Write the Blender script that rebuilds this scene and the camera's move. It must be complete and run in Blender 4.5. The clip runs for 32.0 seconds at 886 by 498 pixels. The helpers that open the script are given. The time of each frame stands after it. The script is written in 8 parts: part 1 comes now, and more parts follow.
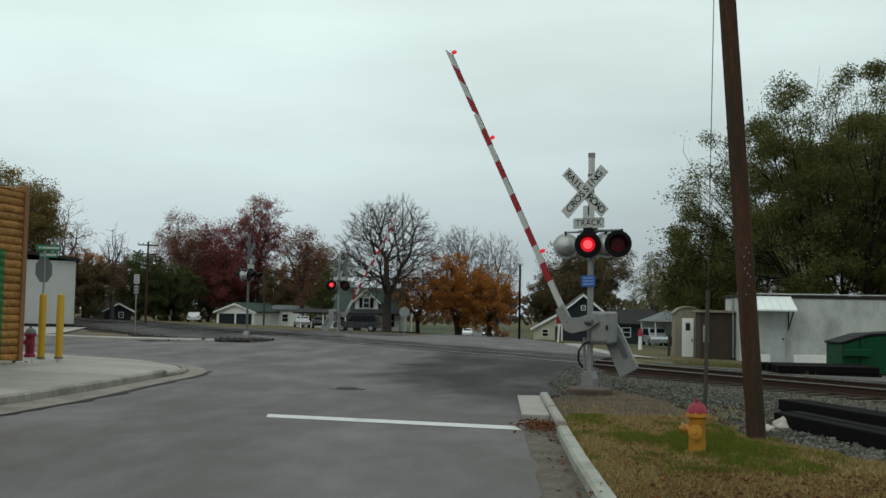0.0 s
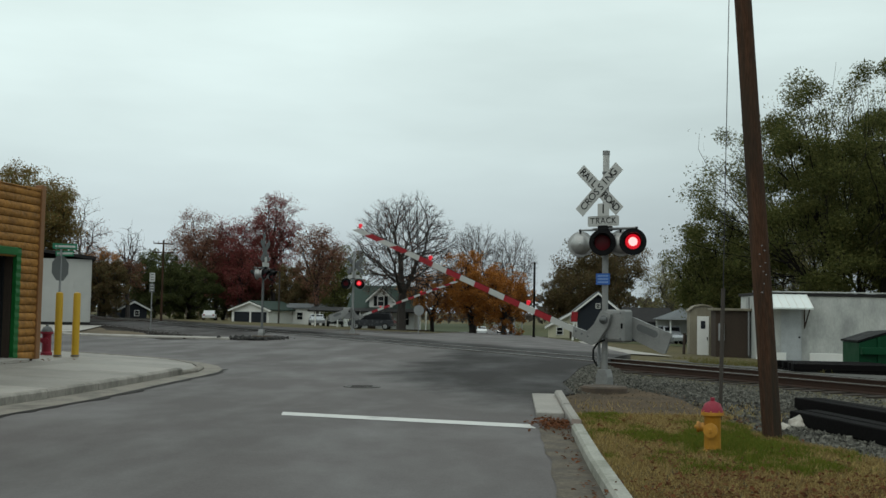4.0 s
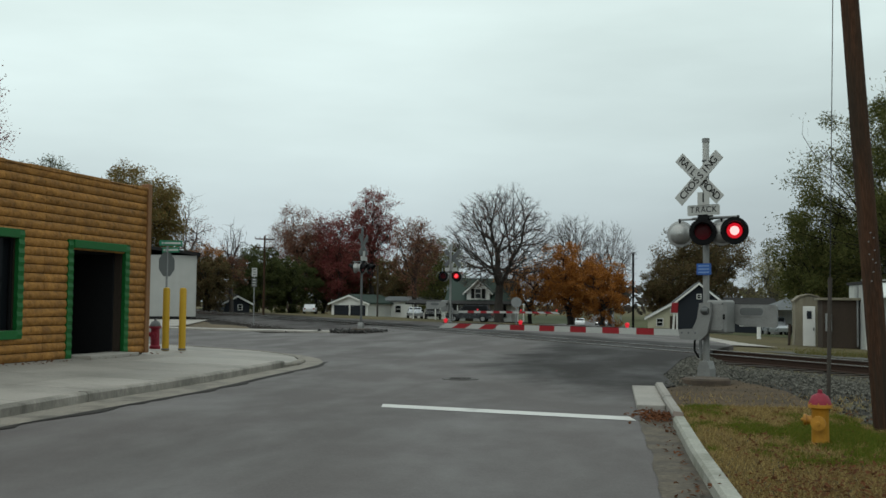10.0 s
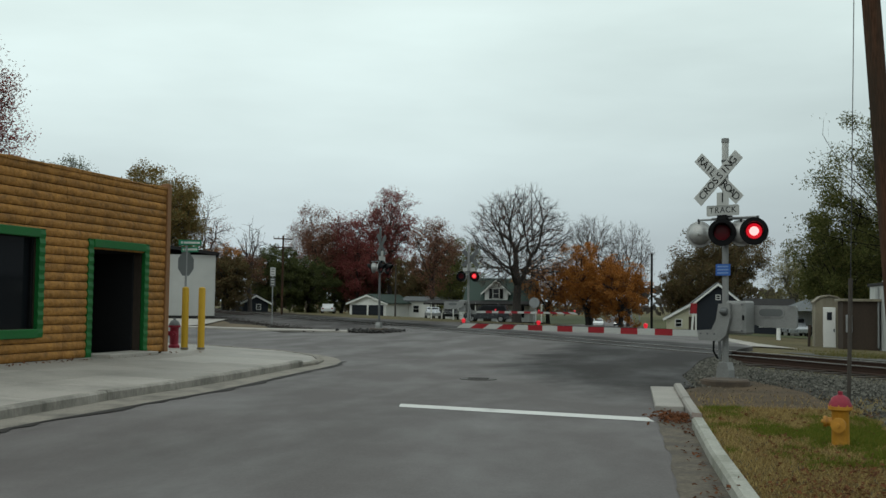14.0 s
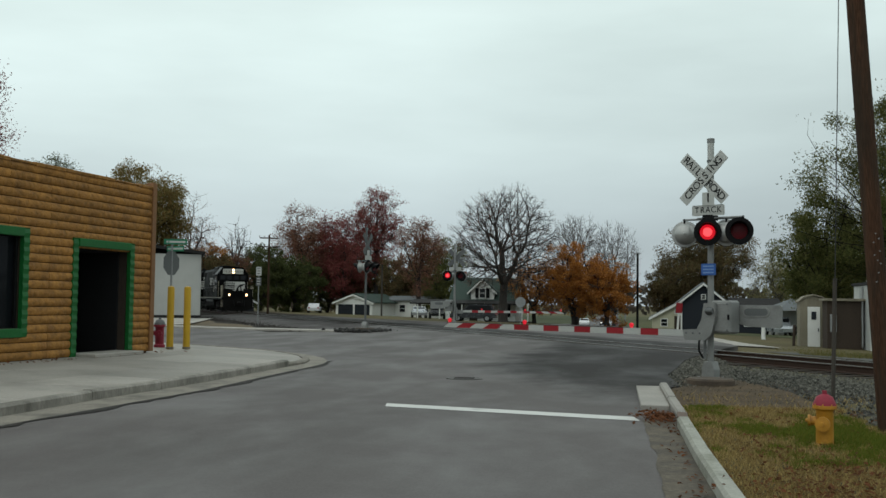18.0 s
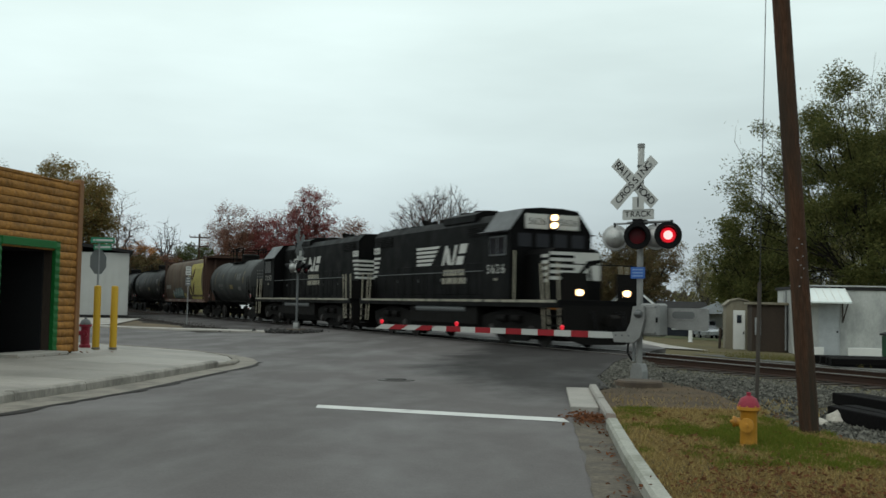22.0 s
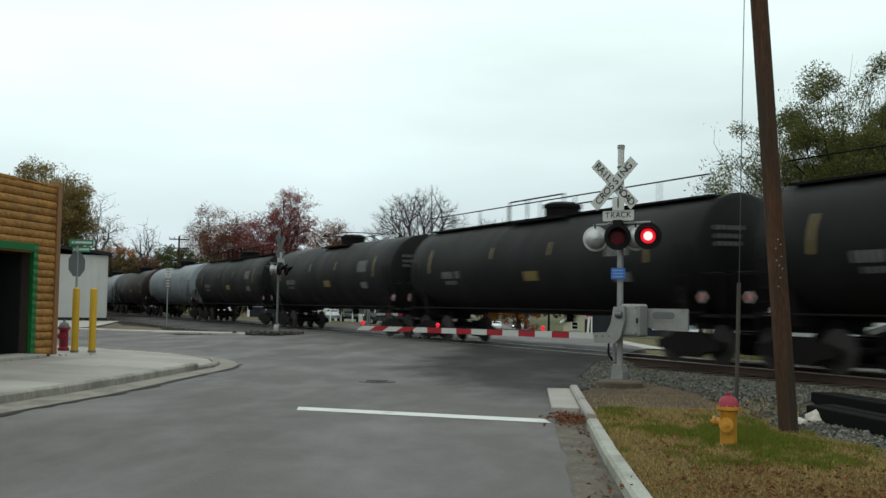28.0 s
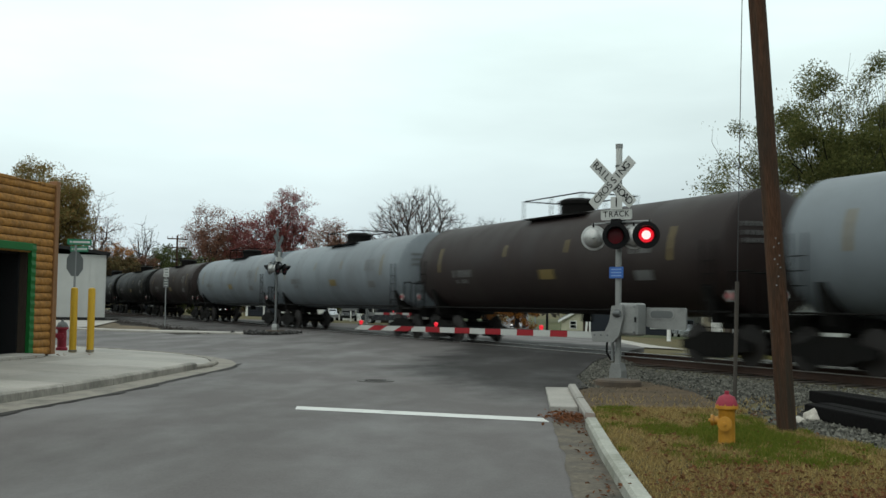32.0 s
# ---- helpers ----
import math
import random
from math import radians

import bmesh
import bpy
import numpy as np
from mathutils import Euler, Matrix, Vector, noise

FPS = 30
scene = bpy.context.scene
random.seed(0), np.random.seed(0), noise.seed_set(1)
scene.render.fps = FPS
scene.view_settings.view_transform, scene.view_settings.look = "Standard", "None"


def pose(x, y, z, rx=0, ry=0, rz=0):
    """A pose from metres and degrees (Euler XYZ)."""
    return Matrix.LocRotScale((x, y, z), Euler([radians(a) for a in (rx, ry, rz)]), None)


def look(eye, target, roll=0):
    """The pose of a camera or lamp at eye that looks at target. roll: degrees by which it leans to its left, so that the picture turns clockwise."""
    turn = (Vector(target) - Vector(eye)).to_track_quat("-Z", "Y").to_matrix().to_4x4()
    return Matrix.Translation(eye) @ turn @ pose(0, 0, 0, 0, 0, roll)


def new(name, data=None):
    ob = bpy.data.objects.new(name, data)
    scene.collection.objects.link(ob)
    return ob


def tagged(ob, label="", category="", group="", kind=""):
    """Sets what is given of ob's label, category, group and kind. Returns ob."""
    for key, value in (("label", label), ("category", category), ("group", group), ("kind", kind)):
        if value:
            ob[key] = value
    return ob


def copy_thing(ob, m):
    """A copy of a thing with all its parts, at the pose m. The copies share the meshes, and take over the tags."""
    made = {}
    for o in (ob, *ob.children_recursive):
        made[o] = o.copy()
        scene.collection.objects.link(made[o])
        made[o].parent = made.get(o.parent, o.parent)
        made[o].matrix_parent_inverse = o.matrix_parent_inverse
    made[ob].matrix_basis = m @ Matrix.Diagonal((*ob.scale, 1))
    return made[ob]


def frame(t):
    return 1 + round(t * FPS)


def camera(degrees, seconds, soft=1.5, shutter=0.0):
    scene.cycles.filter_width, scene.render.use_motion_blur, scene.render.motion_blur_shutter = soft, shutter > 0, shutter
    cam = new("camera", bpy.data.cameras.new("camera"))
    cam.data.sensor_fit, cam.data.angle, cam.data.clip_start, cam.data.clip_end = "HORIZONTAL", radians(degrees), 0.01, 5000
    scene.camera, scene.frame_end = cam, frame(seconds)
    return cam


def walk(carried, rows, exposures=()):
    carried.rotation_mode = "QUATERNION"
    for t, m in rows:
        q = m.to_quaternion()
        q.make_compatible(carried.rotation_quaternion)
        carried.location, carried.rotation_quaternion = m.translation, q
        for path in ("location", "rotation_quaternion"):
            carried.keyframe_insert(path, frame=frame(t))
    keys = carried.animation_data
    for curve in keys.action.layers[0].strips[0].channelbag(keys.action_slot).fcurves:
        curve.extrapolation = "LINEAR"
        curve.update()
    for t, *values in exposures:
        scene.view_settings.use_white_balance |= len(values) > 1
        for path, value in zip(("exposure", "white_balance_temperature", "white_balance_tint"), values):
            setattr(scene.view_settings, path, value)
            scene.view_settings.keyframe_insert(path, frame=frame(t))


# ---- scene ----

# ---- camera: a hand on a tripod, 1.5 m above the road; it only pans ----
cam = camera(46.0, 32.0, soft=1.5, shutter=0.5)
EYE = (0.0, 0.0, 1.5)
PAN = """0,0.00,3.55,1.05;0.5,0.21,3.49,0.99;1,0.53,3.42,0.98;1.5,0.71,3.41,0.93;2,0.73,3.43,0.88;2.5,0.77,3.50,0.97
3,0.85,3.51,0.98;3.5,0.85,3.49,1.05;4.5,0.70,3.36,0.96;5.5,0.50,3.24,0.88;6,0.39,3.23,0.95;6.5,0.67,3.23,0.97;7,1.51,3.09,0.92;7.5,2.35,3.05,0.84
8,3.33,3.10,0.81;8.5,3.98,3.11,0.71;9,4.67,3.09,0.70;9.5,5.27,3.02,0.64;10,6.09,2.94,0.58;10.5,6.59,2.95,0.52;11,7.00,2.98,0.57
11.5,7.06,2.99,0.60;12,7.08,2.93,0.60;12.5,7.02,2.91,0.66;13,6.99,2.95,0.70;13.5,7.04,2.95,0.68;14,7.08,2.93,0.74;14.5,7.04,2.95,0.75
15.5,6.75,2.99,0.66;16.5,6.37,3.03,0.58;17,6.19,3.03,0.64;17.5,6.29,2.98,0.72;18,6.33,2.91,0.76;18.5,6.32,2.87,0.80;19,6.29,2.87,0.84;19.5,6.34,2.90,0.88
20,6.08,2.91,0.91;20.5,5.63,2.93,0.92;21,4.92,2.92,0.96;21.5,3.86,2.98,1.00;22,2.64,3.05,1.12;22.5,1.54,3.07,1.18;23,0.82,3.10,1.19
23.5,0.58,3.09,1.16;24,0.57,3.09,1.15;24.5,0.71,3.08,1.12;25,0.87,3.10,1.08;25.5,1.05,3.13,1.06;26,1.23,3.13,1.03;26.5,1.36,3.17,0.97
27.5,1.52,3.15,0.93;28.5,1.62,3.13,0.90;29,1.59,3.11,0.88;29.5,1.57,3.10,0.85;30,1.57,3.08,0.80;30.5,1.48,3.07,0.79;31,1.48,3.05,0.83;31.5,1.53,3.07,0.86;32,1.49,3.10,0.84"""
pan_rows = []
for row in PAN.replace("\n", ";").split(";"):
    t, yaw, pitch, roll = (float(v) for v in row.split(","))
    pan_rows.append((t, pose(*EYE, 0, 0, yaw) @ pose(0, 0, 0, 90 + pitch) @ pose(0, 0, 0, 0, 0, roll)))
walk(cam, pan_rows, exposures=((0.0, 0.0), (20.0, 0.0), (22.5, 0.17), (24.0, 0.31), (32.0, 0.34)))

# ---- overcast light ----
world = bpy.data.worlds.new("overcast_sky")
scene.world = world
world.use_nodes = True
wn, wl = world.node_tree.nodes, world.node_tree.links
wn.clear()
w_out = wn.new("ShaderNodeOutputWorld")
w_bg = wn.new("ShaderNodeBackground")
w_sky = wn.new("ShaderNodeTexSky")
w_sky.sky_type, w_sky.sun_disc = "NISHITA", False
w_sky.sun_elevation, w_sky.sun_rotation = radians(38), radians(200)
w_tc = wn.new("ShaderNodeTexCoord")
w_sep = wn.new("ShaderNodeSeparateXYZ")
wl.new(w_tc.outputs["Generated"], w_sep.inputs[0])
w_ramp = wn.new("ShaderNodeValToRGB")  # cloud deck, from the horizon up
wl.new(w_sep.outputs["Z"], w_ramp.inputs[0])
for pos, col in ((0.0, (0.48, 0.57, 0.61, 1)), (0.06, (0.53, 0.62, 0.65, 1)), (0.15, (0.72, 0.85, 0.84, 1)), (0.26, (0.83, 0.985, 0.955, 1)), (0.45, (0.87, 1.0, 0.97, 1)), (0.999, (0.94, 1.06, 1.03, 1))):
    e = w_ramp.color_ramp.elements.new(pos)
    e.color = col
for _ in range(2):
    ends = [e for e in w_ramp.color_ramp.elements if e.color[0] in (0.0, 1.0)]
    if ends:
        w_ramp.color_ramp.elements.remove(ends[0])
w_map = wn.new("ShaderNodeMapping")
w_map.inputs["Scale"].default_value = (1.6, 1.6, 7.0)
wl.new(w_tc.outputs["Generated"], w_map.inputs[0])
w_noise = wn.new("ShaderNodeTexNoise")
w_noise.inputs["Scale"].default_value, w_noise.inputs["Detail"].default_value, w_noise.inputs["Roughness"].default_value = 1.7, 5.0, 0.5
wl.new(w_map.outputs[0], w_noise.inputs["Vector"])
w_nr = wn.new("ShaderNodeMapRange")
w_nr.inputs["From Min"].default_value, w_nr.inputs["From Max"].default_value = 0.3, 0.7
w_nr.inputs["To Min"].default_value, w_nr.inputs["To Max"].default_value = 0.90, 1.07
wl.new(w_noise.outputs["Fac"], w_nr.inputs["Value"])
w_mul = wn.new("ShaderNodeVectorMath")
w_mul.operation = "SCALE"
wl.new(w_ramp.outputs[0], w_mul.inputs[0])
# the deck hangs lower and darker towards the north-east
w_az = wn.new("ShaderNodeMapRange")
w_az.inputs["From Min"].default_value, w_az.inputs["From Max"].default_value = -0.12, 0.40
w_az.inputs["To Min"].default_value, w_az.inputs["To Max"].default_value = 0.0, 0.30
wl.new(w_sep.outputs["X"], w_az.inputs["Value"])
w_el = wn.new("ShaderNodeMapRange")
w_el.inputs["From Min"].default_value, w_el.inputs["From Max"].default_value = 0.14, 0.40
w_el.inputs["To Min"].default_value, w_el.inputs["To Max"].default_value = 1.0, 0.15
wl.new(w_sep.outputs["Z"], w_el.inputs["Value"])
w_am = wn.new("ShaderNodeMath")
w_am.operation = "MULTIPLY"
wl.new(w_az.outputs[0], w_am.inputs[0])
wl.new(w_el.outputs[0], w_am.inputs[1])
w_sub = wn.new("ShaderNodeMath")
w_sub.operation = "SUBTRACT"
wl.new(w_nr.outputs[0], w_sub.inputs[0])
wl.new(w_am.outputs[0], w_sub.inputs[1])
wl.new(w_sub.outputs[0], w_mul.inputs["Scale"])
w_dim = wn.new("ShaderNodeVectorMath")  # the clear sky above the clouds, at its low strength
w_dim.operation = "SCALE"
w_dim.inputs["Scale"].default_value = 0.08
wl.new(w_sky.outputs[0], w_dim.inputs[0])
w_mix = wn.new("ShaderNodeMix")
w_mix.data_type = "RGBA"
w_mix.inputs["Factor"].default_value = 0.93
wl.new(w_dim.outputs[0], w_mix.inputs[6])
wl.new(w_mul.outputs[0], w_mix.inputs[7])
wl.new(w_mix.outputs[2], w_bg.inputs["Color"])
w_bg.inputs["Strength"].default_value = 1.0
wl.new(w_bg.outputs[0], w_out.inputs["Surface"])
sun = new("sun", bpy.data.lights.new("sun", "SUN"))
sun.data.energy, sun.data.angle, sun.data.color = 0.5, radians(60), (1.0, 0.97, 0.92)
sun.matrix_basis = look((0, 0, 60), (25, 30, 0))

# ---- mesh helpers ----
def ident():
    return Matrix.Identity(4)


def quad_box(bm, c, s, m=None, bevel=0.0):
    """A box of size s round c, with its edges cut by bevel."""
    m = m or ident()
    r = bmesh.ops.create_cube(bm, size=1, matrix=m @ Matrix.Translation(c) @ Matrix.Diagonal((*s, 1)))
    if bevel:
        edges = list({e for v in r["verts"] for e in v.link_edges})
        bmesh.ops.bevel(bm, geom=edges, offset=bevel, segments=1, affect="EDGES")


def add_faces(bm, verts, faces, m=None):
    vs = [bm.verts.new(m @ Vector(v) if m else v) for v in verts]
    for f in faces:
        bm.faces.new([vs[i] for i in f])
    return vs


def tube(bm, a, b, r0, r1=None, n=10, caps=True, m=None):
    """A round bar from a to b."""
    r1 = r0 if r1 is None else r1
    a, b = Vector(a), Vector(b)
    q = (b - a).to_track_quat("Z", "Y").to_matrix()
    ring = [q @ Vector((math.cos(2 * math.pi * i / n), math.sin(2 * math.pi * i / n), 0)) for i in range(n)]
    verts = [a + v * r0 for v in ring] + [b + v * r1 for v in ring]
    faces = [(i, (i + 1) % n, n + (i + 1) % n, n + i) for i in range(n)]
    if caps:
        faces += [tuple(range(n - 1, -1, -1)), tuple(range(n, 2 * n))]
    add_faces(bm, verts, faces, m)


def lathe(bm, profile, n=16, m=None, axis="Z"):
    """A turned body: profile of (radius, height) from one end to the other."""
    verts, faces = [], []
    for r, h in profile:
        for i in range(n):
            c, s = math.cos(2 * math.pi * i / n) * r, math.sin(2 * math.pi * i / n) * r
            verts.append({"Z": (c, s, h), "X": (h, c, s), "Y": (s, h, c)}[axis])
    k = len(profile)
    for j in range(k - 1):
        for i in range(n):
            i2 = (i + 1) % n
            faces.append((j * n + i, j * n + i2, (j + 1) * n + i2, (j + 1) * n + i))
    faces += [tuple(range(n - 1, -1, -1)), tuple(range((k - 1) * n, k * n))]
    add_faces(bm, verts, faces, m)


def prism(bm, outline, depth, m=None):
    """An outline in x and z, given depth along y (centred)."""
    n = len(outline)
    verts = [(x, -depth / 2, z) for x, z in outline] + [(x, depth / 2, z) for x, z in outline]
    faces = [tuple(range(n)), tuple(range(2 * n - 1, n - 1, -1))] + [(i, n + i, n + (i + 1) % n, (i + 1) % n) for i in range(n)]
    add_faces(bm, verts, faces, m)


def mesh_of(name, bm, material, smooth=False):
    bmesh.ops.recalc_face_normals(bm, faces=bm.faces)
    me = bpy.data.meshes.new(name)
    bm.to_mesh(me)
    bm.free()
    if material:
        me.materials.append(material)
    if smooth:
        for p in me.polygons:
            p.use_smooth = True
        me.set_sharp_from_angle(angle=radians(40))
    return me


def part(name, bm, material, parent=None, label="", m=None, smooth=False):
    ob = new(name, mesh_of(name, bm, material, smooth))
    if parent:
        ob.parent = parent
    if m:
        ob.matrix_basis = m
    if label:
        tagged(ob, label)
    return ob


def shared(name, me, parent, m):
    ob = new(name, me)
    ob.parent = parent
    ob.matrix_basis = m
    return ob


def thing(name, label, category, m=None, group="", kind=""):
    ob = new(name)
    ob.empty_display_size = 0.2
    if m:
        ob.matrix_basis = m
    return tagged(ob, label, category, group, kind)


def box_part(name, c, s, material, parent, label="", bevel=0.01, m=None):
    bm = bmesh.new()
    quad_box(bm, c, s, m, bevel)
    return part(name, bm, material, parent, label)


def tube_part(name, a, b, r0, material, parent, label="", r1=None, n=10):
    bm = bmesh.new()
    tube(bm, a, b, r0, r1, n)
    return part(name, bm, material, parent, label, smooth=True)


def text_part(name, words, size, material, parent, m, label="", depth=0.004):
    cu = bpy.data.curves.new(name, "FONT")
    cu.body, cu.size, cu.align_x, cu.align_y, cu.extrude = words, size, "CENTER", "CENTER", depth
    tmp = bpy.data.objects.new(name, cu)
    scene.collection.objects.link(tmp)
    me = bpy.data.meshes.new_from_object(tmp.evaluated_get(bpy.context.evaluated_depsgraph_get()))
    bpy.data.objects.remove(tmp)
    me.materials.append(material)
    ob = new(name, me)
    ob.parent = parent
    ob.matrix_basis = m
    if label:
        tagged(ob, label)
    return ob


# ---- materials ----
def mat(name, base, rough=0.7, metal=0.0, vary=0.25, scale=3.0, fine=40.0, bump=0.15, dirt=None, dirt_amount=0.5, per=None, stretch=(1, 1, 1), spec=0.5, bump_dist=0.01):
    """A surface with grain at two scales; dirt: a second colour that lies over it in patches; per: object or island variation."""
    m = bpy.data.materials.new(name)
    m.use_nodes = True
    n, l = m.node_tree.nodes, m.node_tree.links
    b = n["Principled BSDF"]
    b.inputs["Metallic"].default_value = metal
    b.inputs["Specular IOR Level"].default_value = spec
    tc = n.new("ShaderNodeTexCoord")
    mp = n.new("ShaderNodeMapping")
    mp.inputs["Scale"].default_value = stretch
    l.new(tc.outputs["Object"], mp.inputs[0])
    big = n.new("ShaderNodeTexNoise")
    big.inputs["Scale"].default_value, big.inputs["Detail"].default_value = scale, 6.0
    small = n.new("ShaderNodeTexNoise")
    small.inputs["Scale"].default_value, small.inputs["Detail"].default_value = fine, 4.0
    for t in (big, small):
        l.new(mp.outputs[0], t.inputs["Vector"])
    add = n.new("ShaderNodeMath")
    add.operation = "ADD"
    l.new(big.outputs["Fac"], add.inputs[0])
    l.new(small.outputs["Fac"], add.inputs[1])
    rng = n.new("ShaderNodeMapRange")
    rng.inputs["From Min"].default_value, rng.inputs["From Max"].default_value = 0.6, 1.4
    rng.inputs["To Min"].default_value, rng.inputs["To Max"].default_value = 1 - vary, 1 + vary
    l.new(add.outputs[0], rng.inputs["Value"])
    sc = n.new("ShaderNodeVectorMath")
    sc.operation = "SCALE"
    sc.inputs[0].default_value = base
    l.new(rng.outputs[0], sc.inputs["Scale"])
    col = sc.outputs[0]
    if per:
        src = n.new("ShaderNodeObjectInfo") if per == "object" else n.new("ShaderNodeNewGeometry")
        r2 = n.new("ShaderNodeMapRange")
        r2.inputs["To Min"].default_value, r2.inputs["To Max"].default_value = (0.3, 1.75) if per == "island" else (0.84, 1.16)
        l.new(src.outputs["Random" if per == "object" else "Random Per Island"], r2.inputs["Value"])
        s2 = n.new("ShaderNodeVectorMath")
        s2.operation = "SCALE"
        l.new(col, s2.inputs[0])
        l.new(r2.outputs[0], s2.inputs["Scale"])
        col = s2.outputs[0]
    if dirt:
        dn = n.new("ShaderNodeTexNoise")
        dn.inputs["Scale"].default_value, dn.inputs["Detail"].default_value, dn.inputs["Roughness"].default_value = scale * 0.7, 8.0, 0.65
        l.new(mp.outputs[0], dn.inputs["Vector"])
        dr = n.new("ShaderNodeMapRange")
        dr.inputs["From Min"].default_value, dr.inputs["From Max"].default_value = 0.62 - 0.35 * dirt_amount, 0.72 - 0.1 * dirt_amount
        dr.inputs["To Max"].default_value = min(1.0, 0.4 + dirt_amount)
        l.new(dn.outputs["Fac"], dr.inputs["Value"])
        mx = n.new("ShaderNodeMix")
        mx.data_type = "RGBA"
        l.new(dr.outputs[0], mx.inputs["Factor"])
        l.new(col, mx.inputs[6])
        mx.inputs[7].default_value = (*dirt, 1)
        col = mx.outputs[2]
    l.new(col, b.inputs["Base Color"])
    rr = n.new("ShaderNodeMapRange")
    rr.inputs["From Min"].default_value, rr.inputs["From Max"].default_value = 0.3, 0.7
    rr.inputs["To Min"].default_value, rr.inputs["To Max"].default_value = max(0.02, rough - 0.1), min(1.0, rough + 0.1)
    l.new(big.outputs["Fac"], rr.inputs["Value"])
    l.new(rr.outputs[0], b.inputs["Roughness"])
    if bump:
        bp = n.new("ShaderNodeBump")
        bp.inputs["Strength"].default_value, bp.inputs["Distance"].default_value = bump, bump_dist
        l.new(small.outputs["Fac"], bp.inputs["Height"])
        l.new(bp.outputs[0], b.inputs["Normal"])
    return m


def glow(name, colour, strength):
    m = bpy.data.materials.new(name)
    m.use_nodes = True
    b = m.node_tree.nodes["Principled BSDF"]
    b.inputs["Base Color"].default_value = (*[c * 0.12 for c in colour], 1)
    b.inputs["Emission Color"].default_value = (*colour, 1)
    b.inputs["Emission Strength"].default_value = strength
    return m


def glass(name, tint=(0.008, 0.009, 0.011)):
    m = bpy.data.materials.new(name)
    m.use_nodes = True
    b = m.node_tree.nodes["Principled BSDF"]
    b.inputs["Base Color"].default_value = (*tint, 1)
    b.inputs["Roughness"].default_value = 0.06
    b.inputs["Specular IOR Level"].default_value = 0.22
    return m


def asphalt_mat():
    """Worn road asphalt with pale damp sheen in drawn-out patches and dark stains."""
    m = mat("damp_asphalt", (0.095, 0.0855, 0.0835), 0.7, vary=0.16, scale=0.4, fine=45, bump=0.4, dirt=(0.066, 0.061, 0.058), dirt_amount=0.28, stretch=(1, 0.3, 1), spec=0.22)
    n, l = m.node_tree.nodes, m.node_tree.links
    b = n["Principled BSDF"]
    tc = n.new("ShaderNodeTexCoord")
    mp = n.new("ShaderNodeMapping")
    mp.inputs["Scale"].default_value = (0.7, 0.34, 1)
    mp.inputs["Rotation"].default_value = (0, 0, 0.25)
    l.new(tc.outputs["Object"], mp.inputs[0])
    t = n.new("ShaderNodeTexNoise")
    t.inputs["Scale"].default_value, t.inputs["Detail"].default_value, t.inputs["Roughness"].default_value, t.inputs["Distortion"].default_value = 0.9, 5, 0.58, 0.15
    l.new(mp.outputs[0], t.inputs["Vector"])
    r = n.new("ShaderNodeMapRange")
    r.inputs["From Min"].default_value, r.inputs["From Max"].default_value = 0.42, 0.72
    r.inputs["To Min"].default_value, r.inputs["To Max"].default_value = 0.16, 0.42
    l.new(t.outputs["Fac"], r.inputs["Value"])
    l.new(r.outputs[0], b.inputs["Specular IOR Level"])
    r2 = n.new("ShaderNodeMapRange")
    r2.inputs["From Min"].default_value, r2.inputs["From Max"].default_value = 0.42, 0.72
    r2.inputs["To Min"].default_value, r2.inputs["To Max"].default_value = 0.8, 0.58
    l.new(t.outputs["Fac"], r2.inputs["Value"])
    l.new(r2.outputs[0], b.inputs["Roughness"])
    # newer, darker asphalt along the rails, spreading towards the signal
    def dot(v):
        d = n.new("ShaderNodeVectorMath")
        d.operation = "DOT_PRODUCT"
        d.inputs[1].default_value = v
        l.new(tc.outputs["Object"], d.inputs[0])
        return d.outputs["Value"]

    def step(src, a, c, lo, hi):
        q = n.new("ShaderNodeMapRange")
        q.interpolation_type = "SMOOTHSTEP"
        q.inputs["From Min"].default_value, q.inputs["From Max"].default_value = a, c
        q.inputs["To Min"].default_value, q.inputs["To Max"].default_value = lo, hi
        l.new(src, q.inputs["Value"])
        return q.outputs[0]

    def calc(op, *src):
        q = n.new("ShaderNodeMath")
        q.operation = op
        for i, v in enumerate(src):
            if isinstance(v, (int, float)):
                q.inputs[i].default_value = v
            else:
                l.new(v, q.inputs[i])
        return q.outputs[0]

    u = calc("SUBTRACT", dot((0.88995, 0.45605, 0)), 17.05)
    edge = step(dot((0.45605, -0.88995, 0)), -34, -19, 0.9, 8.2)
    wob = n.new("ShaderNodeTexNoise")
    wob.inputs["Scale"].default_value, wob.inputs["Detail"].default_value, wob.inputs["Roughness"].default_value = 0.55, 8, 0.65
    l.new(tc.outputs["Object"], wob.inputs["Vector"])
    v = calc("ADD", calc("ADD", u, edge), calc("MULTIPLY", calc("SUBTRACT", wob.outputs["Fac"], 0.5), 4.0))
    near_side = step(v, -1.0, 1.1, 0.0, 0.85)
    far_side = step(u, 2.6, 5.0, 1.0, 0.0)
    f = calc("MULTIPLY", near_side, far_side)
    mx = n.new("ShaderNodeMix")
    mx.data_type = "RGBA"
    old = b.inputs["Base Color"].links[0].from_socket
    l.new(f, mx.inputs["Factor"])
    l.new(old, mx.inputs[6])
    mx.inputs[7].default_value = (0.0245, 0.023, 0.0225, 1)
    l.new(mx.outputs[2], b.inputs["Base Color"])
    l.new(calc("MULTIPLY", r.outputs[0], calc("SUBTRACT", 1.0, calc("MULTIPLY", f, 0.8))), b.inputs["Specular IOR Level"])
    return m


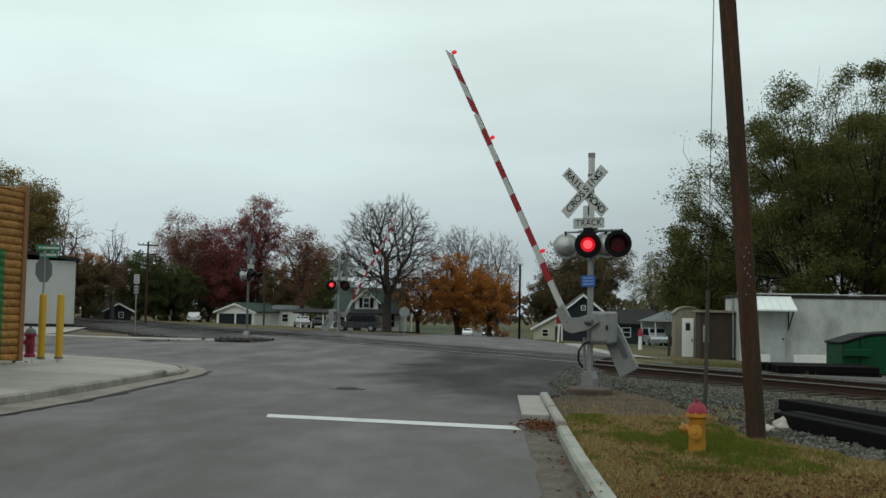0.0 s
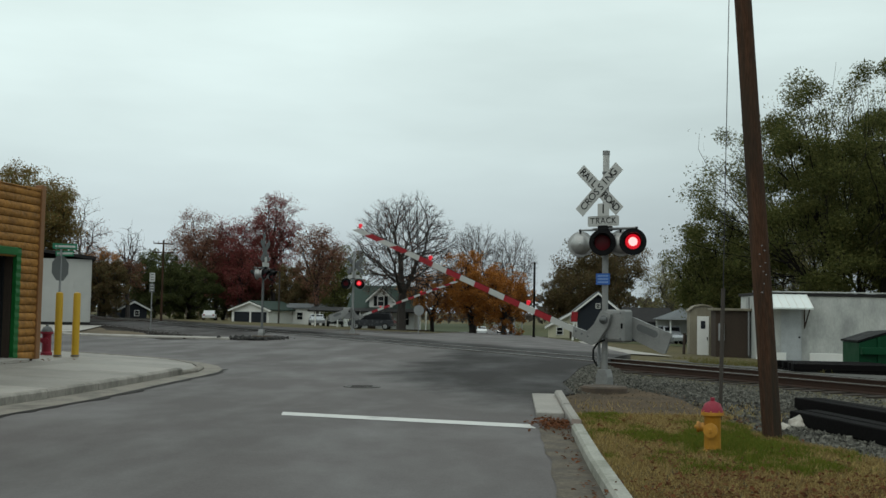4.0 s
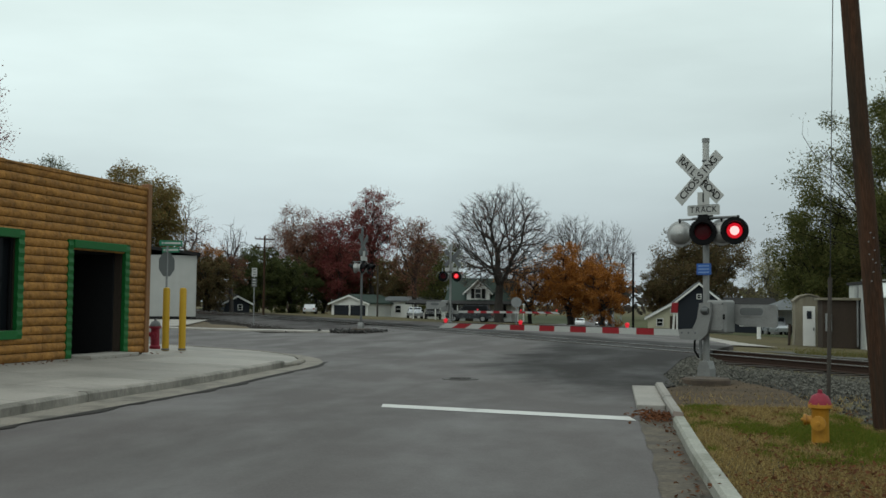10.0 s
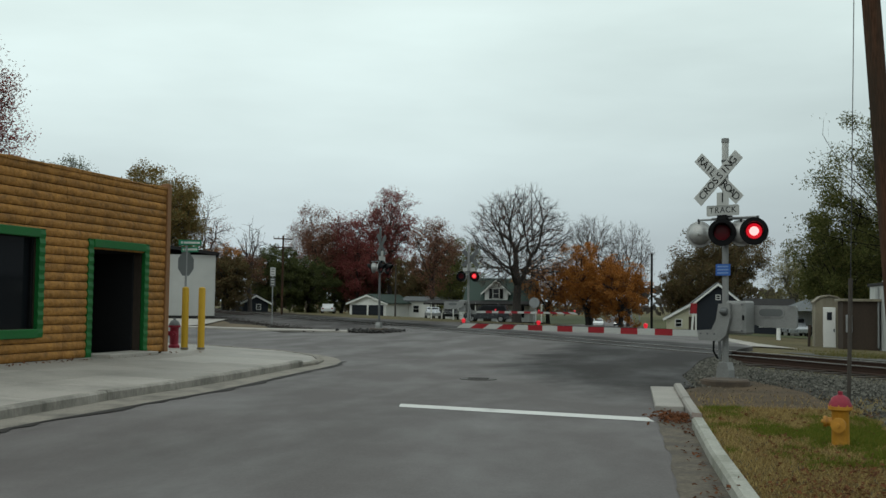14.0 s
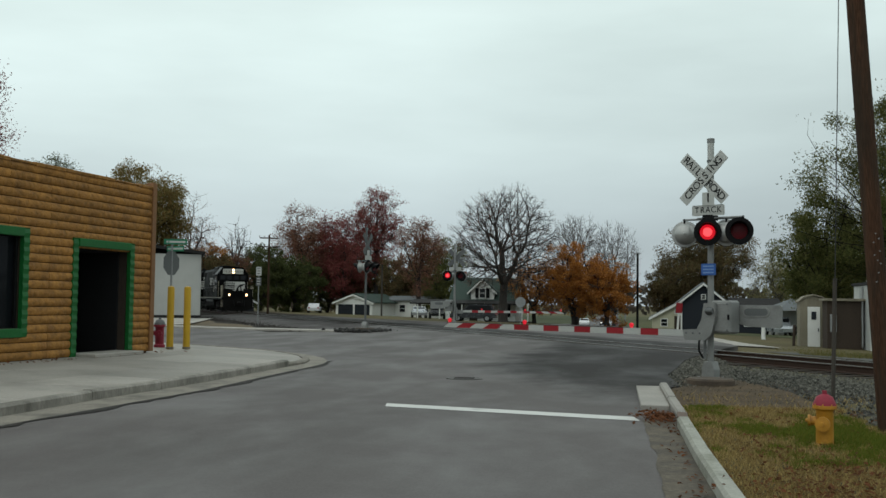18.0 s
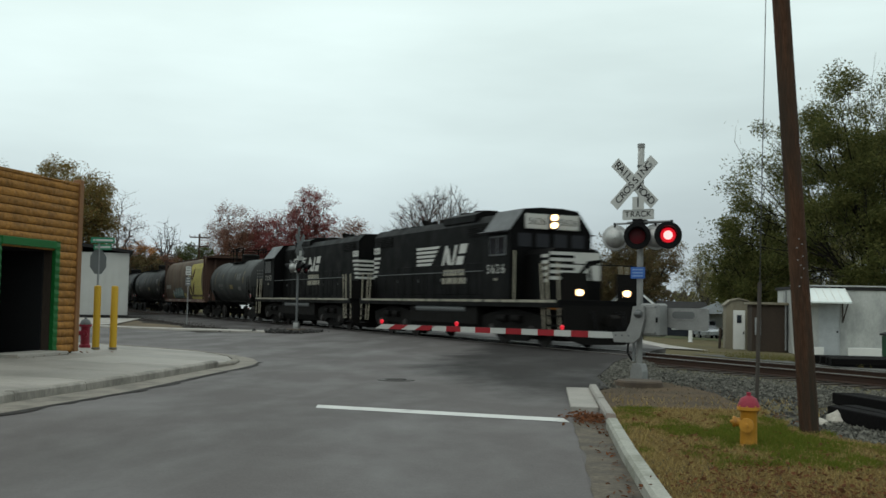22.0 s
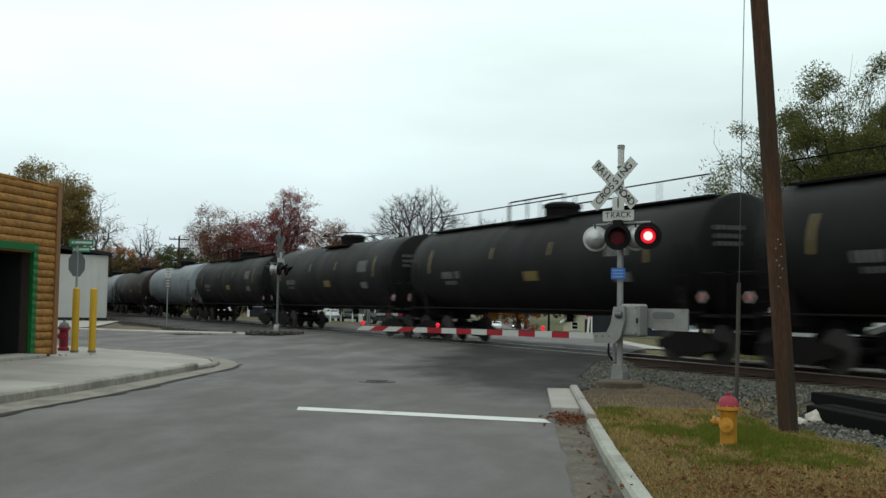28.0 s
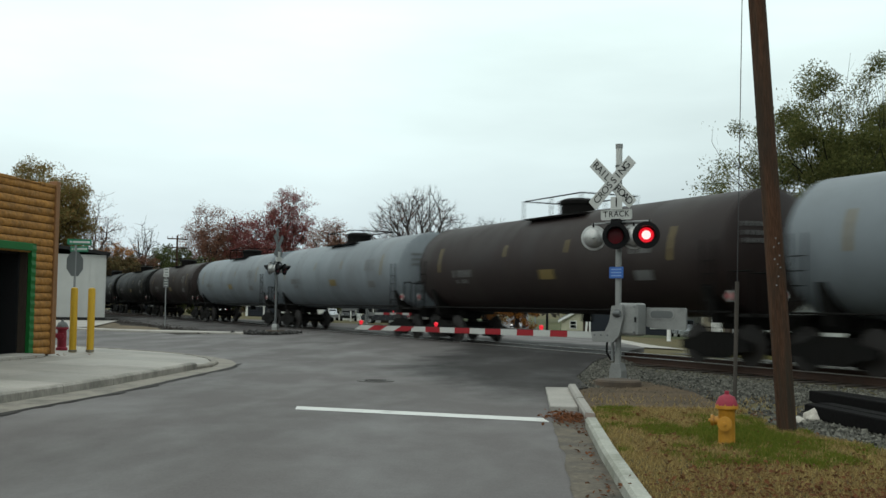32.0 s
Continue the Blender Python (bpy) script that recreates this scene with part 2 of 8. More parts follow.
M_ASPHALT = asphalt_mat()
M_CONC = mat("pale_concrete", (0.275, 0.255, 0.228), 0.72, vary=0.22, scale=0.6, fine=30, dirt=(0.15, 0.142, 0.125), dirt_amount=0.42, per="object", spec=0.4)
M_KERBFACE = mat("streaked_kerb_concrete", (0.27, 0.25, 0.22), 0.8, vary=0.3, scale=1.6, fine=26, stretch=(1.0, 1.0, 0.5), dirt=(0.07, 0.064, 0.054), dirt_amount=0.5, spec=0.3)
M_KERB = mat("old_concrete_kerb", (0.20, 0.18, 0.152), 0.85, vary=0.25, scale=2, fine=25, dirt=(0.075, 0.07, 0.06), dirt_amount=0.4, spec=0.3)
M_PAINT = mat("worn_road_paint", (0.50, 0.50, 0.48), 0.7, vary=0.12, scale=3, fine=40, dirt=(0.2, 0.2, 0.2), dirt_amount=0.12)
M_GRASS = mat("lawn_soil", (0.062, 0.05, 0.026), 0.95, vary=0.4, scale=0.5, fine=14, bump=0.6, dirt=(0.085, 0.065, 0.03), dirt_amount=0.5, bump_dist=0.03, spec=0.1)
M_FIELD = mat("autumn_field", (0.095, 0.079, 0.041), 0.95, vary=0.4, scale=0.08, fine=3, bump=0.4, dirt=(0.075, 0.075, 0.03), dirt_amount=0.4, spec=0.1)
M_BALLAST = mat("ballast_bed", (0.032, 0.029, 0.026), 0.9, vary=0.5, scale=5, fine=26, bump=1.0, bump_dist=0.05, spec=0.2)
M_STONE = mat("ballast_stone", (0.078, 0.075, 0.063), 0.85, vary=0.45, scale=6, fine=30, per="island", spec=0.25)
M_RAIL = mat("rusty_rail", (0.034, 0.018, 0.012), 0.8, vary=0.3, scale=4, fine=50, spec=0.25)
M_RAILTOP = mat("polished_railhead", (0.24, 0.225, 0.21), 0.38, metal=0.9, vary=0.15)
M_IRON = mat("road_worn_iron", (0.055, 0.05, 0.047), 0.6, vary=0.3, scale=6, spec=0.3)
M_TIE = mat("weathered_tie", (0.042, 0.034, 0.028), 0.9, vary=0.35, scale=4, fine=30, stretch=(1, 6, 1), per="object", spec=0.2)
M_TIEBLACK = mat("creosote_timber", (0.006, 0.0055, 0.0055), 0.9, vary=0.5, scale=3, fine=30, bump=0.5, spec=0.06)
M_LOG = mat("stained_log_siding", (0.285, 0.135, 0.034), 0.65, vary=0.5, scale=3.2, fine=9, stretch=(1, 0.6, 1.3), bump=1.0, bump_dist=0.03, dirt=(0.15, 0.066, 0.02), dirt_amount=0.22, per="object", spec=0.2)
M_GREENTRIM = mat("green_trim", (0.006, 0.10, 0.02), 0.5, vary=0.2, scale=4, spec=0.3)
# near-black colour that stands in for the shade inside the shop
M_INSHADE = mat("painted_interior_shade", (0.012, 0.012, 0.013), 0.85, spec=0.2)
M_GLASS = glass("dark_glass")
M_STEELW = mat("white_steel_siding", (0.43, 0.43, 0.41), 0.55, vary=0.08, scale=1.2, spec=0.3)
M_ROOFDARK = mat("dark_roof", (0.022, 0.021, 0.021), 0.85, vary=0.25, scale=3, spec=0.2)
M_ROOFGREEN = mat("green_roof", (0.032, 0.05, 0.042), 0.8, vary=0.2, scale=2, spec=0.2)
M_ROOFGREY = mat("grey_shingle_roof", (0.12, 0.13, 0.135), 0.85, vary=0.2, scale=2, spec=0.2)
M_WHITE = mat("white_paint", (0.66, 0.66, 0.63), 0.65, vary=0.1, scale=2, spec=0.3)
M_CREAM = mat("cream_siding", (0.42, 0.40, 0.29), 0.7, vary=0.12, scale=2, spec=0.3)
M_SLATE = mat("dark_blue_grey_siding", (0.018, 0.021, 0.027), 0.8, vary=0.2, scale=2, spec=0.2)
M_TAN = mat("tan_panel", (0.20, 0.178, 0.13), 0.75, vary=0.3, scale=1.8, stretch=(1.5, 1.5, 0.4), dirt=(0.10, 0.083, 0.058), dirt_amount=0.4, spec=0.3)
M_BROWN = mat("brown_wood", (0.045, 0.033, 0.025), 0.85, vary=0.3, scale=3, stretch=(1, 1, 0.2), spec=0.2)
M_BLOCK = mat("painted_block_wall", (0.42, 0.43, 0.41), 0.8, vary=0.2, scale=1.3, fine=18, stretch=(1, 1, 0.45), dirt=(0.22, 0.23, 0.225), dirt_amount=0.45, spec=0.3)
M_GALV = mat("galvanised_steel", (0.22, 0.225, 0.225), 0.55, metal=0.3, vary=0.2, scale=4, fine=30)
M_SILVER = mat("aluminium_paint", (0.21, 0.212, 0.205), 0.55, metal=0.25, vary=0.18, scale=5, dirt=(0.12, 0.12, 0.12), dirt_amount=0.2)
M_BLACK = mat("black_paint", (0.006, 0.006, 0.0065), 0.6, vary=0.3, scale=4, spec=0.12)
M_SIGNW = mat("reflective_white", (0.40, 0.405, 0.385), 0.55, vary=0.08, scale=6, spec=0.3)
M_SIGNRED = mat("reflective_red", (0.25, 0.012, 0.018), 0.55, vary=0.15, scale=6, spec=0.3)
M_SIGNBLUE = mat("blue_sign", (0.035, 0.105, 0.33), 0.55, vary=0.1, scale=6, spec=0.3)
M_SIGNGREEN = mat("green_sign", (0.01, 0.16, 0.08), 0.5, vary=0.1, scale=6)
M_SIGNBACK = mat("bare_aluminium_sign", (0.10, 0.105, 0.105), 0.6, metal=0.2, vary=0.15, scale=4)
M_YELLOW = mat("yellow_plastic", (0.50, 0.30, 0.022), 0.55, vary=0.1, scale=4, spec=0.3)
M_HYDY = mat("hydrant_yellow", (0.40, 0.185, 0.018), 0.55, vary=0.2, scale=8, dirt=(0.18, 0.08, 0.02), dirt_amount=0.25, spec=0.35)
M_HYDR = mat("hydrant_red", (0.22, 0.018, 0.035), 0.6, vary=0.2, scale=8, spec=0.3)
M_POLE = mat("creosoted_pole", (0.068, 0.034, 0.020), 0.9, vary=0.7, scale=2.6, fine=26, stretch=(3, 3, 0.3), bump=0.9, bump_dist=0.02, dirt=(0.030, 0.027, 0.021), dirt_amount=0.62, spec=0.12)
M_POLEGREY = mat("weathered_pole", (0.06, 0.052, 0.045), 0.9, vary=0.3, scale=2, stretch=(3, 3, 0.3), spec=0.2)
M_WIRE = mat("wire", (0.03, 0.03, 0.032), 0.6)
M_DUMP = mat("green_dumpster", (0.0025, 0.045, 0.017), 0.5, vary=0.15, scale=2, dirt=(0.003, 0.028, 0.012), dirt_amount=0.15, spec=0.15)
M_LAMPON = glow("red_signal_light", (1.0, 0.008, 0.025), 0.6)
M_LAMPHOT = glow("hot_lamp_core", (1.0, 0.07, 0.08), 1.6)
M_LAMPWHITE = glow("white_hot_lamp_core", (1.0, 0.42, 0.40), 1.7)
M_LAMPOFF = mat("red_lens", (0.085, 0.002, 0.006), 0.4, vary=0.1, spec=0.2)
M_GATELAMP = glow("gate_lamp_glow", (1.0, 0.015, 0.04), 0.6)
M_HEAD = glow("headlight_glow", (1.0, 0.62, 0.30), 7.0)

# ---- plan: the track's own axes (along, across, up) ----
NX, NY, DIST = 0.88995, 0.45605, 17.05
TRACK = Matrix(((NY, NX, 0, NX * DIST), (-NX, NY, 0, NY * DIST), (0, 0, 1, 0), (0, 0, 0, 1)))
RAIL_Z = 0.25


def across(x, y):
    return NX * x + NY * y - DIST


def level(profile, u):
    for (a, za), (b, zb) in zip(profile, profile[1:]):
        if u <= b:
            return za + (zb - za) * max(0.0, (u - a)) / (b - a)
    return profile[-1][1]


GROUND = [(-4000, 0.0), (-9, 0.0), (-4, 0.04), (4, 0.03), (12, -0.15), (25, -0.45), (34, -0.78), (50, -1.3), (78, -2.7), (120, -3.3), (5000, -3.3)]
ROAD = [(-4000, 0.02), (-9, 0.02), (-4, 0.12), (-2.0, 0.225), (2.0, 0.225), (6, 0.13), (12, -0.08), (25, -0.40), (34, -0.72), (50, -1.24), (78, -2.64), (120, -3.24), (5000, -3.24)]


def sheet(name, outline, profile, material, lift=0.0, thick=0.0, parent=None):
    """A level sheet inside an outline, bent to a profile across the track."""
    bm = bmesh.new()
    f = bm.faces.new([bm.verts.new((x, y, 0)) for x, y in outline])
    bmesh.ops.triangulate(bm, faces=[f])
    for u, _ in profile:
        geom = list(bm.verts) + list(bm.edges) + list(bm.faces)
        bmesh.ops.bisect_plane(bm, geom=geom, plane_co=(NX * (DIST + u), NY * (DIST + u), 0), plane_no=(NX, NY, 0))
    for v in bm.verts:
        v.co.z = level(profile, across(v.co.x, v.co.y)) + lift
    if thick:
        r = bmesh.ops.extrude_face_region(bm, geom=list(bm.faces))
        for v in r["geom"]:
            if isinstance(v, bmesh.types.BMVert):
                v.co.z -= thick
    return part(name, bm, material, parent)


ground = tagged(sheet("ground", [(-3500, -300), (3500, -300), (3500, 3500), (-3500, 3500)], GROUND, M_FIELD), "autumn grass and bare soil reaching to the horizon", "ground", kind="structure")
LEFT_KERB = [(-7.5, -20), (-7.05, 6), (-6.80, 11.7), (-6.62, 14.4), (-6.38, 16.4), (-6.20, 18.2), (-6.07, 20.3), (-5.93, 22.75), (-5.82, 23.7), (-5.98, 24.9), (-6.40, 26.1), (-7.15, 27.5), (-8.1, 28.7), (-9.9, 30.2), (-14, 33.4), (-75, 66)]
ROAD_EDGE = [(1.0, -20), (1.15, 7), (1.57, 13.9), (1.75, 18.3), (2.15, 19.0), (2.2, 21.5), (3.0, 25.5), (4.1, 28.8), (6.0, 36), (7.6, 60), (8.4, 90), (12, 200), (38, 700),
             (30, 700), (4, 200), (-1.5, 90), (-4.2, 62), (-4.9, 55), (-6.3, 48.6), (-7.2, 45.2), (-8.6, 44.2), (-9.8, 45.6), (-17.8, 50.4), (-75, 80), *reversed(LEFT_KERB)]
road = tagged(sheet("road", ROAD_EDGE, ROAD, M_ASPHALT, thick=0.3), "damp grey asphalt roadway with tar patches and stains", "road", kind="structure")

# stop line, worn
bm = bmesh.new()
add_faces(bm, [(-2.46, 15.05, 0), (-2.41, 14.6, 0), (1.05, 13.55, 0), (1.0, 14.02, 0)], [(0, 1, 2, 3)])
for v in bm.verts:
    v.co.z = level(ROAD, across(v.co.x, v.co.y)) + 0.006
tagged(part("stop_line", bm, M_PAINT), "worn white painted stop line across the lane", "road marking", kind="structure")

# dark patch of newer asphalt along the rails
def ragged(pts, step, amp, seed):
    """An outline with its edges broken up."""
    out = []
    for (x0, y0), (x1, y1) in zip(pts, pts[1:] + pts[:1]):
        n = max(1, int(math.hypot(x1 - x0, y1 - y0) / step))
        for i in range(n):
            x, y = x0 + (x1 - x0) * i / n, y0 + (y1 - y0) * i / n
            out.append((x + amp * noise.noise(Vector((x * 0.9, y * 0.5, seed))), y + 2 * amp * noise.noise(Vector((x * 0.9, y * 0.5, seed + 9)))))
    return out



def kerb(name, pts, width, height, side, material, label, profile=ROAD, piece=3.0):
    """A kerb of cast lengths along pts; side +1: the walk lies to the left of the way."""
    top = thing(name, label, "kerb", kind="structure")
    for a, b in zip(pts, pts[1:]):
        a, b = Vector((*a, 0)), Vector((*b, 0))
        d = b - a
        n = max(1, round(d.length / piece))
        nrm = Vector((-d.y, d.x, 0)).normalized() * side * width
        for i in range(n):
            p, q = a + d * (i / n) + d.normalized() * 0.008, a + d * ((i + 1) / n) - d.normalized() * 0.008
            bm = bmesh.new()
            vs = []
            for c in (p, q):
                z = level(profile, across(c.x, c.y))
                h = height + random.uniform(-0.006, 0.006)
                vs += [(*c.xy, z - 0.25), (*c.xy, z + h - 0.03), (*(c + nrm * 0.2).xy, z + h), (*(c + nrm).xy, z + h), (*(c + nrm).xy, z - 0.25)]
            add_faces(bm, vs, [(0, 1, 6, 5), (1, 2, 7, 6), (2, 3, 8, 7), (3, 4, 9, 8), (0, 4, 3, 2, 1), (5, 6, 7, 8, 9)])
            part("kerb_length", bm, material, top)
    return top


kerb("kerb_right", [(0.80, -8), (1.17, 7), (1.30, 10.2), (1.45, 13.05)], 0.13, 0.125, -1, mat("mossy_kerb_concrete", (0.29, 0.29, 0.255), 0.9, vary=0.3, scale=3, fine=35, bump=0.5, dirt=(0.12, 0.125, 0.085), dirt_amount=0.35, spec=0.2), "weathered concrete kerb beside the lawn")
kerb("kerb_right_end", [(1.51, 13.5), (1.73, 18.25)], 0.12, 0.115, -1, M_CONC, "short newer concrete kerb end by the crossing signal")
kerb("kerb_left", LEFT_KERB[:8], 0.16, 0.15, 1, M_KERBFACE, "pale concrete kerb with dark stained face along the sidewalk")
kerb("kerb_corner", LEFT_KERB[7:], 0.16, 0.085, 1, M_KERB, "low stained concrete kerb round the street corner")
tagged(box_part("kerb_stub", (0, 0, 0), (0.13, 0.36, 0.15), mat("broken_brown_kerb", (0.11, 0.075, 0.058), 0.9, vary=0.35, scale=5), None, m=pose(1.535, 13.27, 0.075, 4, 5, -6)), "short broken brown kerb piece", "kerb", kind="structure")
kerb("kerb_far_street", [(-9.9, 45.7), (-17.8, 50.5), (-60, 72.2)], 0.9, 0.10, -1, M_CONC, "pale broken concrete edge beside the track")
# gutter apron in front of the left kerb
bm = bmesh.new()
g_in = LEFT_KERB[1:15]
g_out = [(-6.6, 6), (-6.25, 11.7), (-5.93, 14.4), (-5.69, 16.4), (-5.62, 18.2), (-5.56, 20.3), (-5.44, 22.5), (-5.42, 23.9), (-5.58, 25.1), (-5.98, 26.4), (-6.75, 27.85), (-7.7, 29.1), (-9.6, 30.7), (-13.8, 33.8)]
add_faces(bm, [(x, y, level(ROAD, across(x, y)) + 0.012) for x, y in g_in + g_out], [(i, i + 1, 15 + i, 14 + i) for i in range(13)])
tar = bmesh.new()


def between(pts, step):
    """More points along an open line."""
    out = []
    for (x0, y0), (x1, y1) in zip(pts, pts[1:]):
        n = max(1, int(math.hypot(x1 - x0, y1 - y0) / step))
        out += [(x0 + (x1 - x0) * i / n, y0 + (y1 - y0) * i / n) for i in range(n)]
    return out + [pts[-1]]


t_in = between(g_out[:9], 0.3)
t_out = [(x + max(0.012, 0.12 + 0.16 * noise.noise(Vector((y * 0.8, 3, 1))) + 0.12 * noise.noise(Vector((y * 3.1, 1, 1)))), y) for x, y in t_in]
k = len(t_in)
add_faces(tar, [(x, y, level(ROAD, across(x, y)) + 0.011) for x, y in t_in + t_out], [(i, i + 1, k + 1 + i, k + i) for i in range(k - 1)])
tagged(part("tar_strip", tar, mat("old_tar_seal", (0.032, 0.029, 0.027), 0.85, vary=0.35, scale=2, fine=20, spec=0.15)), "dark tar strip along the gutter edge", "tar strip", kind="structure")
tagged(part("gutter", bm, M_KERB), "stained concrete gutter strip at the kerb foot", "gutter", kind="structure")
# kerb-side slab and broken edge by the lawn
tagged(box_part("concrete_slab", (0, 0, 0), (0.4, 3.6, 0.10), M_CONC, None, m=pose(1.47, 16.85, 0.035, 0, 0, -3.1)), "small pale concrete slab at the road edge", "concrete slab", kind="structure")
bm = bmesh.new()
gut = [(0.64 + 0.047 * (y - 4) + 0.05 * noise.noise(Vector((y * 0.9, 5, 0))) + 0.02 * noise.noise(Vector((y * 4, 1, 0))), y) for y in [4 + 0.16 * k for k in range(61)]]
add_faces(bm, [(x, y, 0.027) for x, y in gut] + [(1.10 + 0.039 * (y - 4), y, 0.027) for x, y in gut], [(i, 61 + i, 62 + i, i + 1) for i in range(60)])
tagged(part("gutter_right", bm, mat("crumbling_gutter", (0.105, 0.088, 0.068), 0.9, vary=0.5, scale=2.6, fine=22, bump=0.6, dirt=(0.05, 0.046, 0.042), dirt_amount=0.5, spec=0.2)), "stained crumbling concrete gutter by the lawn kerb", "gutter", kind="structure")
# sidewalk, rising to the shop wall, in cast flags
sidewalk = thing("sidewalk", "wide damp concrete sidewalk along the log-sided building", "sidewalk", kind="structure")
W0, W1 = Vector((-9.45, 23.35, 0.28)), Vector((-10.32, 17.75, 0.28))  # the shop's front, from its corner
WDIR = (W1 - W0).normalized()


def kerb_x(y):
    for (x0, y0), (x1, y1) in zip([(x - 0.16, y - 0.06 * (y > 23)) for x, y in LEFT_KERB], [(x - 0.16, y - 0.06 * (y > 23)) for x, y in LEFT_KERB[1:]]):
        if y <= y1:
            return x0 + (x1 - x0) * (y - y0) / (y1 - y0)
    return -20


def wall_x(y):
    return W0.x + WDIR.x / WDIR.y * (y - W0.y)


rows_y = [-4 + 1.9 * i for i in range(14)] + [21.1, 22.79, 23.4, 24.7, 26.0, 27.4, 28.7, 31.0]
for y0, y1 in zip(rows_y, rows_y[1:]):
    for f0, f1 in ((0.0, 0.34), (0.34, 0.68), (0.68, 1.0)):
        vs = []
        for y, f in ((y0 + 0.006, f0), (y0 + 0.006, f1), (y1 - 0.006, f1), (y1 - 0.006, f0)):
            back = wall_x(y) if y < 23.38 else -15.0
            x = kerb_x(y) + (back - kerb_x(y)) * f
            vs.append((x, y, (0.155 if y < 22.8 else 0.095) + (0.125 if y < 22.8 else 0.17) * min(1, (kerb_x(y) - x) / 3.6)))
        vs = [Vector(v) for v in vs]
        vs[1].x += 0.006
        vs[2].x += 0.006
        bm = bmesh.new()
        add_faces(bm, [tuple(v) for v in vs] + [(v.x, v.y, -0.1) for v in vs], [(0, 1, 2, 3), (0, 4, 5, 1), (1, 5, 6, 2), (2, 6, 7, 3), (3, 7, 4, 0)])
        part("flag", bm, M_CONC, sidewalk)

# lawn at the right, with soil, and the dirt pad
lawn = tagged(sheet("lawn", [(0.93, -8), (1.30, 7), (1.43, 10.2), (1.585, 13.1), (1.68, 14.9), (2.6, 14.6), (3.5, 14.6), (3.75, 13.6), (3.72, 12.9), (4.1, 11.6), (4.25, 9.8), (5.2, 7.0), (9, 0), (12, -8)], GROUND, M_GRASS, lift=0.10, thick=0.15), "patchy autumn lawn, green and straw-coloured", "lawn", kind="structure")
dirt_mat = mat("bare_dirt", (0.088, 0.063, 0.040), 0.95, vary=0.4, scale=1.5, fine=20, bump=1.0, dirt=(0.045, 0.038, 0.03), dirt_amount=0.45, spec=0.1)
tagged(sheet("dirt_pad", [(1.68, 14.7), (1.86, 18.3), (2.3, 19.2), (2.4, 21.2), (3.5, 20.6), (3.9, 18.2), (3.8, 16.0), (3.6, 14.4), (2.6, 14.5)], GROUND, dirt_mat, lift=0.035, thick=0.12), "bare brown dirt round the crossing signal", "dirt", kind="structure")

tagged(sheet("gravel_strip", ragged([(6.6, 35.5), (9.2, 35), (14, 28.5), (24, 10), (40, -20), (34, -22), (18, 10), (8.2, 30.0)], 2.0, 0.4, 5), GROUND, mat("pale_gravel", (0.082, 0.08, 0.074), 0.95, vary=0.3, scale=1.0, fine=14, bump=0.6, spec=0.15), lift=0.02), "pale gravel service strip beyond the track", "gravel", kind="structure")
tagged(sheet("far_meadow", ragged([(-6, 128), (-1.2, 128), (2, 180), (14, 420), (-60, 420), (-30, 200)], 6, 1.0, 4), GROUND, mat("dull_green_meadow", (0.05, 0.058, 0.03), 0.95, vary=0.3, scale=0.06, fine=1.5, spec=0.1), lift=0.03), "dull green meadow beside the far road", "meadow", kind="structure")
tagged(sheet("far_lawn", ragged([(9.6, 76), (32, 60), (48, 90), (40, 180), (60, 420), (22, 420), (12, 180), (10.2, 110)], 5, 0.8, 6), GROUND, mat("dull_green_lawn", (0.058, 0.064, 0.028), 0.95, vary=0.35, scale=0.12, fine=2.5, dirt=(0.09, 0.075, 0.04), dirt_amount=0.4, spec=0.1), lift=0.03), "dull green autumn lawn round the houses", "lawn", kind="structure")
tagged(sheet("concrete_apron", [(-20.6, 52.6), (-19.9, 54.6), (-24.0, 71), (-38, 73), (-42, 64.5), (-30, 58.0)], GROUND, M_CONC, lift=0.12), "pale concrete apron before the steel building", "concrete apron", kind="structure")
tagged(sheet("dirt_verge", ragged([(-10.0, 46.5), (-10.4, 47.5), (-28.3, 81.2), (-40.1, 103.3), (-62, 103), (-62, 74.4), (-45, 66.0), (-27, 56.6), (-18, 51.6)], 1.5, 0.15, 8), GROUND, mat("tan_roadside_dirt", (0.125, 0.098, 0.066), 0.95, vary=0.35, scale=0.6, fine=8, bump=0.8, dirt=(0.06, 0.05, 0.036), dirt_amount=0.45, spec=0.1), lift=0.05), "tan dirt and gravel between the street and the track", "dirt", kind="structure")
tagged(sheet("driveway", [(5.9, 41.5), (8.2, 39.5), (7.9, 46), (8.2, 56), (9.6, 72), (8.4, 72), (7.2, 58), (6.6, 48)], GROUND, M_CONC, lift=0.05), "pale concrete driveway apron beyond the crossing", "driveway", kind="structure")

# ---- track ----
track = thing("railway_track", "single railway track of rusty rails on weathered ties", "railway track", TRACK, kind="structure")
for u in (-0.7525, 0.7525):
    bm = bmesh.new()
    prof = [(-0.07, 0.0), (0.07, 0.0), (0.065, 0.012), (0.012, 0.03), (0.012, 0.125), (0.036, 0.135), (0.036, 0.155), (-0.036, 0.155), (-0.036, 0.135), (-0.012, 0.125), (-0.012, 0.03), (-0.065, 0.012)]
    n = len(prof)
    vs = [(s, u + y, RAIL_Z - 0.17 + z) for s in (-700, 120) for y, z in prof]
    add_faces(bm, vs, [(i, (i + 1) % n, n + (i + 1) % n, n + i) for i in range(n)])
    rail = part("rail", bm, M_RAIL, track)
    bm = bmesh.new()
    quad_box(bm, (-290, u, RAIL_Z - 0.0085), (820, 0.066, 0.016))
    part("railhead", bm, M_RAILTOP, rail, "worn bright railhead")
bm = bmesh.new()
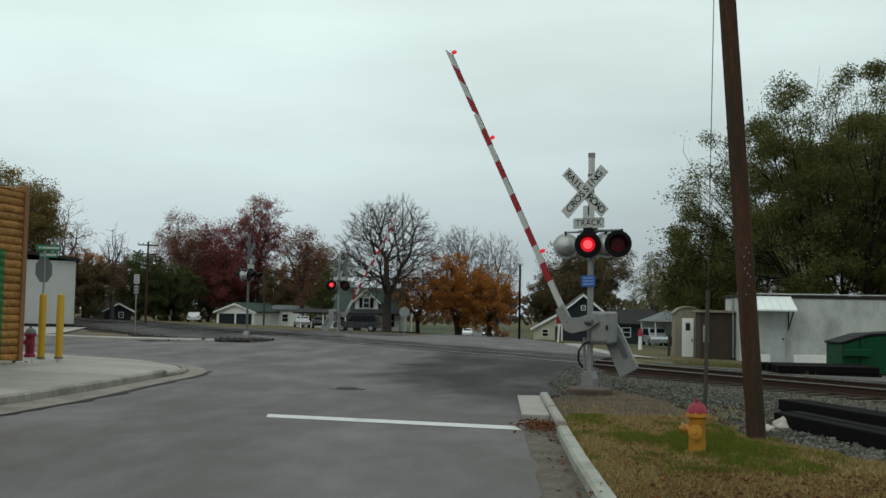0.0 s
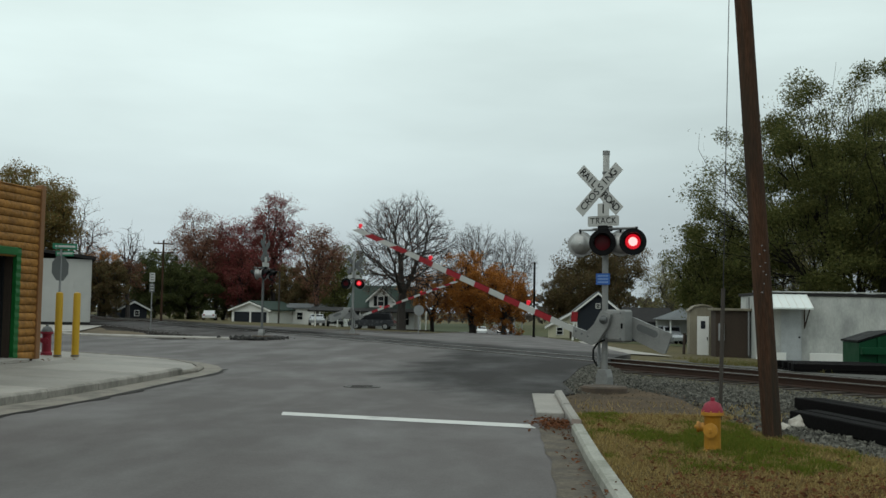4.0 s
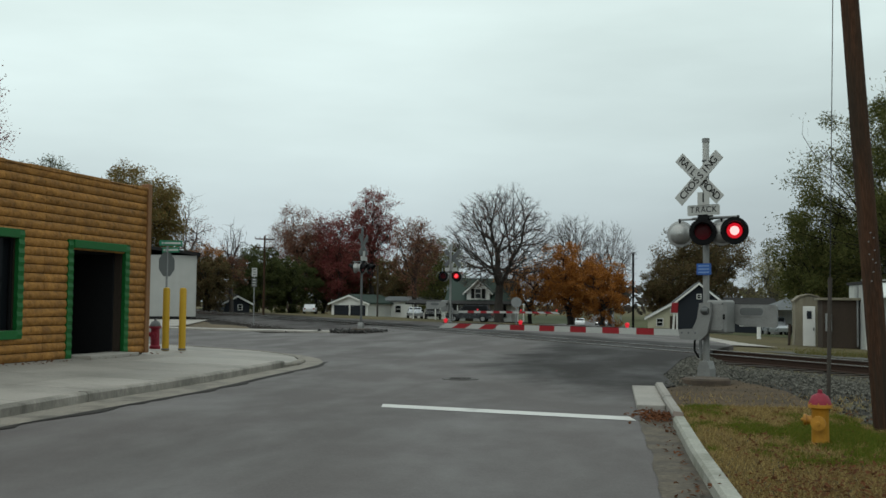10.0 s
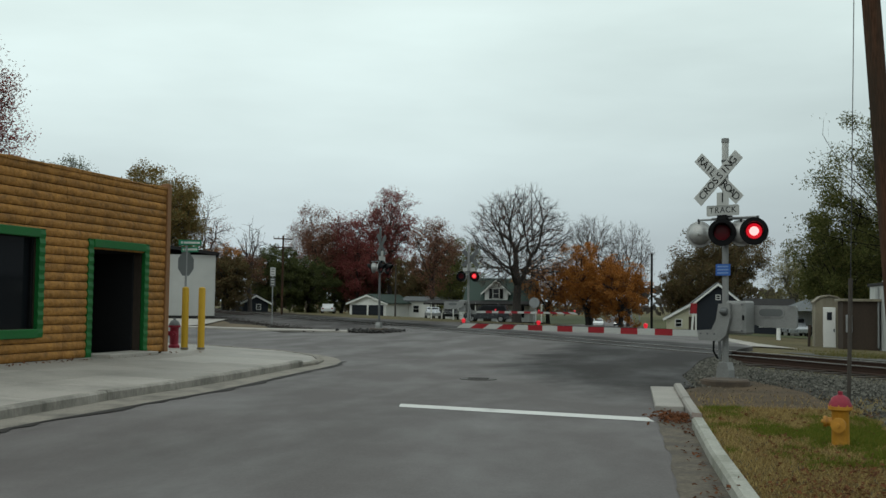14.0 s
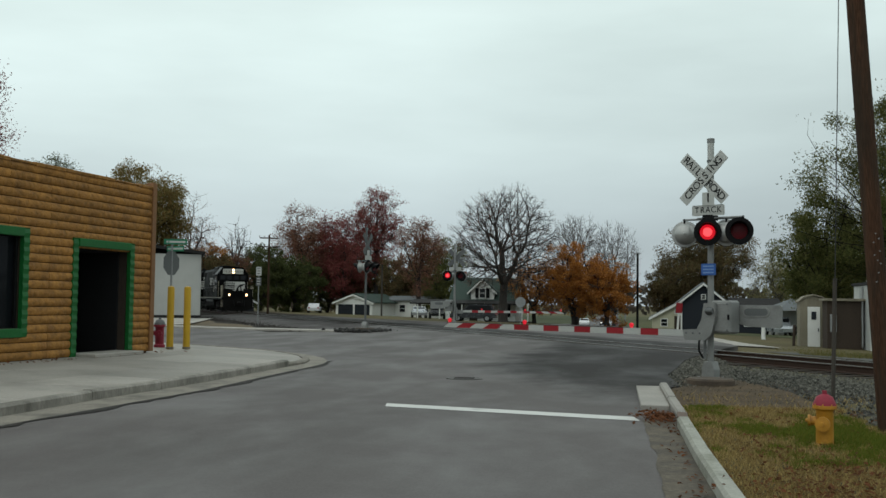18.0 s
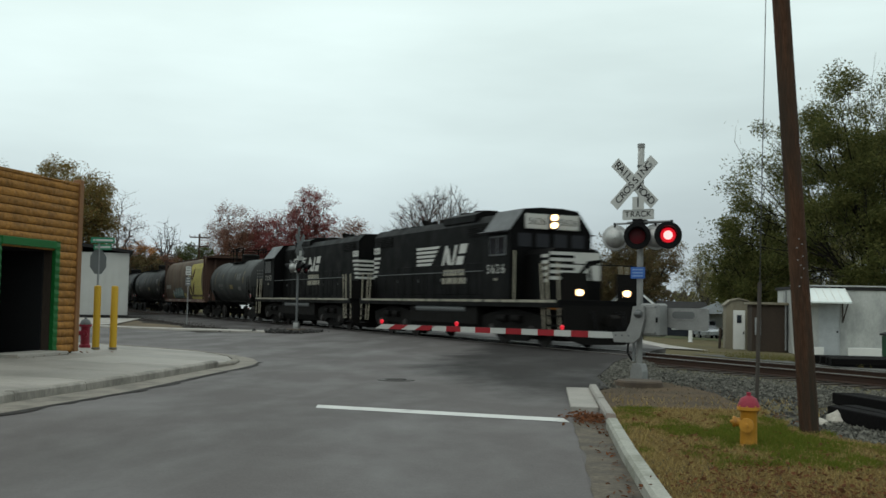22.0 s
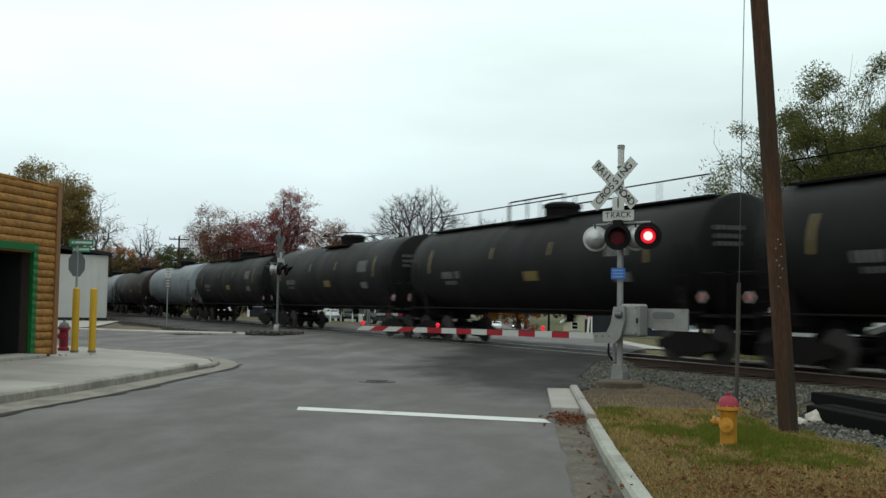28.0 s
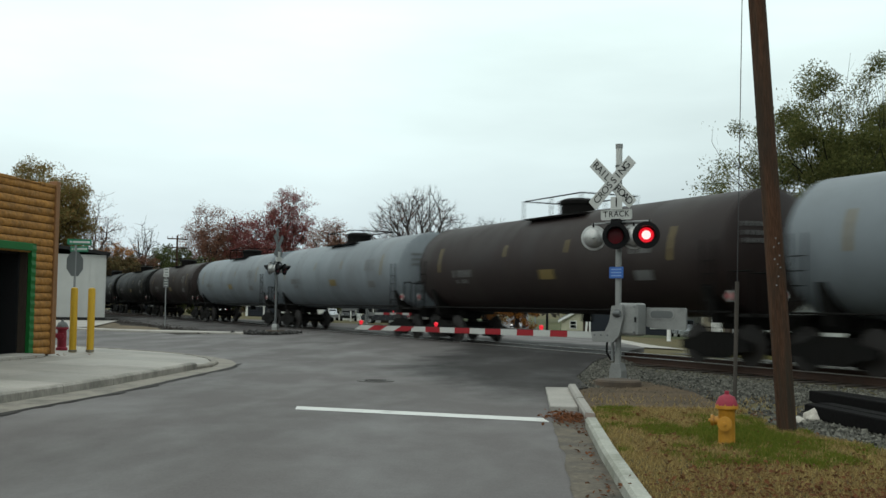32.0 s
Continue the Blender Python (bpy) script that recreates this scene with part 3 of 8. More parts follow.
quad_box(bm, (0, 0, RAIL_Z - 0.27), (0.22, 2.6, 0.18), None, 0.01)
tie_me = mesh_of("tie", bm, M_TIE)
rest = bmesh.new()
k = 0
for i in range(-260, 75):
    s = i * 0.535
    if -47.0 < s < -22.5:
        continue
    m = pose(s + random.uniform(-0.03, 0.03), random.uniform(-0.05, 0.05), random.uniform(-0.012, 0.01), 0, 0, random.uniform(-1.5, 1.5))
    if s > -85 and k < 300:
        shared("tie", tie_me, track, m)
        k += 1
    else:
        quad_box(rest, (0, 0, RAIL_Z - 0.27), (0.22, 2.6, 0.18), m)
tagged(part("far_ties", rest, M_TIE, track), kind="stuff")
# ballast shoulder, with loose stones on it
for name, s0, s1 in (("ballast_near", -23.2, 60), ("ballast_far", -400, -46.5)):
    bm = bmesh.new()
    prof = [(-8.2, -0.05), (-7.4, 0.02), (-5.0, 0.045), (-3.0, 0.05), (-2.0, 0.01), (1.7, 0.01), (2.9, 0.04), (4.2, -0.06)] if name == "ballast_near" else [(-7.5, 0.05), (-6.0, 0.085), (-3.0, 0.085), (-1.7, 0.06), (1.7, 0.06), (2.9, 0.06), (4.5, 0.05), (9.0, -0.05), (10.5, -0.14)]
    steps = [s0 + (s1 - s0) * i / 60 for i in range(61)]
    vs = [(s, u + random.uniform(-0.12, 0.12) + 0.8 * noise.noise(Vector((s * 0.15, u, 3))) * (abs(u) > 4), z + random.uniform(-0.015, 0.015)) for s in steps for u, z in prof]
    n = len(prof)
    add_faces(bm, vs, [(j * n + i, j * n + i + 1, (j + 1) * n + i + 1, (j + 1) * n + i) for j in range(60) for i in range(n - 1)])
    tagged(part(name, bm, M_BALLAST if name == "ballast_near" else mat("sooty_ballast", (0.021, 0.017, 0.014), 0.95, vary=0.5, scale=4, fine=20, bump=0.8, spec=0.1), None, m=TRACK), "grey crushed-stone ballast under the track", "ballast", kind="structure")


def stone_verts(r):
    return [(Vector(v) * r * random.uniform(0.75, 1.25)) for v in ((1, 0, 0), (-1, 0, 0), (0, 1, 0), (0, -1, 0), (0, 0, 0.8), (0, 0, -0.8))]


OCTA = [(0, 2, 4), (2, 1, 4), (1, 3, 4), (3, 0, 4), (2, 0, 5), (1, 2, 5), (3, 1, 5), (0, 3, 5)]


def stones(name, count, place, lo, hi, material, label):
    verts, faces = [], []
    for _ in range(count):
        x, y, z = place()
        e = Euler([random.uniform(0, 6.3) for _ in range(3)]).to_matrix()
        b = len(verts)
        verts += [tuple(e @ v + Vector((x, y, z))) for v in stone_verts(random.uniform(lo, hi))]
        faces += [tuple(b + i for i in f) for f in OCTA]
    me = bpy.data.meshes.new(name)
    me.from_pydata(verts, [], faces)
    me.materials.append(material)
    return tagged(new(name, me), label, "ballast stones", kind="stuff")


def near_ballast():
    while True:
        s = random.uniform(-23.5, 10)
        u = random.choice((random.uniform(-7.6, -1.3), random.uniform(-4.6, -1.35), random.uniform(-4.6, -1.35), random.uniform(1.4, 3.4)))
        p = TRACK @ Vector((s, u, 0))
        if p.x < 3.95 - 0.35 * max(0, p.y - 18.5) + 0.15 * noise.noise(p) or (u < -5.6 and p.x < 3.9 - 0.16 * (p.y - 13)):
            continue
        return p.x, p.y, level([(-9, 0.0), (-7.4, 0.03), (-5.0, 0.055), (-3.0, 0.06), (-2.2, 0.025), (-1.2, 0.02), (1.7, 0.02), (3, 0.05)], u) + random.uniform(-0.012, 0.02)


stones("ballast_stones", 48000, near_ballast, 0.019, 0.044, M_STONE, "loose grey crushed ballast stones beside the rails")


def lawn_edge_stone():
    """Stones between the lawn's ragged edge and the timbers."""
    y = random.uniform(7.5, 13.9)
    edge = level([(7.0, 5.2), (9.8, 4.25), (11.6, 4.1), (12.9, 3.72), (13.6, 3.75)], y)
    x = edge - 0.06 + 0.12 * noise.noise(Vector((y * 1.5, 3, 0))) + 1.5 * random.random() ** 1.3
    u = NX * x + NY * y - DIST
    return x, y, max(level([(-9, 0.04), (-7.4, 0.045), (-5.0, 0.06)], u), 0.035) + random.uniform(-0.012, 0.03)


stones("ballast_edge", 5200, lawn_edge_stone, 0.022, 0.05, M_STONE, "grey ballast stones spilling to the lawn's edge")


def far_ballast():
    s, u = random.uniform(-85, -46.8), random.uniform(-6.5, 3.5)
    return tuple(TRACK @ Vector((s, u, 0.07)))


stones("ballast_stones_far", 6500, far_ballast, 0.04, 0.07, mat("brown_ballast_stone", (0.022, 0.018, 0.015), 0.9, per="island", spec=0.15), "loose grey ballast stones beyond the crossing")
stones("ballast_heap", 420, lambda: (-8.55 + random.gauss(0, 0.55), 45.7 + random.gauss(0, 0.4), 0.2 + random.uniform(-0.06, 0.04)), 0.04, 0.10, mat("dark_stone", (0.03, 0.028, 0.026), 0.9, per="island"), "dark broken stones round the old crossing post")

def shoulder_stone():
    """Stones banked against the edge of the asphalt where the road climbs to the rails."""
    line = [(1.95, 19.0), (2.2, 21.5), (3.0, 25.5), (4.1, 28.8)]
    k = random.choice((0, 1, 1, 2, 2))
    f = random.random()
    off = abs(random.gauss(0, 0.34))
    x = line[k][0] + (line[k + 1][0] - line[k][0]) * f + off
    y = line[k][1] + (line[k + 1][1] - line[k][1]) * f
    top = level(ROAD, across(x, y)) - 0.02
    return x, y, max(0.04, top - 0.16 * off - 0.02) + random.uniform(-0.03, 0.012)


stones("ballast_shoulder", 5200, shoulder_stone, 0.02, 0.05, M_STONE, "grey ballast stones banked against the asphalt edge")


def pad_stone():
    x, y = random.uniform(1.95, 4.2), random.uniform(14.6, 20.5)
    return x, y, level(GROUND, across(x, y)) + 0.037 + random.uniform(-0.006, 0.008)


stones("dirt_pebbles", 900, pad_stone, 0.006, 0.018, mat("dusty_pebble", (0.115, 0.09, 0.064), 0.9, per="island", spec=0.15), "small dusty pebbles on the bare dirt")

# ---- the log-sided shop ----
M_SHOPGLASS = glass("dark_shop_glass")
M_SHOPGLASS.node_tree.nodes["Principled BSDF"].inputs["Specular IOR Level"].default_value = 0.07
WALL_M = Matrix.Translation(W0) @ Matrix(((WDIR.x, -WDIR.y, 0, 0), (WDIR.y, WDIR.x, 0, 0), (0, 0, 1, 0), (0, 0, 0, 1)))  # x along the front from the corner, -y... out over the sidewalk
shop = thing("log_sided_shop", "single-storey shop with orange-brown log siding and green trims", "building", WALL_M)
OUT = 1.0 if (WALL_M.to_3x3() @ Vector((0, 1, 0))).x > 0 else -1.0  # the side that faces the road
SHOP_H, COURSE = 3.78, 0.1718
OPEN = [(0.94, 2.88, 0.0, 2.27), (4.62, 7.8, 0.62, 2.36), (9.3, 12.5, 0.62, 2.36)]  # door and windows: from, to, sill, head


def inside_opening(x, z):
    return any(a - 0.02 < x < b + 0.02 and lo - 0.05 < z < hi + 0.02 for a, b, lo, hi in OPEN)


def wall_blocks(length, height, opens):
    """Rectangles that fill a wall round its openings."""
    xs = sorted({0.0, length, *[v for o in opens for v in o[:2]]})
    out = []
    for a, b in zip(xs, xs[1:]):
        mid = (a + b) / 2
        here = [o for o in opens if o[0] < mid < o[1]]
        if not here:
            out.append((a, b, 0.0, height))
        for o in here:
            if o[2] > 0:
                out.append((a, b, 0.0, o[2]))
            out.append((a, b, o[3], height))
    return out


for a, b, lo, hi in wall_blocks(16.0, SHOP_H, OPEN):
    bm = bmesh.new()
    quad_box(bm, ((a + b) / 2, -0.12 * OUT, (lo + hi) / 2 - 0.1 * (lo == 0)), (b - a - 0.004, 0.2, hi - lo + 0.2 * (lo == 0)))
    part("wall", bm, M_BROWN, shop)
bm = bmesh.new()
quad_box(bm, (0.12, -5.2 * OUT, SHOP_H / 2 - 0.1), (0.2, 9.8, SHOP_H + 0.2))
part("wall", bm, M_BROWN, shop)
bm = bmesh.new()
quad_box(bm, (15.9, -5.2 * OUT, SHOP_H / 2 - 0.1), (0.2, 9.8, SHOP_H + 0.2))
part("wall", bm, M_BROWN, shop)
bm = bmesh.new()
quad_box(bm, (8, -10.1 * OUT, SHOP_H / 2 - 0.1), (16, 0.2, SHOP_H + 0.2))
part("wall", bm, M_BROWN, shop)
bm = bmesh.new()
quad_box(bm, (8, -5.1 * OUT, SHOP_H - 0.25), (15.8, 9.9, 0.12))
part("roof", bm, M_ROOFDARK, shop)
# floor coloured near-black too, as painted indoor shade
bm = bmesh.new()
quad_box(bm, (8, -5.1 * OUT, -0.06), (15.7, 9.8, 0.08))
part("shop_floor", bm, M_INSHADE, shop)


def log_length(x0, x1, z, front=True):
    bm = bmesh.new()
    prof = [(0.0, -COURSE / 2 + 0.004), (0.042, -COURSE / 2 + 0.008), (0.062, -COURSE * 0.28), (0.072, 0.0), (0.062, COURSE * 0.28), (0.042, COURSE / 2 - 0.008), (0.0, COURSE / 2 - 0.004)]
    n = len(prof)
    vs = [(x, d * OUT, z + h) for x in (x0 + 0.004, x1 - 0.004) for d, h in prof]
    add_faces(bm, vs, [(i, i + 1, n + i + 1, n + i) for i in range(n - 1)] + [tuple(range(n)), tuple(range(2 * n - 1, n - 1, -1))])
    return bm


c = 0
for r in range(22):
    z = COURSE * (r + 0.5)
    cuts = sorted({0.0, 16.0, *[v for o in OPEN if o[2] - 0.1 < z < o[3] + 0.06 for v in o[:2]], *[2.6 + 2.44 * k + (0.0 if (r // 4) % 2 else 1.2) for k in range(6)]})
    for a, b in zip(cuts, cuts[1:]):
        if b - a < 0.05 or inside_opening((a + b) / 2, z):
            continue
        part("log", log_length(a, b, z), M_LOG, shop, smooth=True)
        c += 1
for o_i, (a, b, lo, hi) in enumerate(OPEN):
    w = 0.17
    name = "door_surround" if lo == 0 else "window_frame"
    bits = [((a - w / 2, lo, hi + w), "v"), ((b + w / 2, lo, hi + w), "v")]
    for (x, z0, z1), _ in bits:
        bm = bmesh.new()
        # scalloped board over the logs
        zs = [z0 - (0 if lo == 0 else 0.17)]
        while zs[-1] < z1 - 0.01:
            zs.append(min(z1, zs[-1] + COURSE / 2))
        prof = [(0.0, zs[0]), *[(0.078 + 0.016 * (q % 2), zz) for q, zz in enumerate(zs)], (0.0, zs[-1])]
        k = len(prof)
        add_faces(bm, [(xx, dd * OUT, zz) for xx in (x - w / 2, x + w / 2) for dd, zz in prof], [tuple(range(k)), tuple(range(2 * k - 1, k - 1, -1))] + [(j, (j + 1) % k, k + (j + 1) % k, k + j) for j in range(k)])
        part(name, bm, M_GREENTRIM, shop, "green-painted trim board")
    box_part(name, ((a + b) / 2, 0.06 * OUT, hi + w / 2), (b - a, 0.10, w), M_GREENTRIM, shop, "green-painted trim board")
    if lo > 0:
        box_part("window_sill", ((a + b) / 2, 0.06 * OUT, lo - 0.09), (b - a, 0.11, 0.17), M_GREENTRIM, shop, "green-painted sill board")
        box_part("pane", ((a + b) / 2, -0.10 * OUT, (lo + hi) / 2), (b - a, 0.012, hi - lo), M_SHOPGLASS, shop, "dark shop window pane", 0)
        for x in (a + 0.04, b - 0.04, (a + b) / 2):
            box_part("glazing_bar", (x, -0.06 * OUT, (lo + hi) / 2), (0.06, 0.06, hi - lo), M_BLACK, shop)
    else:
        box_part("threshold", ((a + b) / 2, 0.16 * OUT, 0.02), (b - a - 0.1, 0.7, 0.08), M_CONC, shop, "worn concrete doorstep")
        # recessed lobby with dark door; doorway shade is painted on its sides and ceiling
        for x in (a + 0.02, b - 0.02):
            box_part("lobby_side", (x, -0.75 * OUT, (lo + hi) / 2), (0.05, 1.1, hi - lo), M_INSHADE, shop, bevel=0)
        box_part("lobby_ceiling", ((a + b) / 2, -0.75 * OUT, hi - 0.03), (b - a - 0.1, 1.1, 0.05), M_INSHADE, shop, bevel=0)
        box_part("door_leaf", ((a + b) / 2, -1.25 * OUT, (lo + hi) / 2), (b - a - 0.12, 0.05, hi - lo - 0.06), M_SHOPGLASS, shop, "dark glazed entrance door")
        for x in (a + 0.09, b - 0.09, (a + b) / 2 - 0.1):
            box_part("door_stile", (x, -1.21 * OUT, (lo + hi) / 2), (0.07, 0.06, hi - lo - 0.1), M_BLACK, shop)
        box_part("door_rail", ((a + b) / 2, -1.21 * OUT, 0.95), (b - a - 0.2, 0.06, 0.08), M_BLACK, shop)
box_part("corner_post", (0.0, 0.01 * OUT, SHOP_H / 2 + 0.06), (0.16, 0.2, SHOP_H + 0.12), mat("corner_board", (0.19, 0.085, 0.028), 0.6, vary=0.25, scale=3, stretch=(1, 1, 0.3)), shop, "dark stained corner board")
x = 0.0
while x < 16:
    d = random.uniform(0.5, 1.1)
    box_part("parapet_cap", (x + d / 2, 0.0, SHOP_H), (d - 0.005, 0.17, 0.03 + random.uniform(0, 0.05)), M_LOG, shop, "uneven weathered parapet cap")
    x += d

# ---- white steel building beyond ----
whs = thing("white_steel_building", "white ribbed steel building with a low dark roof edge", "building", Matrix.Translation((-25.9, 74.0, 0.0)) @ pose(0, 0, 0, 0, 0, 21.5))
bm = bmesh.new()
quad_box(bm, (-11, 9, 2.3), (21.8, 17.8, 4.9))
part("wall", bm, M_STEELW, whs)
for i in range(44):
    box_part("rib", (-0.25 - i * 0.5, 0.08, 2.3), (0.06, 0.05, 4.8), M_STEELW, whs, bevel=0)
bm = bmesh.new()
prism(bm, [(0.15, 4.75), (-11, 6.0), (-22.2, 4.75), (-22.2, 4.95), (-11, 6.25), (0.15, 4.95)], 18.4, Matrix.Translation((0, 9, 0)))
part("roof", bm, M_ROOFDARK, whs)
box_part("base_course", (-11, 0.05, 0.15), (21.9, 0.06, 0.3), M_ROOFDARK, whs)


def gable_house(name, label, m, w, d, eave, ridge, wall_m, roof_m, category="house", axis="x", base=-0.4):
    """A gabled block: w along x, d along y; the ridge runs along the given axis."""
    h = thing(name, label, category, m)
    bm = bmesh.new()
    if axis == "y":
        prism(bm, [(-w / 2, base), (w / 2, base), (w / 2, eave), (0, ridge), (-w / 2, eave)], d, Matrix.Translation((0, d / 2, 0)))
    else:
        prism(bm, [(-d / 2, base), (d / 2, base), (d / 2, eave), (0, ridge), (-d / 2, eave)], w, Matrix.Translation((0, d / 2, 0)) @ pose(0, 0, 0, 0, 0, 90))
    part("wall", bm, wall_m, h)
    half = w / 2 if axis == "y" else d / 2
    o = 0.4
    slope = (ridge - eave) / half
    for sgn in (-1, 1):
        bm = bmesh.new()
        prism(bm, [(0, ridge + 0.05), (sgn * (half + o), eave - slope * o + 0.05), (sgn * (half + o), eave - slope * o + 0.22), (0, ridge + 0.24)], (d if axis == "y" else w) + 0.7,
              Matrix.Translation((0, d / 2, 0)) @ (ident() if axis == "y" else pose(0, 0, 0, 0, 0, 90)))
        part("roof", bm, roof_m, h)
        if axis == "y":
            bm = bmesh.new()
            prism(bm, [(0, ridge - 0.12), (sgn * (half + o), eave - slope * o - 0.12), (sgn * (half + o), eave - slope * o + 0.1), (0, ridge + 0.12)], 0.08, Matrix.Translation((0, -0.36, 0)))
            part("bargeboard", bm, M_WHITE, h)
    return h


def wall_window(h, x, z, w, hgt, y=-0.03, shutters=False):
    f = box_part("window", (x, y, z), (w + 0.16, 0.08, hgt + 0.16), M_WHITE, h)
    box_part("pane", (x, y - 0.05, z), (w, 0.03, hgt), M_GLASS, f, bevel=0)
    box_part("glazing_bar", (x, y - 0.07, z), (w, 0.02, 0.05), M_WHITE, f, bevel=0)
    if shutters:
        for sgn in (-1, 1):
            box_part("shutter", (x + sgn * (w / 2 + 0.3), y - 0.03, z), (0.4, 0.06, hgt + 0.1), M_BLACK, h, "dark window shutter")


# garage with two dark doors
gar = gable_house("double_garage", "white double garage with two dark doors and a green roof", pose(-28.4, 144, -0.72, 0, 0, -16), 5.7, 9.5, 2.0, 3.05, M_WHITE, M_ROOFGREEN, "garage", "y")
for x in (-1.3, 1.3):
    d = box_part("garage_door", (x, -0.03, 0.85), (2.3, 0.08, 1.75), M_SLATE, gar, "dark closed garage door")
    for z in (0.5, 1.0, 1.5):
        box_part("door_joint", (x, -0.08, z), (2.2, 0.02, 0.03), M_BLACK, d, bevel=0)
# storey-and-a-half house with a porch
hs = gable_house("white_farmhouse", "white one-and-a-half-storey house with green roof and long porch", pose(-8.65, 122, -0.85, 0, 0, -4), 7.5, 8, 2.6, 5.1, M_WHITE, M_ROOFGREEN)
dm = gable_house("gable_dormer", "", ident(), 2.7, 3.6, 3.75, 5.0, M_WHITE, M_ROOFGREEN, axis="y", base=2.5)
for ch in list(dm.children):
    ch.parent = hs
    ch.matrix_basis = pose(-0.15, -0.15, 0)
bpy.data.objects.remove(dm)
wall_window(hs, -0.15, 3.45, 0.65, 1.05, -0.2, True)
for x in (-2.8, 0.4, 2.7):
    wall_window(hs, x, 1.4, 0.9, 1.4)
box_part("entrance_door", (-1.2, -0.05, 1.05), (0.95, 0.08, 2.1), M_BROWN, hs, "dark wooden front door")
bm = bmesh.new()
prism(bm, [(-2.6, 2.1), (0.1, 2.55), (0.1, 2.68), (-2.7, 2.25)], 13.4, Matrix.Translation((-1.6, 0, 0)) @ pose(0, 0, 0, 0, 0, 90))
part("porch_roof", bm, M_ROOFDARK, hs, "long low dark porch roof")
for x in (-7.4, -4.8, -2.2, 0.4, 3.0, 5.4):
    box_part("porch_post", (x, -2.4, 1.15), (0.13, 0.13, 2.3), M_WHITE, hs)
box_part("porch_floor", (-1, -1.3, 0.1), (13.2, 2.6, 0.25), M_BROWN, hs)
box_part("chimney", (-3, 4, 5.4), (0.6, 0.6, 1.4), mat("chimney_brick", (0.24, 0.09, 0.06), 0.85), hs)
# low white outbuilding and trailer between
sh2 = gable_house("low_white_outbuilding", "low white outbuilding with a flat grey roof", pose(-20.5, 150, -0.9, 0, 0, -8), 8, 5, 2.5, 3.0, M_WHITE, M_ROOFGREY, "outbuilding")
wall_window(sh2, -2, 1.4, 0.8, 1.0)
wall_window(sh2, 1.5, 1.4, 0.8, 1.0)
# small dark cottage by the left line of trees
ct = gable_house("small_dark_cottage", "small dark cottage with pale eaves among the trees", pose(-41.5, 134, -0.5, 0, 0, 32), 3.4, 6, 1.7, 2.55, M_SLATE, M_ROOFDARK, "cottage", "y")
wall_window(ct, 0.4, 1.1, 0.5, 0.6)

# house beyond the crossing on the other side: cream wing, dark gable
rh = gable_house("dark_gabled_house", "two-storey house with a dark gable and pale trims", pose(15.15, 112, -1.2, 0, 0, -5), 4.6, 9, 3.1, 4.95, M_SLATE, M_ROOFGREY, "house", "y")
wall_window(rh, 0.0, 3.6, 0.35, 0.4)
box_part("downpipe", (-2.26, -0.1, 1.5), (0.16, 0.12, 3.2), M_WHITE, rh, "white corner board")
cw = thing("cream_lean_to", "cream weatherboard lean-to under a long sloping grey roof", "house", pose(11.7, 113, -1.25, 0, 0, -5))
bm = bmesh.new()
prism(bm, [(-1.75, -0.4), (1.75, -0.4), (1.75, 3.3), (-1.75, 1.35)], 8, Matrix.Translation((0, 4, 0)))
part("wall", bm, M_CREAM, cw)
bm = bmesh.new()
prism(bm, [(-2.1, 1.2), (1.75, 3.34), (1.75, 3.52), (-2.1, 1.38)], 8.6, Matrix.Translation((0, 4, 0)))
part("roof", bm, M_ROOFGREY, cw)
bm = bmesh.new()
prism(bm, [(-2.1, 1.12), (1.75, 3.26), (1.75, 3.5), (-2.1, 1.36)], 0.07, Matrix.Translation((0, -0.36, 0)))
part("bargeboard", bm, M_WHITE, cw)
wall_window(cw, 0.9, 2.2, 0.5, 0.6)
wall_window(cw, -0.5, 0.9, 0.6, 0.7)
box_part("entrance_door", (0.9, -0.04, 0.8), (0.7, 0.07, 1.6), M_BROWN, cw, "dark door")
gr = gable_house("grey_bungalow", "low grey bungalow with dark front windows", pose(20.6, 110, -1.3, 0, 0, 4), 4.6, 6, 2.1, 3.4, M_SLATE, M_ROOFDARK, "house")
wall_window(gr, -1.2, 1.2, 0.8, 0.9)
wall_window(gr, 1.0, 1.2, 0.8, 0.9)
cp = thing("carport", "open carport with a pale hipped roof on thin posts", "carport", pose(22.6, 98, -1.15, 0, 0, 4))
bm = bmesh.new()
add_faces(bm, [(-2.9, -0.5, 2.3), (2.9, -0.5, 2.3), (2.9, 5.5, 2.3), (-2.9, 5.5, 2.3), (-0.8, 2.5, 3.4), (0.8, 2.5, 3.4)], [(0, 1, 5, 4), (1, 2, 5), (2, 3, 4, 5), (3, 0, 4), (3, 2, 1, 0)])
part("roof", bm, M_ROOFGREY, cp, "pale grey hipped roof")
for x in (-2.6, 2.6):
    for y in (0, 5):
        box_part("post", (x, y, 1.1), (0.12, 0.12, 2.4), M_WHITE, cp)
box_part("back_wall", (0, 5.2, 1.1), (5.2, 0.1, 2.3), M_WHITE, cp)

# ---- yard beyond the track ----
wb = thing("white_block_building", "low white-painted block building with stained wall", "building", pose(12.05, 42.2, -0.22, 0, 0, -4))
DOOR2 = (0.98, 1.8)
bm = bmesh.new()
for a, b, lo, hi in wall_blocks(22.0, 2.72, [(DOOR2[0], DOOR2[1], 0.02, 2.05)]):
    quad_box(bm, ((a + b) / 2, 0.1, (lo + hi) / 2), (b - a, 0.2, hi - lo))
quad_box(bm, (0.1, 1.6, 1.3), (0.2, 2.8, 2.84))
quad_box(bm, (21.9, 1.6, 1.3), (0.2, 2.8, 2.84))
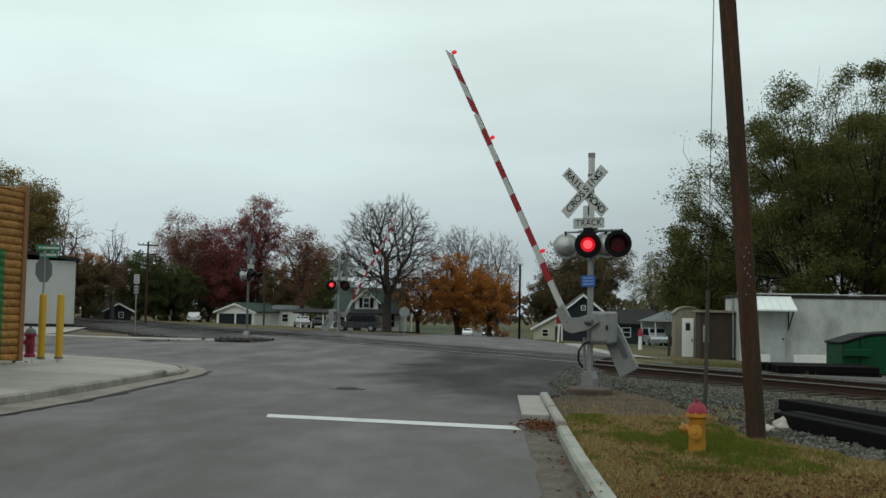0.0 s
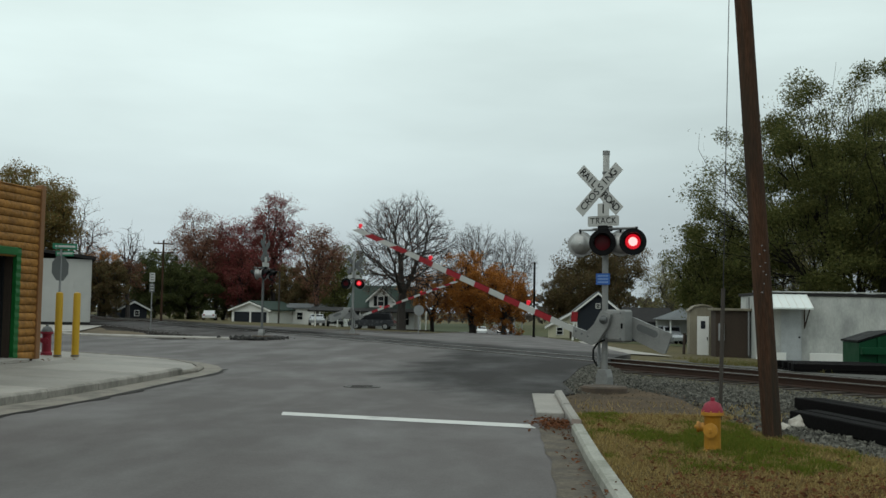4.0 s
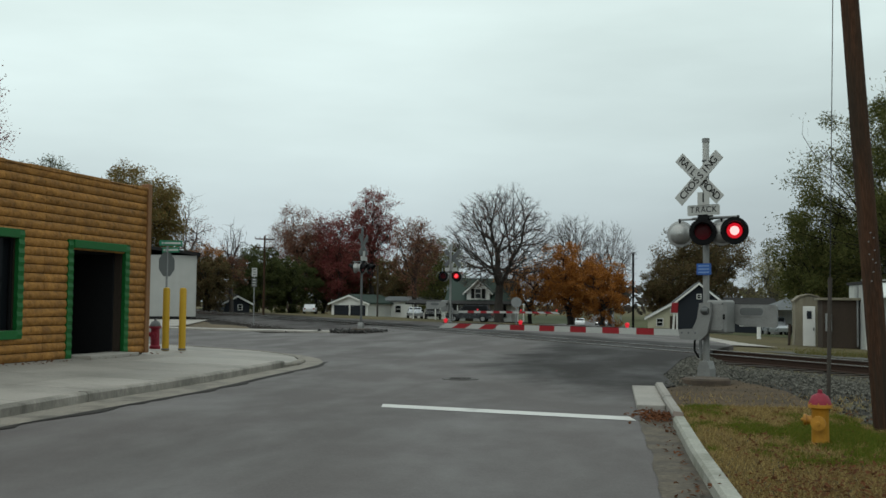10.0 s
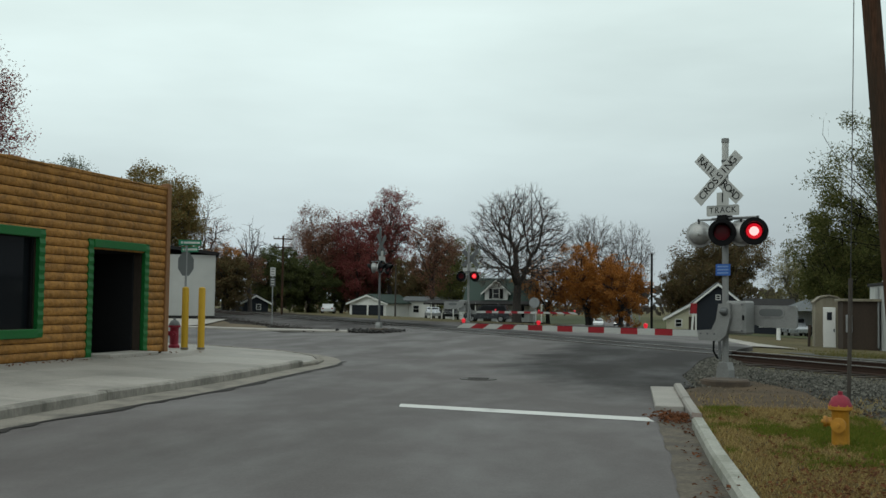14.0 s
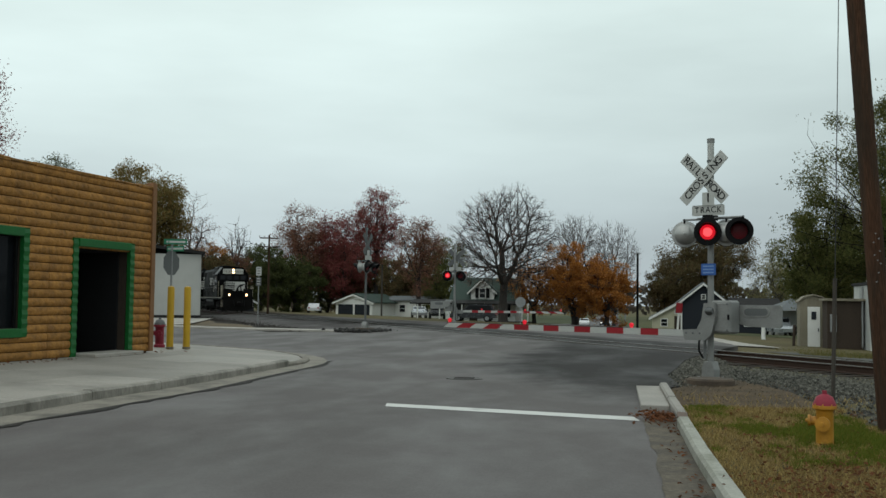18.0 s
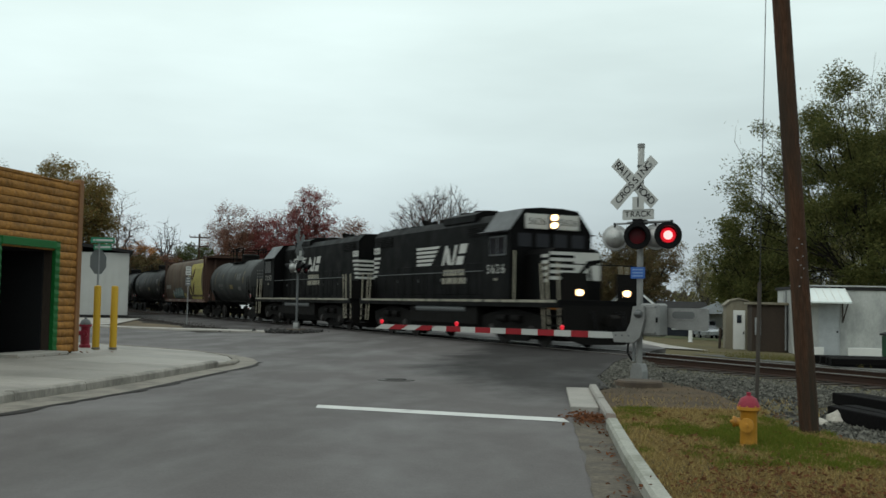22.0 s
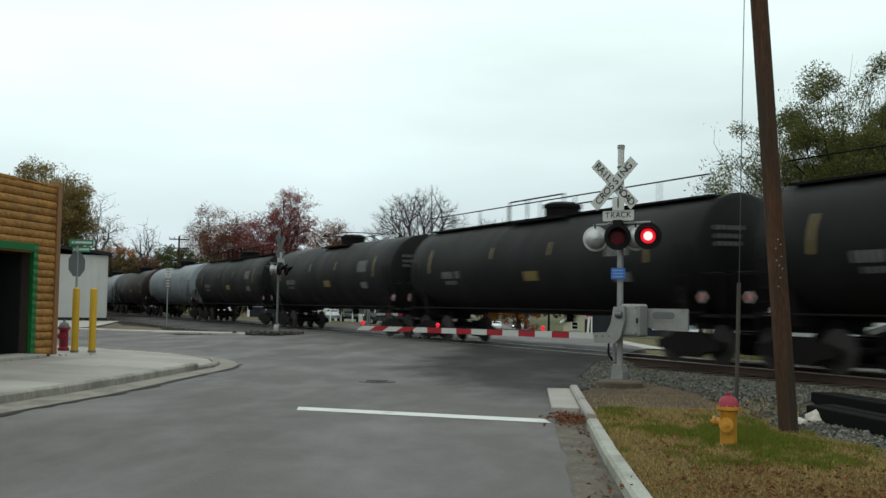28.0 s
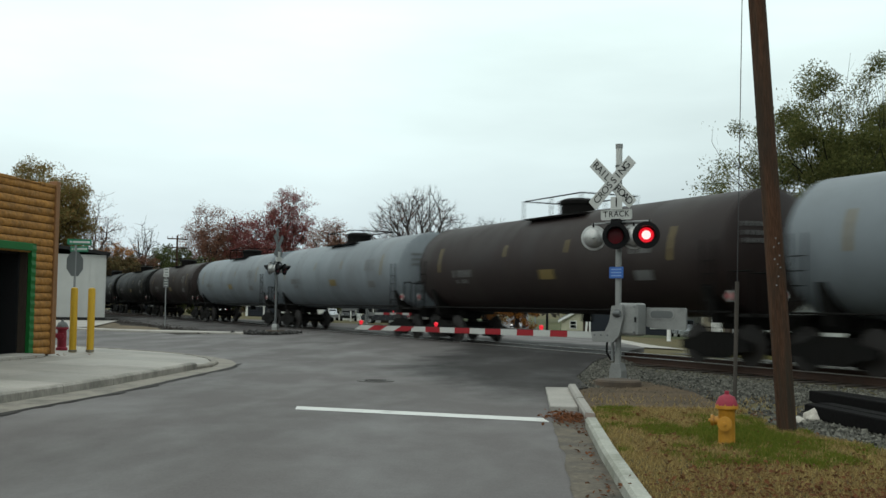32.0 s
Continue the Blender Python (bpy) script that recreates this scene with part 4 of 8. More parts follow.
quad_box(bm, (11, 3.1, 1.3), (21.8, 0.2, 2.84))
part("wall", bm, M_BLOCK, wb)
box_part("roof", (11, 1.6, 2.66), (22.1, 3.3, 0.12), M_ROOFDARK, wb)
box_part("coping", (11, 0.08, 2.76), (22.2, 0.3, 0.05), M_BLOCK, wb, "thin pale coping strip")
box_part("base_course", (12.05, -0.02, 0.15), (19.9, 0.06, 0.36), M_WHITE, wb, "white base course")
box_part("base_course", (0.6, -0.02, 0.15), (1.15, 0.06, 0.36), M_WHITE, wb, "white base course")
dr = box_part("door_leaf", (sum(DOOR2) / 2, 0.05, 1.03), (0.83, 0.06, 2.02), mat("pale_grey_door", (0.36, 0.38, 0.39), 0.6), wb, "pale grey steel door")
bm = bmesh.new()
bmesh.ops.create_uvsphere(bm, u_segments=8, v_segments=6, radius=0.04, matrix=Matrix.Translation((DOOR2[1] - 0.1, 0.0, 0.95)))
part("door_knob", bm, M_BLACK, dr)
bm = bmesh.new()
add_faces(bm, [(0.2, -1.1, 2.12), (1.98, -1.1, 2.12), (1.98, 0.02, 2.7), (0.2, 0.02, 2.7), (0.2, -1.1, 2.06), (1.98, -1.1, 2.06), (1.98, 0.02, 2.64), (0.2, 0.02, 2.64)], [(0, 1, 2, 3), (7, 6, 5, 4), (0, 4, 5, 1), (1, 5, 6, 2), (3, 7, 4, 0)])
aw = part("awning", bm, mat("pale_steel_awning", (0.60, 0.64, 0.62), 0.4, vary=0.08), wb, "pale green-white steel awning")
for i in range(7):
    bm = bmesh.new()
    tube(bm, (0.22 + i * 0.29, -1.1, 2.13), (0.22 + i * 0.29, 0.0, 2.7), 0.018, n=5)
    part("seam", bm, M_WHITE, aw)
for x in (0.3, 1.9):
    tube_part("bracket", (x, -0.9, 2.15), (x, -0.02, 1.35), 0.025, M_RAIL, aw, "rusty strut")
    tube_part("bracket", (x, -0.02, 1.3), (x, -0.02, 2.5), 0.025, M_RAIL, aw, "rusty strut")

sd = thing("tan_shed", "narrow tan utility shed with arched roof and white door", "shed", pose(10.82, 46, -0.32, 0, 0, -6))
bm = bmesh.new()
prism(bm, [(-0.56, -0.2), (0.56, -0.2), (0.56, 2.02), (0.35, 2.2), (0.0, 2.27), (-0.35, 2.2), (-0.56, 2.02)], 1.1, Matrix.Translation((0, 0.55, 0)))
part("body", bm, M_TAN, sd)
bm = bmesh.new()
prism(bm, [(-0.62, 2.0), (-0.36, 2.22), (0, 2.3), (0.36, 2.22), (0.62, 2.0), (0.62, 2.06), (0.36, 2.28), (0, 2.36), (-0.36, 2.28), (-0.62, 2.06)], 1.25, Matrix.Translation((0, 0.55, 0)))
part("roof", bm, M_TAN, sd)
d2 = box_part("door_leaf", (0.0, -0.02, 0.92), (0.5, 0.06, 1.8), M_WHITE, sd, "white narrow door")
box_part("notice", (0.0, -0.06, 1.45), (0.2, 0.02, 0.34), M_SLATE, d2, "small dark notice")
box_part("handle", (0.18, -0.07, 0.85), (0.04, 0.05, 0.14), M_BLACK, d2)
sb = thing("brown_relay_hut", "dark brown equipment hut beside the tan shed", "hut", pose(11.28, 43.3, -0.28, 0, 0, -6))
box_part("body", (0.1, 0.6, 1.0), (1.35, 1.4, 2.1), M_BROWN, sb)
box_part("roof", (0.1, 0.6, 2.08), (1.6, 1.7, 0.1), M_TAN, sb)
box_part("meter_box", (-0.35, -0.16, 1.15), (0.24, 0.12, 0.7), M_GALV, sb, "grey metal meter box")
tube_part("conduit", (0.75, -0.15, 0.2), (0.75, -0.15, 2.6), 0.04, M_GALV, sb)

dp = thing("dumpster", "dark green steel dumpster with a sloping black lid", "dumpster", pose(13.62, 30.6, -0.14, 0, 0, -4))
bm = bmesh.new()
prism(bm, [(-1.85, 0.12), (1.85, 0.12), (1.85, 1.22), (0.6, 1.32), (-1.1, 1.2), (-1.85, 0.95)], 1.6, Matrix.Translation((0, 0.8, 0)))
part("body", bm, M_DUMP, dp)
bm = bmesh.new()
prism(bm, [(-1.9, 0.97), (-1.1, 1.22), (0.6, 1.35), (1.9, 1.25), (1.9, 1.3), (0.6, 1.41), (-1.1, 1.28), (-1.9, 1.02)], 1.7, Matrix.Translation((0, 0.8, 0)))
part("lid", bm, M_BLACK, dp, "black plastic lid")
for x in (-1.3, 0.0, 1.3):
    box_part("rib", (x, -0.03, 0.65), (0.08, 0.07, 0.95), M_DUMP, dp)
box_part("fork_pocket", (-1.45, -0.1, 0.72), (0.75, 0.22, 0.2), M_DUMP, dp, "square steel fork pocket")
box_part("sticker", (-0.35, -0.035, 0.98), (0.34, 0.02, 0.14), M_SIGNW, dp, "small white notice sticker")
for x in (-1.6, 1.6):
    box_part("skid", (x, 0.8, 0.06), (0.15, 1.4, 0.12), M_BLACK, dp)

# stacks of black ties
def tie_stack(label, m, layers, across_n, length):
    st = thing("tie_stack", label, "timber stack", m)
    for k in range(layers):
        for j in range(across_n):
            box_part("timber", (random.uniform(-0.1, 0.1), j * 0.25 + random.uniform(-0.02, 0.02), 0.1 + k * 0.19), (length, 0.22, 0.18), M_TIEBLACK, st, bevel=0.012)
    return st


tie_stack("stack of black creosoted ties beside the pale building", pose(10.6, 28.6, -0.12, 0, 0, -4), 2, 9, 2.7)
tie_stack("long black timbers lying beside the track", pose(5.1, 11.1, 0.07, 0, 0, -81), 1, 2, 6.4)
tie_stack("long black timbers lying beside the track ballast", pose(6.05, 13.2, 0.07, 0, 0, -79), 1, 2, 6.6)

# ---- crossing signals ----
M_DOME = mat("spun_aluminium", (0.36, 0.36, 0.35), 0.38, metal=0.55, vary=0.15, scale=5, dirt=(0.2, 0.2, 0.19), dirt_amount=0.2)
GATE_AZ = 36.0
SIGN_M = pose(0, 0, 0, 0, 0, -GATE_AZ)  # x to the right along the sign's face, -y towards the traffic


def lamp_unit(parent, x, y, z, face, lit=True, turn=0, hot=False):
    """A round flashing light: hooded black target in front, turned silver housing behind. face -1: towards -y."""
    lm = Matrix.Translation((x, y, z)) @ pose(0, 0, 0, 0, 0, turn + (0 if face < 0 else 180))
    bm = bmesh.new()
    lathe(bm, [(0.255, -0.015), (0.255, 0.01), (0.245, 0.012)], 28, axis="Y")
    tgt = part("target", bm, M_BLACK, parent, "round black target board", lm, True)
    bm = bmesh.new()
    lathe(bm, [(0.25, 0.014), (0.25, 0.03), (0.205, 0.036), (0.2, 0.05), (0.185, 0.11), (0.14, 0.165), (0.07, 0.195), (0.03, 0.2), (0.025, 0.225), (0.001, 0.23)], 28, axis="Y")
    part("housing", bm, M_DOME, tgt, "domed silver lamp housing", smooth=True)
    bm = bmesh.new()  # half-round hood
    n = 16
    vs = []
    for i in range(n + 1):
        a = math.pi * (-0.12 + 1.24 * i / n)
        c, s = math.cos(a) * 0.165, math.sin(a) * 0.165
        d = -0.08 - 0.2 * math.sin(math.pi * i / n)
        vs += [(c, -0.01, s), (c, d, s), (c * 1.04, d, s * 1.04), (c * 1.04, -0.01, s * 1.04)]
    add_faces(bm, vs, [(4 * i + j, 4 * i + (j + 1) % 4, 4 * i + 4 + (j + 1) % 4, 4 * i + 4 + j) for i in range(n) for j in range(4)])
    part("hood", bm, M_BLACK, tgt, "half-round black hood", smooth=True)
    bm = bmesh.new()
    lathe(bm, [(0.15, 0.0), (0.15, -0.022), (0.11, -0.03), (0.0001, -0.033)], 24, axis="Y")
    lens = part("lens", bm, M_LAMPOFF, tgt, "dark red glass lens", smooth=True)
    bulb = None
    if lit:
        bm = bmesh.new()
        lathe(bm, [(0.15, -0.004), (0.148, -0.022), (0.11, -0.032), (0.0001, -0.036)], 24, axis="Y")
        bulb = part("lit_roundel", bm, M_LAMPON, tgt, "glowing red roundel", smooth=True)
        bm = bmesh.new()
        lathe(bm, [(0.085, -0.034), (0.06, -0.041), (0.0001, -0.043)], 16, axis="Y")
        part("core", bm, M_LAMPWHITE if hot else M_LAMPHOT, bulb, "hot lamp core", smooth=True)
    return bulb


def gate_arm(parent, length, pivot, drop, stripes=8):
    """The striped arm with its bracket and counterweights; turns about its pivot, arm towards -x."""
    arm = new("gate_arm")
    arm.parent = parent
    arm.matrix_basis = Matrix.Translation(pivot)
    tagged(arm, "red and white striped gate arm with small red lamps")
    # goose-necked bracket
    bm = bmesh.new()
    prism(bm, [(-0.12, 0.14), (0.1, 0.16), (0.12, -0.1), (0.03, -0.44), (-0.09, -0.55), (-0.52, -0.55), (-0.56, -0.36), (-0.26, -0.34), (-0.17, -0.16)], 0.07, Matrix.Translation((0, -0.24, 0)))
    part("bracket", bm, M_SILVER, arm, "grey cast arm bracket")
    bm = bmesh.new()
    lathe(bm, [(0.001, -0.30), (0.06, -0.298), (0.085, -0.285), (0.085, -0.27)], 14, axis="Y")
    part("pivot_boss", bm, M_SIGNBACK, arm, "dark round pivot boss", smooth=True)
    for x in (-0.2, -0.34, -0.48):
        tube_part("bracket_bolt", (x, -0.285, -drop), (x, -0.27, -drop), 0.02, M_SIGNBACK, arm, n=6)
    for y in (-0.2, 0.3):
        bm = bmesh.new()
        tube(bm, (0, y - 0.06, 0), (0, y + 0.05, 0), 0.05, n=10)
        part("pivot_pin", bm, M_BLACK, arm)
    # striped blade
    x0 = -0.7
    bm = bmesh.new()
    prism(bm, [(-0.48, -drop - 0.06), (-0.48, -drop + 0.06), (-0.7, -drop + 0.06), (-0.7, -drop - 0.06)], 0.034, Matrix.Translation((0, -0.24, 0)))
    part("blade_root", bm, M_SIGNW, arm)
    step = (length + x0) / (2 * stripes - 1)
    for i in range(2 * stripes - 1):
        a, b = x0 - i * step, x0 - (i + 1) * step
        h = 0.062 - 0.012 * i / (2 * stripes)
        skew = 0.1 if i >= 2 * stripes - 5 else 0.0
        bm = bmesh.new()
        prism(bm, [(a - skew, -drop - h), (a + skew, -drop + h), (b + skew, -drop + h), (b - skew, -drop - h)], 0.036, Matrix.Translation((0, -0.24, 0)))
        part("stripe", bm, M_SIGNRED if i % 2 else M_SIGNW, arm, "red reflective stripe" if i % 2 else "white reflective stripe")
    for f in (0.17, 0.62, 0.985):
        x = x0 - f * (length + x0)
        bm = bmesh.new()
        quad_box(bm, (x, -0.24, -drop + 0.085), (0.05, 0.04, 0.04))
        lathe(bm, [(0.0, -0.28), (0.032, -0.275), (0.042, -0.24), (0.032, -0.205), (0.0, -0.2)], 10, Matrix.Translation((x, 0, -drop + 0.125)), axis="Y")
        part("arm_lamp", bm, M_GATELAMP, arm, "small red gate lamp", smooth=True)
    bm = bmesh.new()  # the lamp cable, looped along the arm
    pts = [Vector((x0 - i * (length + x0) / 40, -0.25, -drop + 0.063 - 0.03 * (i in (6, 23)))) for i in range(41)]
    vs = [tuple(p + Vector((0, 0.006 * a, 0.006 * b))) for p in pts for a, b in ((1, 0), (0, 1), (-1, 0), (0, -1))]
    add_faces(bm, vs, [(4 * i + k, 4 * i + (k + 1) % 4, 4 * i + 4 + (k + 1) % 4, 4 * i + 4 + k) for i in range(40) for k in range(4)])
    part("cable", bm, M_BLACK, arm)
    return arm


def letter(parent, words, size, m, gap):
    for i, ch in enumerate(words):
        if ch != " ":
            text_part("letter", ch, size, M_BLACK, parent, m @ pose((i - (len(words) - 1) / 2) * gap, 0, 0.0), depth=0.002)


M_PALEBLUE = mat("pale_blue_print", (0.14, 0.24, 0.46), 0.6)
def counterweight(parent, pivot):
    """The slotted plate behind the machine case; it turns with the arm on the case's shaft."""
    cw = new("counterweight")
    cw.parent = parent
    cw.matrix_basis = Matrix.Translation(pivot)
    bm = bmesh.new()
    prism(bm, [(-0.15, 0.1), (0.15, 0.17), (0.98, 0.17), (1.0, 0.14), (1.0, -0.22), (0.95, -0.25), (0.35, -0.23), (-0.1, -0.12)], 0.06)
    part("weight_plate", bm, M_SILVER, cw, "flat grey counterweight plate")
    # no recess is cut: a darker raised plate paints the slot's shade
    for y in (-0.032, 0.032):
        for rad, m2, lab in ((0.095, M_SILVER, "raised slot rim"), (0.066, M_SIGNBACK, "dark raised plate painting the slot's shade")):
            bm = bmesh.new()
            k = [(0.35 + rad * math.cos(t), 0.04 + rad * math.sin(t)) for t in [math.pi * (0.5 + i / 8) for i in range(9)]] + [(0.68 + rad * math.cos(t), 0.04 + rad * math.sin(t)) for t in [math.pi * (1.5 + i / 8) for i in range(9)]]
            prism(bm, k, 0.02 if rad > 0.09 else 0.028, Matrix.Translation((0, y, 0)))
            part("slot", bm, m2, cw, lab)
    return cw


UP = pose(0, 0, 0, 90)  # lettering stood upright, facing -y


def signal(name, label, m, gate=True, lit=True, full=True, arm_len=6.6, bare_back=False, mast_r=0.059, mast_m=None):
    sg = thing(name, label, "crossing signal", m)
    bm = bmesh.new()
    lathe(bm, [(0.43, -0.25), (0.43, 0.06), (0.40, 0.09), (0.0001, 0.09)], 20, Matrix.Translation((0.3, -0.56, 0)) if full else None)
    part("footing", bm, mat("footing_concrete", (0.072, 0.052, 0.036), 0.9, vary=0.4, scale=4, dirt=(0.04, 0.03, 0.022), dirt_amount=0.4), sg, "round weathered concrete footing", smooth=True)
    bm = bmesh.new()
    prism(bm, [(-0.13, -0.1), (0.13, -0.1), (0.125, 0.22), (0.08, 0.36), (-0.08, 0.36), (-0.125, 0.22)], 0.23)
    part("base_casting", bm, M_SILVER, sg, "cast junction-box base")
    for x in (-0.17, 0.17):
        for y in (-0.15, 0.15):
            tube_part("bolt", (x, y, -0.04), (x, y, 0.08), 0.022, M_GALV, sg, n=6)
    mast = tube_part("mast", (0, 0, 0.33), (0, 0, 4.55), mast_r, mast_m or M_SILVER, sg, "galvanised tubular mast", n=16)
    tube_part("mast_cap", (0, 0, 4.5), (0, 0, 4.58), mast_r * 1.2, mast_m or M_SILVER, sg, n=16)
    if full:
        tube_part("mast_sleeve", (0, 0, 4.05), (0, 0, 4.5), mast_r * 1.06, M_SIGNW, sg, "pale sleeve on the mast top", n=16)
        for z in (4.15, 3.99, 3.62, 3.12, 2.92):
            tube_part("clamp_band", (0, 0, z - 0.02), (0, 0, z + 0.02), mast_r * 1.25, M_SIGNBACK, sg, "dark clamp band", n=14)
    # crossbuck
    for ang, words, y in ((45, "CROSSING", -0.115), (-45, "RAIL  ROAD", -0.09)):
        bm = bmesh.new()
        quad_box(bm, (0, 0, 0), (1.22, 0.012, 0.225), None, 0.004)
        bl = part("crossbuck_blade", bm, M_SIGNW if not bare_back else M_SIGNBACK, sg, "white crossbuck blade", Matrix.Translation((-0.09, y, 3.82)) @ pose(0, 0, 0, 0, -ang, 0))
        if full:
            letter(bl, words, 0.2, Matrix.Translation((0, -0.009, 0)) @ UP, 0.127 if len(words) == 8 else 0.113)
    # track count plate
    bm = bmesh.new()
    quad_box(bm, (0, -0.1, 3.40), (0.25, 0.012, 0.30), None, 0.004)
    quad_box(bm, (0, -0.1, 3.205), (0.66, 0.012, 0.2), None, 0.02)
    tp = part("track_plate", bm, M_SIGNW, sg, "white inverted-T track plate")
    if full:
        letter(tp, "TRACK", 0.16, Matrix.Translation((0, -0.11, 3.21)) @ UP, 0.115)
        letter(tp, "1", 0.26, Matrix.Translation((0, -0.11, 3.435)) @ UP, 0.1)
    # light cross-arm
    tube_part("cross_arm", (-0.25 if full else -0.5, -0.05, 3.06), (0.70 if full else 0.5, -0.05, 3.06), 0.02, M_GALV, sg, "grey pipe cross-arm")
    tube_part("cross_arm", (-0.65, 0.12, 3.06), (0.5, 0.12, 3.06), 0.02, M_GALV, sg, "grey pipe cross-arm")
    box_part("junction_box", (0, -0.02, 3.07), (0.2, 0.26, 0.1), M_BLACK, sg)
    bulbs = []
    for x in (0.04, 0.68) if full else (-0.38, 0.38):
        tube_part("hanger", (x, -0.05, 3.08), (x, -0.05, 2.82), 0.024, M_BLACK, sg)
        bulbs.append(lamp_unit(sg, x, -0.2, 2.785, -1, lit, 28 if full else 0, x > 0.5))
    for x in (-0.62, 0.26) if full else (-0.4, 0.4):
        tube_part("hanger", (x, 0.12, 3.08), (x, 0.12, 2.82), 0.024, M_BLACK, sg)
        lamp_unit(sg, x, 0.14, 2.785, 1, False, 24 if full else 0)
    if full:
        bs = box_part("notice_plate", (0, -0.09, 2.09), (0.3, 0.01, 0.22), M_SIGNBLUE, sg, "small blue notice plate")
        for z in (2.15, 2.09, 2.03):
            box_part("notice_line", (0, -0.097, z), (0.22, 0.004, 0.026), M_PALEBLUE, bs, bevel=0)
    arm = None
    if gate:
        # gate machine
        bm = bmesh.new()
        quad_box(bm, (0.29, 0.02, 1.2), (0.40, 0.38, 0.62), None, 0.035)
        mc = part("gate_machine", bm, M_SILVER, sg, "grey steel gate machine case")
        box_part("machine_door", (0.29, -0.175, 1.2), (0.33, 0.02, 0.52), M_SILVER, mc)
        tube_part("conduit", (-0.12, 0.0, 0.4), (-0.12, 0.0, 1.0), 0.03, M_GALV, sg)
        for x in (0.15, 0.43):
            for z in (0.96, 1.44):
                tube_part("cover_bolt", (x, -0.2, z), (x, -0.18, z), 0.018, M_SIGNBACK, mc, n=6)
        box_part("hasp", (0.46, -0.2, 1.2), (0.035, 0.04, 0.1), M_BLACK, mc)
        tube_part("arm_shaft", (0.06, -0.3, 1.31), (0.2, -0.3, 1.31), 0.05, M_SIGNBACK, sg)
        loop = [(-0.1, -0.1, 0.42), (-0.17, -0.14, 0.56), (-0.16, -0.15, 0.74), (-0.07, -0.13, 0.88), (0.06, -0.1, 0.93)]
        for a, b in zip(loop, loop[1:]):
            tube_part("flexible_conduit", a, b, 0.02, M_BLACK, sg, n=7)
        arm = gate_arm(sg, arm_len, (0.12, 0.0, 1.31), 0.42), counterweight(sg, (0.29, 0.25, 1.26))
    return sg, bulbs, arm


near_sig, near_bulbs, near_arm = signal("crossing_signal", "railroad crossing signal with crossbuck, red flashers and striped gate", Matrix.Translation((2.86, 20.15, 0.09)) @ SIGN_M)
far_sig, far_bulbs, far_arm = signal("crossing_signal", "railroad crossing signal across the tracks, seen from behind, with striped gate", Matrix.Translation((-5.65, 57.0, 0.12)) @ pose(0, 0, 0, 0, 0, 180 - GATE_AZ + 30), lit=False, full=False, arm_len=6.0, bare_back=True)
# the far signal's lights that face this way
far_bulbs = [lamp_unit(far_sig, x, 0.3, 2.84, 1, True) for x in (0.34, -0.38)]
left_sig, _, _ = signal("crossing_post", "old crossing post with crossbuck and lights seen edge-on", Matrix.Translation((-8.55, 46.0, 0.22)) @ pose(0, 0, 0, 0, 0, 76), gate=False, lit=False, full=False, bare_back=True, mast_r=0.05, mast_m=M_SIGNBACK)

# ---- the train ----
M_LOCO = mat("black_locomotive_paint", (0.0026, 0.0026, 0.0026), 0.55, vary=0.4, scale=1.2, fine=20, dirt=(0.0058, 0.0052, 0.0045), dirt_amount=0.3, spec=0.06)
M_LOCOW = mat("white_locomotive_paint", (0.42, 0.415, 0.385), 0.5, vary=0.12, scale=3)
M_SILLW = mat("worn_white_stripe", (0.25, 0.232, 0.18), 0.6, vary=0.4, scale=3, dirt=(0.05, 0.048, 0.045), dirt_amount=0.4)
M_UNDER = mat("grimy_running_gear", (0.006, 0.0055, 0.005), 0.9, vary=0.4, scale=3, spec=0.12)
M_WHEEL = mat("steel_wheel", (0.014, 0.011, 0.0095), 0.8, metal=0.0, vary=0.3, scale=5)
M_GRAB = mat("pale_handrail", (0.32, 0.29, 0.22), 0.6)
M_TANKB = mat("black_tank_paint", (0.0075, 0.0073, 0.0073), 0.55, vary=0.35, scale=0.7, fine=8, dirt=(0.012, 0.0115, 0.011), dirt_amount=0.3, stretch=(1, 1, 0.35), spec=0.085)
M_TANKS = mat("charcoal_tank_paint", (0.025, 0.027, 0.0265), 0.55, vary=0.3, scale=0.7, fine=8, dirt=(0.022, 0.021, 0.019), dirt_amount=0.35, stretch=(1, 1, 0.35), spec=0.2)
M_TANKN = mat("brown_black_tank_paint", (0.017, 0.0105, 0.0095), 0.6, vary=0.3, scale=0.7, fine=8, dirt=(0.024, 0.017, 0.014), dirt_amount=0.35, stretch=(1, 1, 0.35), spec=0.2)
M_TANKG = mat("grey_tank_paint", (0.138, 0.156, 0.17), 0.55, vary=0.12, scale=0.7, fine=8, dirt=(0.095, 0.10, 0.108), dirt_amount=0.35, stretch=(1, 1, 0.3), spec=0.3)
M_HOPPER = mat("brown_hopper_paint", (0.092, 0.068, 0.048), 0.75, vary=0.45, scale=0.9, fine=8, dirt=(0.045, 0.029, 0.021), dirt_amount=0.55, stretch=(1, 1, 0.3), spec=0.25)
M_HOPTXT = mat("worn_grey_marking", (0.22, 0.21, 0.19), 0.8, vary=0.5, scale=4, spec=0.2)
M_HOPEND = mat("rusty_brown_end", (0.052, 0.029, 0.021), 0.85, vary=0.3, scale=2, spec=0.2)
M_HOPYEL = mat("faded_yellow_paint", (0.31, 0.275, 0.085), 0.75, vary=0.15, scale=1.2, dirt=(0.21, 0.175, 0.055), dirt_amount=0.3, spec=0.2)
M_MARKY = mat("yellow_marking", (0.115, 0.078, 0.014), 0.55, vary=0.15)
M_MARKW = mat("white_marking", (0.085, 0.085, 0.082), 0.6, vary=0.2, scale=4)
